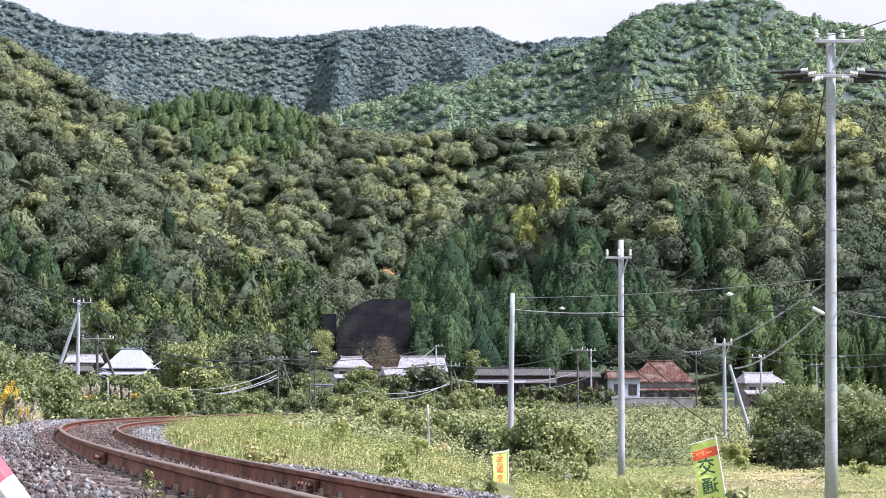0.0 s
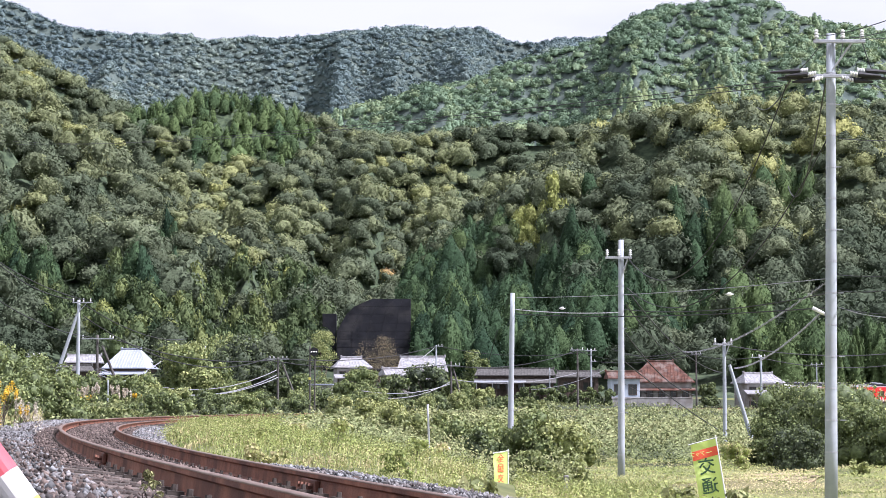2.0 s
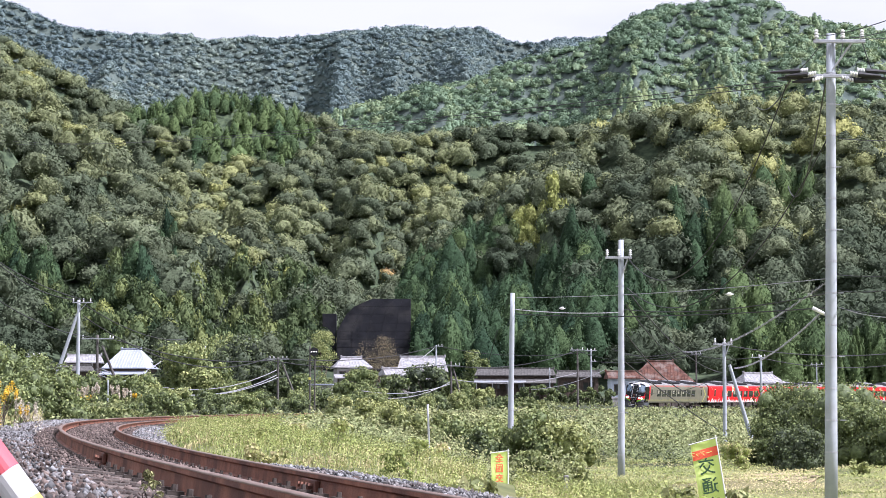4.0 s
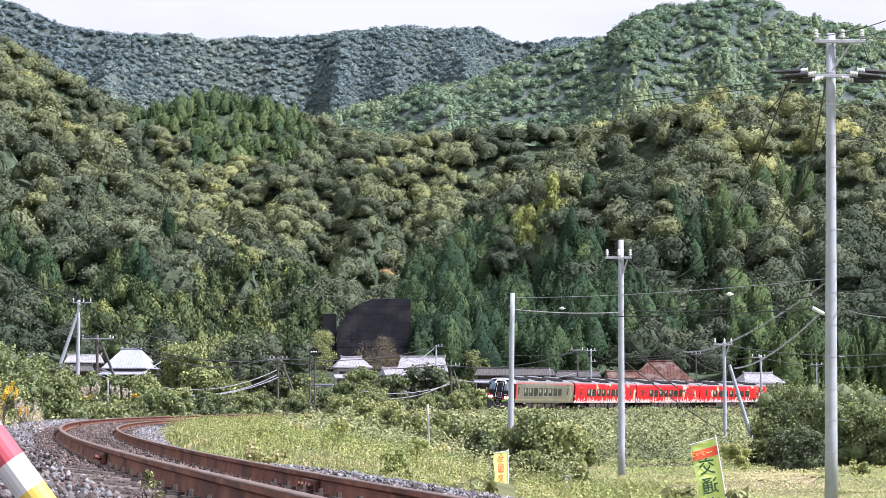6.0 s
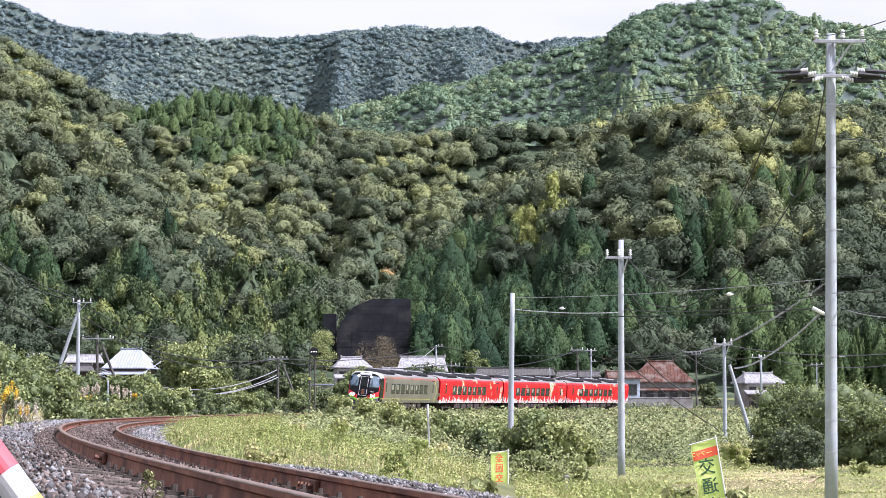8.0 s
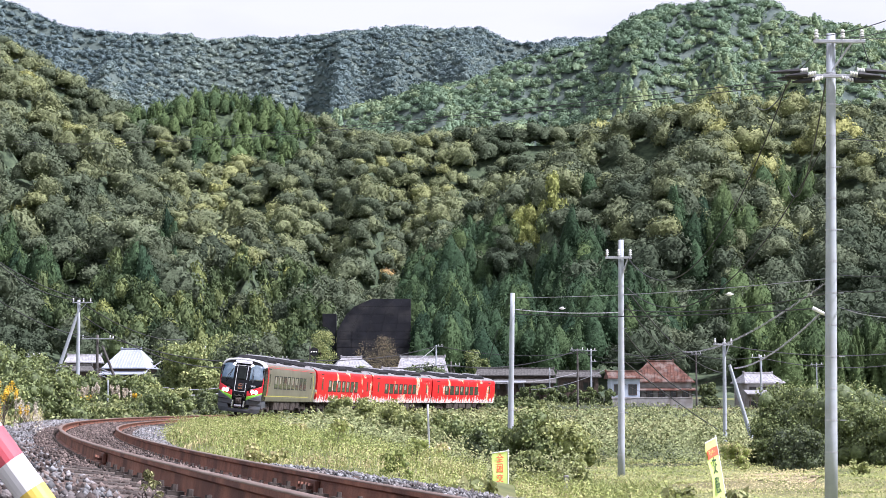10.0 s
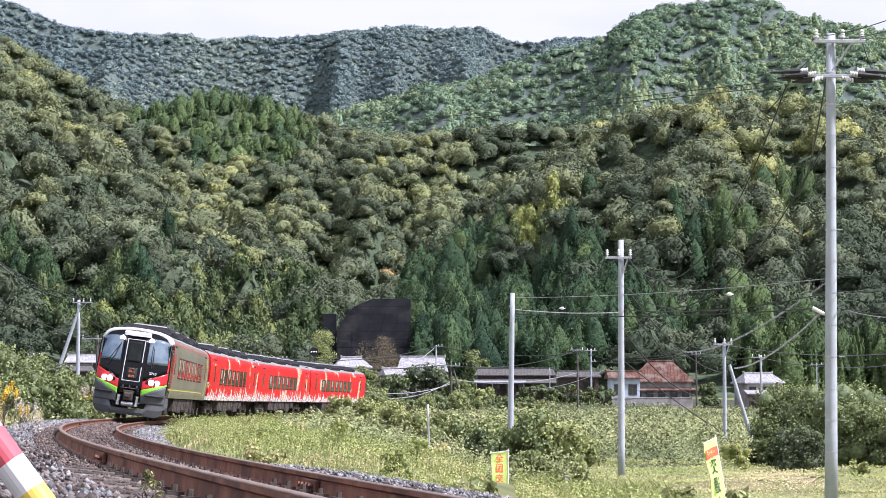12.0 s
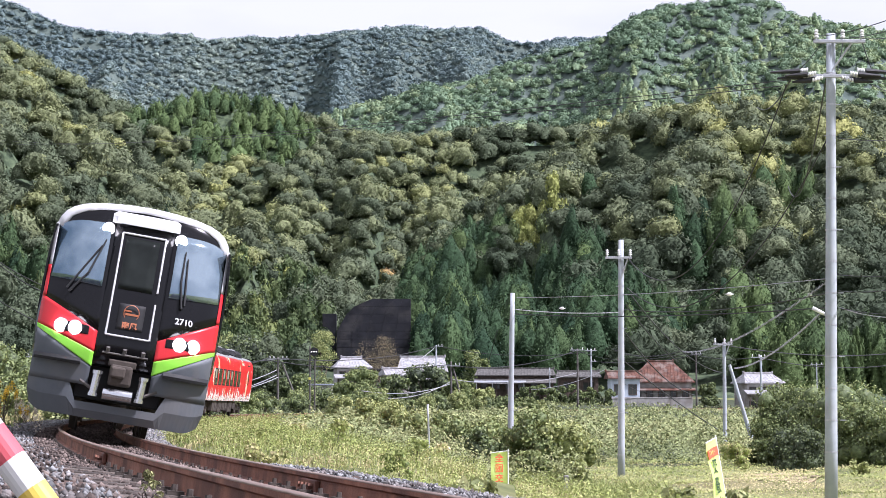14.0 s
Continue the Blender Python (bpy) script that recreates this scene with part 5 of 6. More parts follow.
# ---- ballast and sleepers ----
def ballast():
    g = np.random.default_rng(8)
    # an angular stone: six corners and eight facets, knocked out of shape
    cube = np.array([[1, 0, 0], [-1, 0, 0], [0, 1, 0], [0, -1, 0], [0, 0, 1], [0, 0, -1]], float) * 1.25
    cf = np.array([[0, 2, 4], [2, 1, 4], [1, 3, 4], [3, 0, 4], [2, 0, 5], [1, 2, 5], [3, 1, 5], [0, 3, 5]])
    n = 96000
    s = -1 + 66 * g.uniform(0, 1, n) ** 1.7
    lat = g.uniform(-4.0, 3.4, n)
    keep = (np.abs(np.abs(lat) - 0.566) > 0.085)
    # the timbers lie bare near the crossing
    keep &= ~((s < 5.5) & (np.abs(lat) < 1.2) & (np.abs((s + 36.5 + 0.31) % 0.62 - 0.31) < 0.11))
    s, lat = s[keep], lat[keep]
    prof_x = [-4.2, -3.6, -3.0, -2.3, -1.7, -1.2, -0.7, 0, 0.7, 1.2, 1.6, 2.1, 2.6, 3.4]
    prof_z = [-0.80, -0.72, -0.57, -0.30, -0.17, -0.145, -0.155, -0.16, -0.155, -0.15, -0.19, -0.36, -0.50, -0.64]
    up = np.interp(lat, prof_x, prof_z) + berm(lat, s)
    r = CANT
    x, y, z, h = on_line(s)
    rr, uu = lat * math.cos(r) + up * math.sin(r), up * math.cos(r) - lat * math.sin(r)
    at = np.stack([x + rr * np.cos(h), y - rr * np.sin(h), z + uu + g.uniform(-0.02, 0.02, len(s))], 1)
    m = len(at)
    size = g.uniform(0.009, 0.025, (m, 1, 1)) * np.clip(s / 28, 0.82, 2.0)[:, None, None]
    c = cube[None] * g.uniform(0.55, 1.3, (m, 1, 3)) + g.uniform(-0.32, 0.32, (m, 6, 3))
    a, b = g.uniform(0, math.tau, (2, m))
    ca, sa, cb, sb = np.cos(a), np.sin(a), np.cos(b), np.sin(b)
    rot = np.stack([np.stack([ca, -sa, 0 * a], 1), np.stack([sa * cb, ca * cb, -sb], 1), np.stack([sa * sb, ca * sb, cb], 1)], 1)
    v = np.einsum("mij,mkj->mki", rot, c) * size + at[:, None]
    dusty = (np.abs(lat) < 0.95) | (g.uniform(0, 1, m) < 0.55 * step(22, 8, s)) & (lat < 0)
    for name, pick, mat, label in (("ballast_stones", ~dusty, M["stone"], "angular light grey ballast stones"), ("dusty_ballast", dusty, M["stone_brown"], "rust-dusted brown ballast stones between the rails")):
        w = v[pick]
        f = cf[None] + (np.arange(len(w)) * 6)[:, None, None]
        tagged(np_mesh(name, w.reshape(-1, 3), f.reshape(-1, 3), mat), label, "ballast", kind="stuff")


ballast()


def sleepers():
    track = bpy.data.objects["railway_track"]
    bm = bmesh.new()
    box(bm, (2.1, 0.2, 0.15), (0, 0, 0), 0.012)
    base_ob = None
    clip_bm = bmesh.new()
    for lat in (-0.566, 0.566):
        for sg in (1, -1):
            box(clip_bm, (0.08, 0.10, 0.02), (lat + sg * 0.095, 0, 0.085))
            rod(clip_bm, (lat + sg * 0.10, 0, 0.085), (lat + sg * 0.10, 0, 0.125), 0.017, 0.014, 6)
    clips = None
    for i in range(290):
        s = -36.5 + i * 0.62
        p = beside(s, 0, -0.205 if s < 5.5 else -0.238)
        _, _, _, h = on_line(s)
        m = Matrix.Translation(Vector(p)) @ Matrix.Rotation(-h, 4, "Z") @ Matrix.Rotation(CANT, 4, "Y") @ Matrix.Rotation(random.uniform(-0.02, 0.02), 4, "Z")
        if base_ob is None:
            base_ob = part("sleeper", bm, M["sleeper"], track, "weathered dark timber sleeper")
            clips = part("rail_fastening", clip_bm, M["under"], base_ob, "rusty fastening plates and bolts")
            ob = base_ob
        else:
            ob = new("sleeper", base_ob.data)
            ob.parent = track
            fast = new("rail_fastening", clips.data)
            fast.parent = ob
        ob.matrix_basis = m
    # fishplates
    for s, lat in ((6.9, -0.566), (4.0, 0.566), (48.0, -0.566)):
        bm = bmesh.new()
        x, y, z, h = on_line(s)
        for sg in (1, -1):
            box(bm, (0.03, 0.56, 0.08), (sg * 0.028, 0, -0.085), 0.008)
            for k in (-0.2, -0.07, 0.07, 0.2):
                rod(bm, (sg * 0.03, k, -0.085), (sg * 0.075, k, -0.085), 0.02, seg=6)
        fp = part("fishplate", bm, M["rail"], track, "bolted rusty rail joint")
        fp.matrix_basis = Matrix.Translation(Vector(beside(s, lat, 0.0))) @ Matrix.Rotation(-float(h), 4, "Z") @ Matrix.Rotation(CANT, 4, "Y")


sleepers()


# ---- single wild plants close to the line ----
M["flower"] = foliage("goldenrod_flower", [(0.0, (0.70, 0.45, 0.03)), (1.0, (0.85, 0.62, 0.08))], 0.7, 0.3, 0.2, 1.0)
M["plume"] = foliage("pampas_plume", [(0.0, (0.55, 0.48, 0.36)), (1.0, (0.75, 0.70, 0.60))], 0.8, 0.4, 0.2, 1.0)


def flower_plant(name, label, u, depth, height, seed, mat, spread=0.5, heads=4, size=0.07, long=2.2):
    """Upright stems with feathery heads."""
    g = np.random.default_rng(seed)
    x = (u - 784) / 3600 * depth
    z0 = float(ground(x, depth))
    ob = thing(name, label, "wild plant", pose(x, depth, z0 - 0.05))
    tops = []
    for k in range(heads):
        bm = bmesh.new()
        a = (g.normal() * 0.1, g.normal() * 0.1, 0)
        b = (g.normal() * spread * 0.5, g.normal() * spread * 0.5, height * g.uniform(0.75, 1.05))
        tube(bm, [a, ((a[0] + b[0]) / 2, (a[1] + b[1]) / 2, b[2] * 0.6), b], [0.012, 0.01, 0.006], 5)
        part("stem", bm, M["bark"], ob)
        n = 60
        d = g.normal(size=(n, 3))
        d /= np.linalg.norm(d, axis=1)[:, None]
        p = d * (size, size, size * long) * g.uniform(0.3, 1, (n, 1)) + b
        v = cards(g, p, d, 0.03 * depth / 60, 0, 0.3)
        hd = np_mesh("flower_head", v, np.arange(len(v)).reshape(-1, 4), mat, np.repeat(g.uniform(0, 1, n), 4))
        hd.parent = ob
        tagged(hd, kind="stuff")
        tops.append(hd)
    n = 90
    p = np.stack([g.normal(size=n) * spread * 0.35, g.normal(size=n) * spread * 0.35, g.uniform(0.05, 0.7, n) * height], 1)
    v = cards(g, p, g.normal(size=(n, 3)), 0.05 * depth / 50, 0, 0.2)
    lv = np_mesh("leaves", v, np.arange(len(v)).reshape(-1, 4), M["shrub"], np.repeat(g.uniform(0.5, 1, n), 4))
    lv.parent = ob
    tagged(lv, kind="stuff")


for i, (u, d, h) in enumerate(((-6, 42, 1.6), (8, 44, 1.5), (22, 47, 1.2), (6, 40, 1.1), (158, 140, 1.0), (248, 150, 1.2))):
    flower_plant("goldenrod", "yellow flowering goldenrod behind the ballast", u, d, h, 400 + i, M["flower"])
for i, (u, d, h) in enumerate(((30, 52, 1.2), (48, 60, 1.1), (148, 120, 1.4), (165, 128, 1.6), (205, 132, 1.5), (222, 138, 1.3), (130, 110, 1.2), (12, 36, 0.8))):
    flower_plant("pampas_grass", "pale feathery pampas grass behind the ballast", u, d, h, 420 + i, M["plume"], 0.5, 6, 0.07, 4.0)
shrub("weed", "leafy green weed growing in the ballast", 272, 8.6, 0.10, 0.15, 450, M["kudzu"], 0.9, 0.012, 9, 14, base=-0.06, core=False, category="weed")
shrub("weed", "low green weed growing in the ballast shoulder", 90, 13.5, 0.26, 0.17, 451, M["kudzu"], 0.8, 0.014, 9, 16, base=-0.27, core=False, category="weed")
for i, (u, d, w, h) in enumerate(((812, 24, 0.5, 0.34), (836, 26, 0.6, 0.30), (860, 27, 0.5, 0.25), (1200, 26, 0.6, 0.30), (1300, 24, 0.3, 0.2))):
    x = (u - 784) / 3600 * d
    shrub("weed", "broad-leaved green weed beside the track", u, d, w, h, 460 + i, M["kudzu"], 0.6, 0.07, 8, 12, base=max(float(ground(x, d)), float(place(u, 905, d).z)), core=False, category="weed")


# weed clumps on the verge
_g = np.random.default_rng(77)
for i in range(22):
    s, d = 18 + 70 * _g.uniform() ** 1.3, 2.2 + 5.5 * _g.uniform()
    x, y, z = beside(s, d, 0, 0)
    shrub("weed", "leafy weed clump on the grassy verge", float(bearing(x, y)), float(y), _g.uniform(0.5, 1.1), _g.uniform(0.3, 0.6), 500 + i, M["grass"], _g.uniform(0.25, 0.8), 0.035, 10, 46, core=False, category="weed")


def soil_patch():
    """A mown, bare strip of pinkish-brown soil in the field."""
    g = np.random.default_rng(5)
    n, m = 40, 10
    vs = []
    for j in range(m + 1):
        for i in range(n + 1):
            y = 77 + (6.2 * math.sqrt(max(0, 1 - (2 * i / n - 1) ** 2)) + 0.2) * (2 * j / m - 1) + 0.9 * math.sin(i * 0.9 + j * 0.3)
            u = 1288 + 165 * i / n + 14 * math.sin(j * 2.1)
            x = (u - 784) / 3600 * y
            vs.append((x, y, float(ground(x, y)) + 0.012 + g.uniform(0, 0.012)))
    fs = [(j * (n + 1) + i, j * (n + 1) + i + 1, (j + 1) * (n + 1) + i + 1, (j + 1) * (n + 1) + i) for j in range(m) for i in range(n)]
    mat = surface("bare_field_soil", (0.32, 0.26, 0.15), (0.43, 0.34, 0.22), 1.5, 0.95, 0, 0.4, 12)
    tagged(np_mesh("bare_soil", vs, fs, mat), "pinkish-brown bare soil strip in the field", "soil", kind="structure")


soil_patch()


# ---- poles and wires ----
def insulator(bm, p, h=0.22, r=0.07):
    x, y, z = p
    for k in range(3):
        rod(bm, (x, y, z + h * k / 3), (x, y, z + h * (k + 0.7) / 3), r * (1 - 0.12 * k), r * 0.7, 10)
    rod(bm, (x, y, z - 0.08), (x, y, z + h), r * 0.35, seg=6)


def utility_pole(label, u, top, depth, base_row=None, r=0.14, mat=None, arms=(), brace=None, bands=0, lean=0.0):
    """A pole at bearing u from the ground to row top; arms: rows, half widths and insulator offsets; brace: foot and head as (u, row)."""
    mat = mat or M["concrete"]
    head = place(u, top, depth)
    z0 = float(ground(head.x, depth)) - 0.3 if base_row is None else place(u, base_row, depth).z
    ob = thing("utility_pole", label, "utility pole", pose(head.x, depth, z0))
    tall = head.z - z0
    bm = bmesh.new()
    k = 6
    tube(bm, [(lean * (i / k - 1), 0, tall * i / k) for i in range(k + 1)], [r * (1 - 0.32 * i / k) for i in range(k + 1)], 16)
    part("pole", bm, mat, ob, "", True)
    for i in range(bands):
        z = tall * (0.12 + 0.86 * i / max(1, bands))
        bm = bmesh.new()
        rr = r * (1 - 0.32 * z / tall) + 0.006
        rod(bm, (lean * (z / tall - 1), 0, z), (lean * (z / tall - 1), 0, z + 0.04), rr, seg=16)
        box(bm, (0.16, 0.02, 0.02), (rr * (1 if i % 2 else -1), -0.02, z + 0.02))
        part("pole_band", bm, M["steel"], ob, "steel band with step bolt")
    for row, left, right, spots, heavy in arms:
        z = place(u, row, depth).z - z0
        bm = bmesh.new()
        box(bm, (left + right, 0.09, 0.09), ((right - left) / 2, -r - 0.03, z), 0.01)
        if heavy:
            rod(bm, (right * 0.6, -r - 0.03, z - 0.02), (0, -r * 0.6, z - 0.75), 0.03, seg=6)
        arm = part("crossarm", bm, M["steel"], ob, "galvanised crossarm")
        for sx in spots:
            bm = bmesh.new()
            insulator(bm, (sx, -r - 0.03, z + 0.1))
            part("insulator", bm, M["porcelain"], arm, "white porcelain insulator", True)
    if brace:
        (u0, row0), (u1, row1) = brace
        a, b = place(u0, row0, depth), place(u1, row1, depth)
        org = Vector((head.x, depth, z0))
        bm = bmesh.new()
        rod(bm, a - org, b - org, r * 0.95, r * 0.7, 12)
        part("brace", bm, mat, ob, "leaning brace pole")
    return ob


utility_pole("tall pale concrete utility pole with crossarms in the field", 1470.5, 60, 53, 905, 0.172, M["concrete"],
             ((76, 0.5, 0.86, (-0.42, 0.27, 0.78), True), (137, 0.95, 1.15, (), False)), bands=13, lean=0.18)
utility_pole("pale concrete utility pole at the foot of the bank", 1099, 425, 78, None, 0.145, M["concrete"], ((457, 0.62, 0.40, (-0.55, -0.1, 0.34), True),), bands=5, lean=0.05)
utility_pole("slim pale steel pole at the foot of the bank", 907, 519, 74, None, 0.12, M["concrete"], (), bands=3, lean=0.12)
utility_pole("concrete pole with crossarm and leaning brace", 139.5, 531, 158, None, 0.17, M["concrete"], ((536, 0.45, 1.1, (-0.38, 0.4, 0.95), True),), ((91, 690), (137, 556)), 3)
utility_pole("dark weathered pole with a white crossarm and brace", 172.5, 593, 172, None, 0.15, M["dark_pole"], ((600, 1.3, 1.4, (-1.2, 1.1, 1.35), False),), ((223, 720), (181, 612)), 2)
utility_pole("thin grey post behind the line", 191, 672, 150, None, 0.07)
utility_pole("wooden pole with crossarm and leaning brace", 492, 632, 205, None, 0.13, M["dark_pole"], ((636, 1.0, 1.1, (-0.8, -0.4, 0.5, 0.9), False),), ((531, 724), (499, 642)), 1)
utility_pole("concrete pole by the tiled house", 772, 611, 285, None, 0.14, None, ((613, 0.1, 1.0, (0.3, 0.8), False),))
utility_pole("old wooden pole with a leaning brace", 798.5, 640, 225, None, 0.13, M["dark_pole"], ((648, 0.9, 1.0, (0.5, 0.9), False),), ((818, 712), (802, 652)))
utility_pole("slim dark pole beside the hedge", 1022, 617, 252, None, 0.15, M["dark_pole"], ((620, 0.9, 0.9, (-0.7, 0.6), False),))
utility_pole("concrete pole behind the hedge", 1046, 618, 285, None, 0.16, None, ((621, 0.8, 0.8, (-0.5, 0.5), False), (640, 0.1, 0.7, (0.5,), False)))
utility_pole("dark pole beside the red-roofed house", 1232, 624, 284, None, 0.14, M["dark_pole"], ((627, 0.8, 0.8, (-0.6, 0.6), False),))
utility_pole("concrete pole at the field's edge with a leaning brace", 1281.5, 606, 108, None, 0.125, None, ((610, 0.6, 0.42, (-0.5, 0.0, 0.36), True),), ((1341, 812), (1291, 646)), 3)
utility_pole("concrete pole beside the white-roofed house", 1346.5, 629, 200, None, 0.15, None, ((633, 1.0, 0.4, (-0.85, -0.2, 0.35), False),), None, 2)
utility_pole("distant pole with crossarm before the cedars", 1445, 643, 325, None, 0.14, None, ((646, 1.0, 1.0, (-0.8, 0.0, 0.8), False),))
utility_pole("distant pole with crossarm among the shrubs", 60, 628, 215, None, 0.13, None, ((631, 0.8, 0.7, (-0.6, 0.0, 0.6), False),))
utility_pole("slim white post among the village trees", 363, 612, 290, None, 0.08)
utility_pole("thin pale post on the verge", 757, 716, 42, 862, 0.028, M["steel"], lean=-0.05)
utility_pole("thin white post before the shed", 973, 651, 292, None, 0.08)

# strain gear on the tall pole
gear = thing("strain_insulators", "cluster of white strain insulators with black cable ends on the pole", "insulators", pose(*place(1470, 137, 53)))
for sg in (-1, 1):
    for k in range(5):
        bm = bmesh.new()
        a = Vector((sg * (0.25 + 0.1 * k), -0.22 - 0.06 * (k % 3), -0.05 + 0.05 * k - 0.1 * (k % 2)))
        for j in range(3):
            rod(bm, a + Vector((sg * 0.07 * j, 0, -0.01 * j)), a + Vector((sg * (0.07 * j + 0.05), 0, -0.01 * j)), 0.065, 0.045, 10)
        ins = part("insulator", bm, M["porcelain"], gear, "white strain insulator", True)
        bm = bmesh.new()
        rod(bm, a + Vector((sg * 0.22, 0, -0.03)), a + Vector((sg * (0.62 + 0.09 * k), 0, -0.07)), 0.075, 0.03, 8)
        part("cable_end", bm, M["wire"], gear, "black cable end")


def wire(label, a, b, sag, r=0.012, mat=None, coil=0.0, name="wire"):
    """A hanging wire between two places given as (u, row, depth)."""
    p, q = place(*a), place(*b)
    n = 24
    pts = []
    for i in range(n + 1):
        t = i / n
        m = p.lerp(q, t)
        m.z -= sag * 4 * t * (1 - t)
        pts.append(m)
    bm = bmesh.new()
    tube(bm, pts, r, 5)
    if coil:
        length = (q - p).length
        turns = int(length / (coil * 7))
        loops = []
        for i in range(turns * 6 + 1):
            f = i / (turns * 6)
            m = p.lerp(q, f)
            m.z -= sag * 4 * f * (1 - f)
            ang = i * math.tau / 6
            loops.append(m + Vector((0, math.cos(ang), math.sin(ang))) * coil)
        tube(bm, loops, r * 0.5, 4)
    return tagged(part(name, bm, mat or M["wire"], None), label, "wire")


W = "thin black overhead wire sagging between poles"
for a, b, sag in (((-60, 250, 260), (1392, 142, 53), 1.0), ((-60, 240, 262), (1385, 152, 53), 1.3),
                  ((1548, 142, 53), (1640, 150, 40), 0.1), ((1545, 150, 53), (1640, 172, 40), 0.1),
                  ((1455, 64, 53), (1640, 8, 40), 0.1), ((1489, 68, 53), (1640, 30, 40), 0.1), ((1524, 68, 53), (1640, 48, 40), 0.1),
                  ((1484, 245, 53), (1640, 246, 40), 0.05),
                  ((1455, 75, 53), (1398, 135, 53), 0.1), ((1492, 75, 53), (1480, 132, 52.8), 0.05), ((1526, 75, 53), (1548, 135, 53), 0.05), ((1400, 140, 53), (1340, 190, 90), 0.4),
                  ((1462, 140, 53), (1395, 330, 110), 1.6), ((1462, 250, 53), (1110, 510, 78), 2.2), ((1392, 150, 53), (1110, 455, 78), 2.6),
                  ((1460, 545, 53), (912, 556, 74), 0.15), ((1460, 520, 53), (1105, 548, 78), 0.25), ((1485, 515, 53), (1640, 500, 42), 0.1), ((1485, 545, 53), (1640, 552, 42), 0.1),
                  ((1485, 487, 53), (1640, 484, 42), 0.05), ((0, 470, 150), (132, 531, 158), 0.5), ((-20, 452, 140), (150, 531, 158), 0.4), ((-20, 520, 150), (165, 598, 172), 0.6),
                  ((148, 560, 158), (475, 634, 205), 2.2), ((200, 600, 172), (505, 634, 205), 1.0), ((150, 540, 158), (330, 600, 260), 1.0),
                  ((475, 638, 205), (798, 645, 225), 0.7), ((510, 636, 205), (772, 613, 285), 0.8), ((800, 648, 225), (1022, 620, 252), 0.9), ((772, 612, 285), (1046, 622, 285), 1.0), ((1022, 620, 252), (1281, 611, 108), 1.0),
                  ((1046, 640, 285), (1232, 628, 284), 0.6), ((1232, 628, 284), (1346, 632, 200), 0.4), ((1346, 634, 200), (1620, 640, 210), 0.8), ((1281, 611, 108), (1640, 618, 130), 0.5),
                  ((1115, 520, 78), (1278, 660, 108), 0.6), ((1108, 540, 78), (1200, 640, 120), 0.2), ((880, 585, 260), (862, 650, 280), 0.0), ((1100, 580, 78), (1230, 700, 110), 0.5), ((1105, 640, 78), (1270, 760, 100), 0.1)):
    wire(W, a, b, sag, 0.0135 * max(0.8, min(b[2], 200) / 60))
L = "pale sheathed telephone wire sagging between poles"
for a, b, sag in (((-20, 668, 120), (139, 690, 158), 0.6), ((139, 690, 158), (285, 640, 200), 0.6), ((176, 652, 172), (490, 655, 205), 1.9), ((176, 658, 172), (490, 664, 205), 2.0), ((176, 664, 172), (492, 668, 205), 1.8),
                  ((645, 700, 200), (797, 676, 225), 0.9), ((640, 692, 200), (797, 680, 225), 0.6), ((915, 527, 74), (1460, 494, 53), 0.12), ((912, 548, 74), (1100, 553, 78), 0.08), ((800, 672, 225), (1022, 660, 252), 0.8), ((940, 690, 250), (1070, 655, 250), 0.5),
                  ((1488, 545, 53), (1640, 560, 40), 0.12), ((700, 660, 240), (770, 615, 285), 0.3)):
    wire(L, a, b, sag, 0.012 * max(0.9, min(b[2], 200) / 60), M["wire_light"])
C = "aerial cable lashed with a spiral hanger"
wire(C, (1462, 500, 53), (1205, 622, 130), 0.6, 0.008, M["wire_light"], 0.048, "aerial_cable")
wire(C, (1205, 622, 130), (1085, 618, 200), 0.5, 0.012, M["wire"], 0.05, "aerial_cable")
wire(C, (1455, 552, 53), (1300, 652, 106), 0.35, 0.008, M["wire_light"], 0.042, "aerial_cable")
wire(C, (1278, 664, 108), (1090, 668, 200), 1.3, 0.016, M["wire"], 0.0, "aerial_cable")
for u, row, d in ((1291, 521, 60), (995, 546, 76)):
    bm = bmesh.new()
    bmesh.ops.create_uvsphere(bm, u_segments=14, v_segments=9, radius=0.065)
    bmesh.ops.scale(bm, vec=(1.25, 1, 0.9), verts=bm.verts)
    rod(bm, (-0.12, 0, 0.0), (0.12, 0, 0.0), 0.02, seg=6)
    ball = tagged(part("wire_marker", bm, M["porcelain"], None, "", True), "small white cable marker hanging on the wire", "marker")
    ball.matrix_basis = pose(*place(u, row, d))
lampob = thing("street_lamp", "white tubular street lamp bracketed to the pole", "street lamp", pose(*place(1462, 556, 52.8)))
bm = bmesh.new()
rod(bm, (-0.35, 0, 0.16), (-0.05, 0, 0.0), 0.05, 0.05, 12)
part("tube", bm, M["porcelain"], lampob, "white lamp tube", True)
bm = bmesh.new()
rod(bm, (-0.06, 0, 0.0), (0.0, 0.15, -0.02), 0.02, seg=6)
part("bracket", bm, M["steel"], lampob)

# railway signal
sig = thing("railway_signal", "black round repeater signal with three white lamps on a mast", "signal", pose((552 - 784) / 3600 * 168, 168, float(ground((552 - 784) / 3600 * 168, 168)) - 0.2))
zsig = place(552, 623, 168).z - sig.matrix_basis.translation.z
for dx, top in ((-0.15, zsig + 0.5), (0.25, zsig - 0.6)):
    bm = bmesh.new()
    rod(bm, (dx, 0, 0), (dx, 0, top), 0.07, 0.06, 10)
    part("mast", bm, M["dark_pole"], sig)
bm = bmesh.new()
rod(bm, (0.2, -0.25, zsig), (0.2, -0.1, zsig), 0.36, 0.36, 24)
headp = part("signal_head", bm, M["rubber"], sig, "black round signal face")
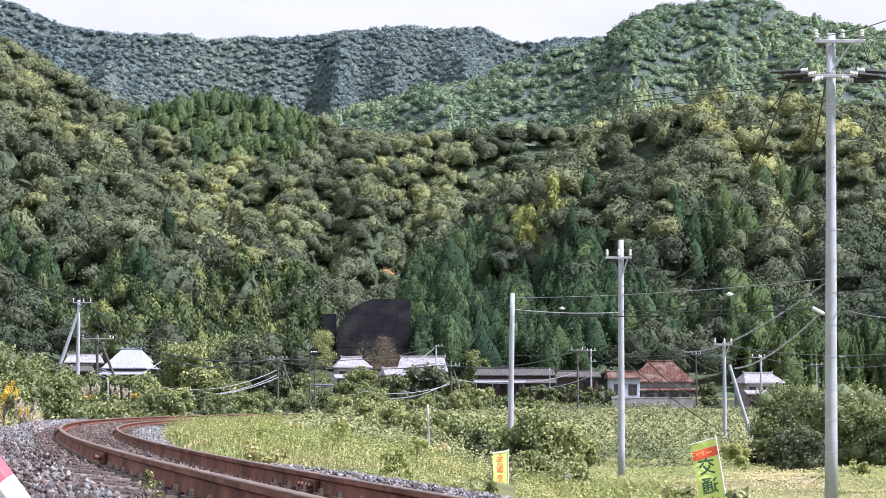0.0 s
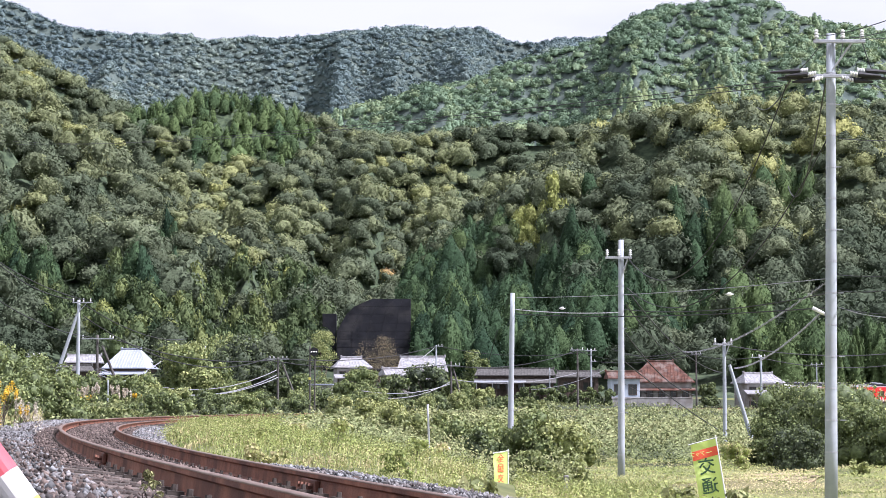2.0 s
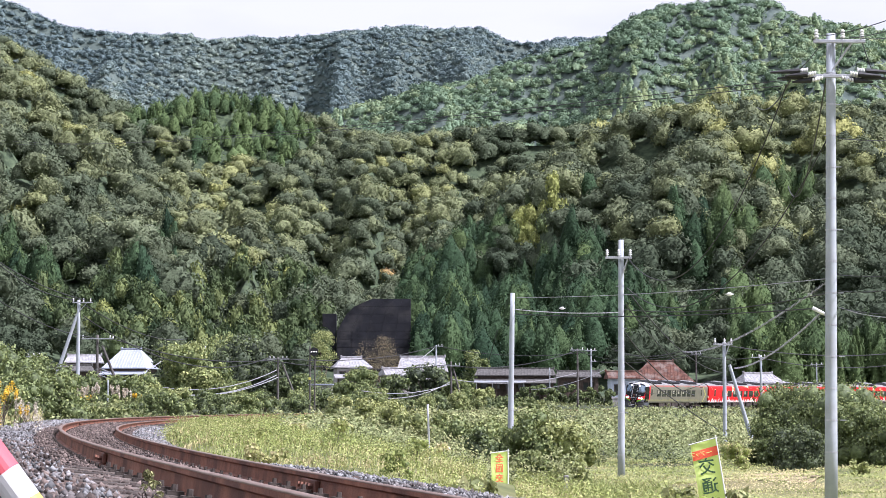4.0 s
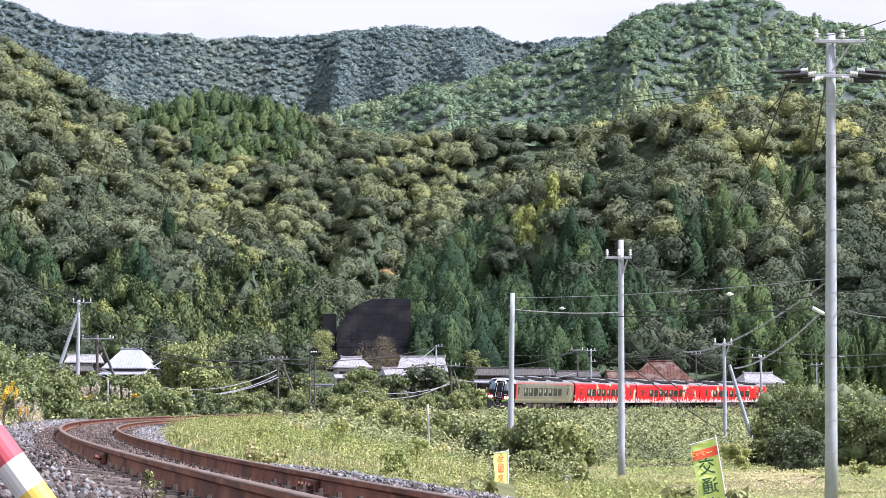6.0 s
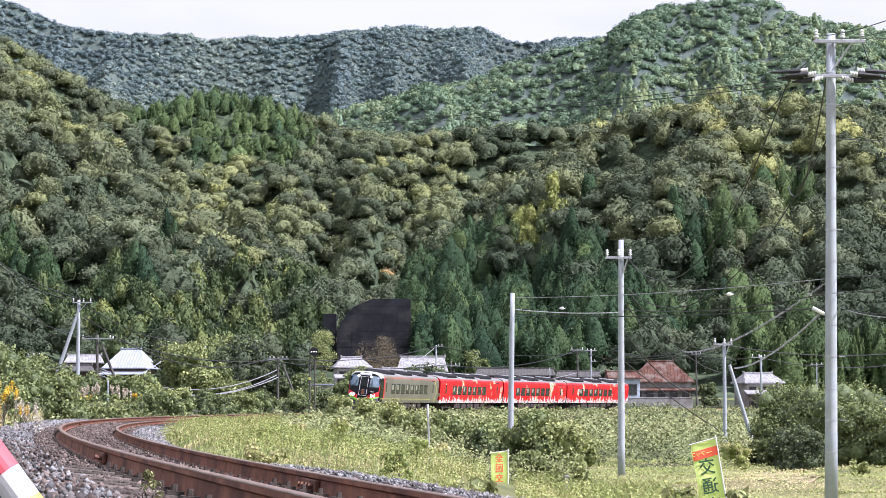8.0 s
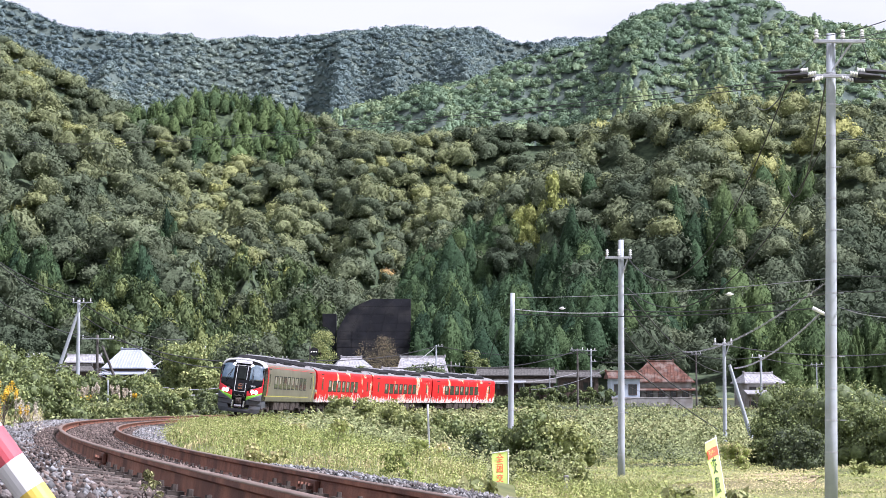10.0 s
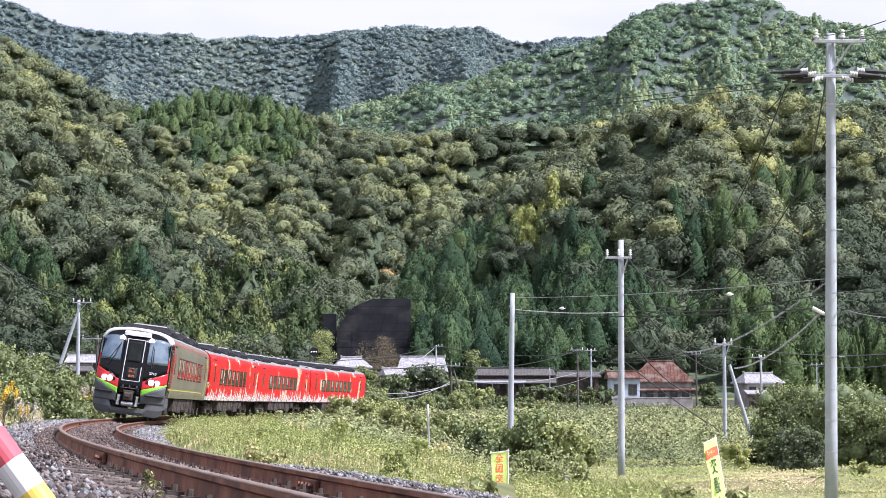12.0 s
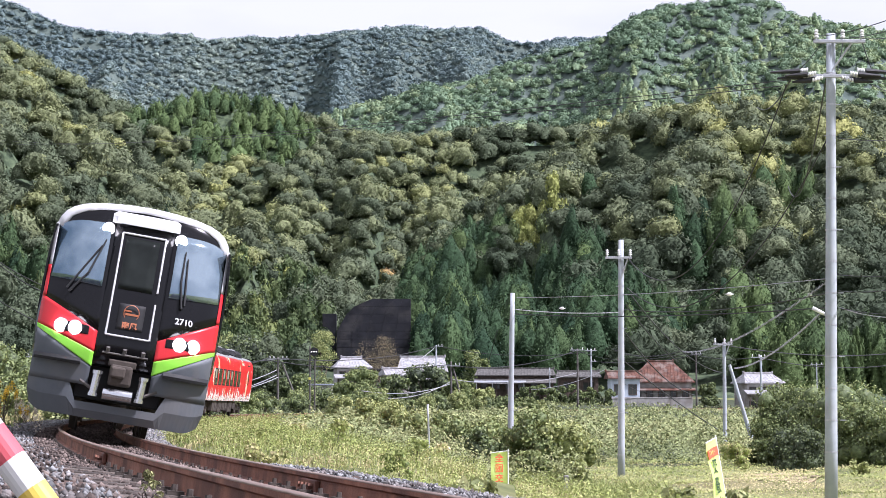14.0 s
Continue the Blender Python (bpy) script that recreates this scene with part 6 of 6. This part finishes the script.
for dx in (-0.2, 0.0, 0.2):
    bm = bmesh.new()
    rod(bm, (0.2 + dx, -0.30, zsig), (0.2 + dx, -0.24, zsig), 0.05, 0.05, 12)
    part("signal_lamp", bm, lamp_glow("signal_white", (1, 1, 0.95), 0.7) if dx == -0.2 else bpy.data.materials["signal_white"], headp)
for k in range(10):
    bm = bmesh.new()
    box(bm, (0.3, 0.03, 0.03), (0.05, 0, 0.6 + k * 0.45))
    part("rung", bm, M["dark_pole"], sig)
bm = bmesh.new()
rod(bm, (-0.15, -0.12, zsig - 2.2), (-0.15, -0.06, zsig - 2.2), 0.12, 0.12, 14)
part("marker_disc", bm, M["gold"], sig, "yellow marker disc")

# ---- the village ----
M["roof_white"] = surface("white_sheet_roof", (0.34, 0.37, 0.44), (0.43, 0.46, 0.53), 0.8, 0.4, 0.1, 0.1, 8)
M["roof_tile"] = surface("silver_grey_tiles", (0.17, 0.17, 0.175), (0.46, 0.46, 0.47), 3.0, 0.6, 0, 0.5, 14, (0.22, 0.20, 0.18), 0.9, 0.5)
M["roof_dark"] = surface("dark_tiles", (0.05, 0.048, 0.045), (0.14, 0.135, 0.125), 3.0, 0.9, 0, 0.5, 14)
M["roof_rust"] = surface("rusted_sheet_roof", (0.060, 0.030, 0.022), (0.16, 0.075, 0.052), 1.6, 0.9, 0.0, 0.3, 10, (0.22, 0.19, 0.165), 0.9, 0.6)
M["plaster"] = surface("old_plaster", (0.25, 0.24, 0.23), (0.44, 0.43, 0.41), 1.0, 0.9, 0, 0.2, 20, (0.18, 0.15, 0.12), 0.6, 0.5)
M["timber"] = surface("dark_boarding", (0.045, 0.035, 0.03), (0.12, 0.09, 0.07), 2.5, 0.9, 0, 0.3, 25)
M["blue_wall"] = plain("pale_blue_sheeting", (0.50, 0.57, 0.64), 0.6)
M["red_wall"] = plain("red_sheeting", (0.42, 0.12, 0.10), 0.6)


def ribs_roof(bm, l, w, z0, h, hip, over=0.45, thick=0.14):
    """A roof on a plan l by w: two long slopes, ends hipped by that length, slightly thick, with ribs and a ridge."""
    a, b = l / 2 + over, w / 2 + over
    ridge = l / 2 + over - hip
    for dz in (0,):
        lower = [bm.verts.new(p) for p in ((-a, -b, z0), (a, -b, z0), (a, b, z0), (-a, b, z0))]
        upper = [bm.verts.new(p) for p in ((-a, -b, z0 + thick), (a, -b, z0 + thick), (a, b, z0 + thick), (-a, b, z0 + thick))]
        r0, r1 = bm.verts.new((-ridge, 0, z0 + h)), bm.verts.new((ridge, 0, z0 + h))
        bm.faces.new(lower[::-1])
        for i in range(4):
            j = (i + 1) % 4
            bm.faces.new((lower[i], lower[j], upper[j], upper[i]))
        bm.faces.new((upper[0], upper[1], r1, r0))
        bm.faces.new((upper[2], upper[3], r0, r1))
        bm.faces.new((upper[1], upper[2], r1))
        bm.faces.new((upper[3], upper[0], r0))


def roof_ribs(bm, l, w, z0, h, hip, rib, over=0.45, thick=0.14):
    a, b = l / 2 + over, w / 2 + over
    if rib:
        n = int(2 * a / rib)
        for i in range(n + 1):
            x = -a + 2 * a * i / n
            t = min(1.0, (a - abs(x)) / max(hip, 0.01))
            if t < 0.05:
                continue
            y1, z1 = -b * (1 - t), z0 + thick + (h - thick) * t
            rod(bm, (x, -b, z0 + thick + 0.02), (x, y1, z1 + 0.02), 0.035, seg=4)


def house(name, label, u, depth, l, w, wall_h, roof_h, hip, wall, roof, turn=0.0, lift=0.0, lean_to=0.0, storeys=1, windows=3, rib=0.45, upper_gable=False):
    """A farmhouse: walls with openings, a thick roof with ridge, sometimes a lower skirt roof."""
    x = (u - 784) / 3600 * depth
    z0 = float(ground(x, depth))
    ob = thing(name, label, "house", pose(x, depth, z0, 0, 0, turn))
    bm = bmesh.new()
    box(bm, (l, w, wall_h + lift + 0.6), (0, 0, (wall_h + lift - 0.6) / 2), 0.02)
    box(bm, (l + 0.06, w + 0.06, 0.5), (0, 0, 0.1))
    wallp = part("wall", bm, wall, ob)
    bm = bmesh.new()
    ribs_roof(bm, l, w, wall_h + lift, roof_h, hip)
    roofp = part("roof", bm, roof, ob)
    bm = bmesh.new()
    roof_ribs(bm, l, w, wall_h + lift, roof_h, hip, rib)
    tagged(part("roof_seams", bm, roof, roofp), kind="stuff")
    bm = bmesh.new()
    rl = l / 2 + 0.45 - hip
    box(bm, (2 * rl + 0.3, 0.34, 0.22), (0, 0, wall_h + lift + roof_h + 0.05), 0.05)
    for sg in (1, -1):
        box(bm, (0.22, 0.4, 0.42), (sg * (rl + 0.1), 0, wall_h + lift + roof_h + 0.1), 0.05)
    part("ridge", bm, roof, roofp, "raised ridge with end tiles")
    if lean_to:
        bm = bmesh.new()
        z = wall_h * 0.62 + lift
        for sg in (-1,):
            vs = [(-l / 2 - 0.5, sg * (w / 2 + lean_to), z), (l / 2 + 0.5, sg * (w / 2 + lean_to), z), (l / 2 + 0.5, sg * (w / 2 - 0.05), z + lean_to * 0.4), (-l / 2 - 0.5, sg * (w / 2 - 0.05), z + lean_to * 0.4)]
            loft(bm, [[Vector(v) for v in vs], [Vector(v) + Vector((0, 0, 0.12)) for v in vs]])
        part("skirt_roof", bm, roof, ob, "lower skirt roof")
        bm = bmesh.new()
        for k in range(5):
            px = -l / 2 + l * k / 4
            box(bm, (0.12, 0.12, z + 0.2), (px, -w / 2 - lean_to + 0.25, z / 2 - 0.1))
        part("veranda_post", bm, M["timber"], ob)
    for s in range(storeys):
        for k in range(windows):
            px = -l / 2 + l * (k + 0.5) / windows
            z = lift + wall_h * ((s + 0.55) / storeys)
            bm = bmesh.new()
            ww, hh = l / windows * 0.55, wall_h / storeys * 0.42
            for sx in (-1, 1):
                box(bm, (0.08, 0.08, hh + 0.1), (px + sx * ww / 2, -w / 2 - 0.02, z))
            for sz in (-1, 1):
                box(bm, (ww + 0.1, 0.08, 0.08), (px, -w / 2 - 0.02, z + sz * hh / 2))
            box(bm, (0.05, 0.05, hh), (px, -w / 2 - 0.02, z))
            wf = part("window", bm, M["timber"], ob, "dark framed window")
            bm = bmesh.new()
            box(bm, (ww, 0.02, hh), (px, -w / 2 - 0.012, z))
            part("pane", bm, M["pane"], wf)
    return ob


house("farmhouse", "old farmhouse with a white sheet-metal hipped roof", 233, 305, 6.2, 5.0, 2.5, 3.0, 2.1, M["timber"], M["roof_white"], -14, 0.6, 1.3, 1, 4)
house("outbuilding", "low dark boarded outbuilding with grey tiled roof", 150, 310, 5.0, 4.0, 3.4, 1.3, 0.5, M["timber"], M["roof_tile"], 8, 0.6)
house("outbuilding", "low dark shed with a dark tiled roof", 128, 290, 5.4, 3.6, 2.2, 0.9, 0.4, M["timber"], M["roof_dark"], 4, 0.3)
house("farmhouse", "two-storey farmhouse with silver-grey tiled roofs", 622, 292, 4.6, 4.4, 3.9, 1.6, 1.4, M["plaster"], M["roof_tile"], 10, 0, 1.4, 2, 3)
house("farmhouse", "farmhouse with a pale weathered tile roof", 748, 288, 6.0, 5.0, 3.3, 2.1, 0.4, M["plaster"], M["roof_tile"], -4, 0.4, 1.6, 1, 4)
house("annex", "low annex with a grey tiled gable", 700, 284, 3.4, 3.0, 2.9, 1.0, 0.3, M["plaster"], M["roof_tile"], 20, 0.2, 0, 1, 2)
house("shed", "long low shed with a dark grey roof", 912, 300, 11.0, 4.0, 2.9, 1.1, 0.4, M["timber"], M["roof_dark"], -3, 0.6, 1.6, 1, 6)
house("shed", "low dark shed among the hedges", 1022, 312, 6.0, 4.0, 2.9, 1.0, 0.3, M["timber"], M["roof_dark"], 0, 0.4, 0, 1, 2)
house("farmhouse", "farmhouse with a rusted red sheet-metal hipped roof", 1168, 284, 8.2, 6.0, 3.0, 3.0, 2.9, M["plaster"], M["roof_rust"], -3, 0.2, 0.9, 1, 5)
house("annex", "pale blue annex with a faded red roof", 1103, 280, 4.0, 2.6, 3.3, 1.0, 0.05, M["blue_wall"], M["roof_rust"], 6, 0.3, 0, 1, 2)
house("farmhouse", "two-storey farmhouse with pale grey tiled roofs", 1340, 286, 5.2, 4.6, 4.0, 1.5, 1.0, M["plaster"], M["roof_tile"], 14, 0, 1.4, 2, 3)
for u, d, l, h in ((1150, 278, 11.5, 1.5), (1090, 277, 4.0, 1.2)):
    bm = bmesh.new()
    box(bm, (l, 0.16, h), (0, 0, h / 2 - 0.3), 0.02)
    for k in range(int(l / 0.9)):
        box(bm, (0.05, 0.2, h), (-l / 2 + 0.45 + 0.9 * k, 0, h / 2 - 0.3))
    box(bm, (l, 0.24, 0.1), (0, 0, h - 0.28), 0.02)
    tagged(part("garden_wall", bm, M["plaster"], None), "grey weathered block garden wall", "wall").matrix_basis = pose((u - 784) / 3600 * d, d, float(ground((u - 784) / 3600 * d, d)))
carport = thing("carport", "carport with a pale sheet roof beside the shed", "carport", pose((885 - 784) / 3600 * 292, 292, float(ground((885 - 784) / 3600 * 292, 292))))
bm = bmesh.new()
box(bm, (7.4, 2.6, 0.14), (0, 0, 2.7), 0.02, Matrix.Rotation(0.06, 3, "X"))
part("roof", bm, M["roof_white"], carport)
for k in range(4):
    bm = bmesh.new()
    rod(bm, (-3.4 + 2.25 * k, -1.0, 0), (-3.4 + 2.25 * k, -1.0, 2.7), 0.06)
    part("post", bm, M["steel"], carport)
crate = thing("storage_hut", "small white storage hut by the line", "hut", pose((565 - 784) / 3600 * 235, 235, float(ground((565 - 784) / 3600 * 235, 235))))
bm = bmesh.new()
box(bm, (3.0, 1.8, 1.9), (0, 0, 0.95), 0.03)
part("wall", bm, M["plaster"], crate)
bm = bmesh.new()
box(bm, (3.3, 2.1, 0.16), (0, 0, 1.98), 0.03)
part("roof", bm, M["roof_white"], crate)

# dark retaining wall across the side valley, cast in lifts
M["retaining"] = surface("near_black_concrete", (0.008, 0.0085, 0.011), (0.021, 0.022, 0.027), 0.5, 0.95, 0, 0.3, 3, (0.05, 0.048, 0.046), 0.35, 0.5)
WALL_D = 372


def wall_x(u):
    return (u - 652) / 3600 * WALL_D


dam = thing("retaining_wall", "tall near-black concrete retaining wall cast in lifts", "retaining wall", pose((652 - 784) / 3600 * WALL_D, WALL_D, 3.0))
lift_h, lifts = 1.5, 12
for k in range(lifts):
    z0, z1 = lift_h * k, lift_h * (k + 1) - 0.05
    left = wall_x(596 + (0 if k < 9 else (8, 16, 30)[k - 9]))
    left_up = wall_x(596 + (0 if k < 8 else (8, 16, 30, 62)[k - 8]))
    right = wall_x(727)
    y0, y1 = 0.16 * k, 0.16 * k + 0.14
    panels = 5
    for j in range(panels):
        a0, a1 = left + (right - left) * j / panels, left + (right - left) * (j + 1) / panels - 0.03
        b0, b1 = left_up + (right - left_up) * j / panels, left_up + (right - left_up) * (j + 1) / panels - 0.03
        bm = bmesh.new()
        loft(bm, [[(a0, y0 - 1, z0), (a1, y0 - 1, z0), (a1, y0 + 1, z0), (a0, y0 + 1, z0)], [(b0, y1 - 1, z1), (b1, y1 - 1, z1), (b1, y1 + 1, z1), (b0, y1 + 1, z1)]])
        rod(bm, ((a0 + a1) / 2, y0 - 1.0, z0 + 0.7), ((a0 + a1) / 2, y0 - 1.12, z0 + 0.68), 0.06, seg=6)
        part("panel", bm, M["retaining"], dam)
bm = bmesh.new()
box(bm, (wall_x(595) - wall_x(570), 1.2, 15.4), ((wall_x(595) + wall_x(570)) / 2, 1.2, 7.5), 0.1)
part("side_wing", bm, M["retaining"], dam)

# ---- banners, marker and the barrier arm ----
M["banner"] = foliage("lime_banner_cloth", [(0.0, (0.78, 0.90, 0.34)), (1.0, (0.84, 0.93, 0.40))], 0.7, 0.4, 0.02, 2.0, 0.1, 3.0, 0.002, 0.04)
M["banner_red"] = plain("banner_red", (0.85, 0.13, 0.06), 0.7)
M["banner_ink"] = plain("banner_ink", (0.03, 0.08, 0.03), 0.7)


def curl(x, width):
    return 0.035 * math.sin(x / width * 4.2) + 0.10 * x / width * x / width


def banner(label, u, row, depth, width, height, lines, head, tilt, ink):
    """A roadside banner: pole, top rod, and a cloth that swings about the pole, seen from behind."""
    p = place(u, row, depth)
    z0 = float(ground(p.x, depth)) - 0.2
    ob = thing("banner", label, "banner", pose(p.x, depth, p.z, 0, tilt, 0))
    bm = bmesh.new()
    rod(bm, (0, 0, -(p.z - z0)), (0, 0, 0.05), 0.014, 0.011, 8)
    part("pole", bm, M["porcelain"], ob, "white plastic pole")
    cloth = tagged(new("cloth"), "lime cloth panel")
    cloth.parent = ob
    bm = bmesh.new()
    cols, rows_n = 12, 20
    for off in (0.0, 0.004):
        vs = [[bm.verts.new((-width * i / cols, curl(width * i / cols, width) + off + 0.02 * math.sin(j * 0.7) * i / cols, -height * j / rows_n - 0.05 * i / cols)) for i in range(cols + 1)] for j in range(rows_n + 1)]
        for j in range(rows_n):
            for i in range(cols):
                bm.faces.new((vs[j][i], vs[j][i + 1], vs[j + 1][i + 1], vs[j + 1][i]))
    part("panel", bm, M["banner"], cloth)
    bm = bmesh.new()
    rod(bm, (0.03, 0, 0.015), (-width - 0.03, curl(width, width), -0.04), 0.009, seg=6)
    part("top_rod", bm, M["porcelain"], cloth, "white top rod")
    if head:
        bm = bmesh.new()
        ring = []
        for i in range(cols + 1):
            x = width * i / cols
            y = curl(x, width) - 0.006
            ring.append([(-x, y, -0.12 - 0.05 * i / cols), (-x, y, -0.27 - 0.05 * i / cols), (-x, y - 0.002, -0.27 - 0.05 * i / cols), (-x, y - 0.002, -0.12 - 0.05 * i / cols)])
        loft(bm, ring)
        part("header", bm, M["banner_red"], cloth, "red header band")
        letters("header_words", head, 0.085, M["banner"], cloth, (-width / 2, curl(width / 2, width) - 0.03, -0.245))
    for k, ch in enumerate(lines):
        letters("words", ch, ink[1], ink[0], cloth, (-width * 0.52, curl(width / 2, width) - 0.025, (-0.54 if head else -0.22) - k * ink[1] * 1.12))
    return ob, cloth


def letters(name, text, size, mat, parent, at):
    """Letters printed on the far face of a cloth, so that they show reversed from behind."""
    c = bpy.data.curves.new(name, "FONT")
    c.body, c.size, c.align_x, c.extrude, c.offset = text, size, "CENTER", 0.001, size * 0.012
    tmp = new(name, c)
    me = bpy.data.meshes.new_from_object(tmp.evaluated_get(bpy.context.evaluated_depsgraph_get()))
    bpy.data.objects.remove(tmp)
    me.materials.clear()
    me.materials.append(mat)
    ob = new(name, me)
    ob.parent = parent
    ob.matrix_basis = Matrix.Translation(at) @ Euler((radians(90), 0, radians(180))).to_matrix().to_4x4()
    return ob


BANNER_A, CLOTH_A = banner("lime green road-safety banner on a white pole", 1267, 776, 34, 0.43, 1.7, ("交", "通", "安", "全"), "マナーアップ", -9, (M["banner_ink"], 0.29))
BANNER_B, CLOTH_B = banner("lime green banner with red lettering beside the steel pole", 899, 799, 44, 0.36, 1.3, ("全", "国", "交", "通", "安", "全"), "", 0, (M["banner_red"], 0.19))
bm = bmesh.new()
box(bm, (0.10, 0.10, 0.5), (0, 0, 0.05), 0.012)
box(bm, (0.12, 0.12, 0.06), (0, 0, 0.31), 0.02)
tagged(part("boundary_post", bm, M["plaster"], None), "small white boundary post in the weeds", "post").matrix_basis = pose(*place(1002, 866, 50))

M["stripe_red"] = plain("barrier_red", (0.62, 0.11, 0.13), 0.6)
M["stripe_white"] = plain("barrier_white", (0.78, 0.77, 0.74), 0.5)
M["stripe_yellow"] = plain("barrier_yellow", (0.80, 0.58, 0.10), 0.5)
ARM = thing("barrier_arm", "red, white and yellow striped crossing barrier arm", "barrier")
for k in range(-5, 8):
    bm = bmesh.new()
    kind = ("red", "white", "yellow", "white")[k % 4]
    n = 0.072
    rod(bm, (0, 0, -(k - 0.5) * n), (0, 0, -(k + 0.5) * n), 0.034, 0.034, 20)
    part("band", bm, M["stripe_" + kind], ARM, kind + " band")


# ---- what moves ----
CAR = 21.3


def nose(t):
    """How far along the track the train's nose is."""
    r = 14.0 - t
    return 20.5 + 22.54 * r + 0.008 * r * r


def car_pose(s_front):
    """The pose of a car, its front end at s_front; it stands on its two bogies and leans into the bend."""
    a, b = (beside(s_front + k, float(np.interp(s_front + k, (18, 32, 60, 110), (0.18, 0.06, -0.01, -0.02))), 0) for k in (3.4, 17.9))
    ahead = Vector(a - b).normalized()
    left = Vector((0, 0, 1)).cross(ahead).normalized()
    up = ahead.cross(left)
    m = Matrix((ahead, left, up)).transposed().to_4x4() @ Matrix.Rotation(-float(np.interp(s_front, (15, 45, 110), (0.172, 0.140, 0.107))), 4, "X")
    m.translation = Vector(a) + ahead * 3.4
    return m


ARM_LEAN = -37.0
ARM_SWAY = ((0.0, 55), (0.3, 108), (0.6, 38), (1.0, 135), (1.5, 72), (2.0, 72), (2.5, 120), (3.0, 58), (3.6, 100), (4.3, 62), (4.9, 106), (5.5, 97), (6.0, 101), (6.5, 74), (7.0, 88), (7.5, 100), (8.0, 77),
            (8.6, 98), (9.2, 72), (9.8, 102), (10.5, 90), (11.0, 103), (11.5, 80), (12.0, 100), (12.5, 110), (13.0, 88), (13.5, 102), (14.0, 105))
CLOTH_SWAY = ((0.0, 4), (1.0, -2), (2.0, 3), (3.2, 0), (4.2, 8), (5.3, 4), (6.5, 16), (7.2, 26), (7.8, 10), (8.6, 30), (9.6, 62), (10.5, 72), (11.0, 80), (11.6, 70), (12.2, 62), (12.8, 66), (13.6, 72), (14.0, 68))


def arm_pose(sway):
    """The barrier arm springs in the wind: it swings up and across."""
    p = place(-3 + 0.36 * (sway - 95), 799 - 0.84 * (sway - 95), 4.2)
    return pose(p.x, p.y, p.z, 0, ARM_LEAN, 0)


def motions():
    for i, car in enumerate(TRAIN):
        walk(car, [(t, car_pose(nose(t) + i * CAR)) for t in (k * 0.25 for k in range(57))])
    walk(ARM, [(t, arm_pose(x)) for t, x in ARM_SWAY])
    walk(CLOTH_A, [(t, pose(0, 0, 0, 0, 0, a)) for t, a in CLOTH_SWAY])
    walk(CLOTH_B, [(t, pose(0, 0, 0, 0, 0, 38 + 14 * math.sin(t * 1.3) - 1.2 * t)) for t in (k * 0.5 for k in range(29))])


motions()
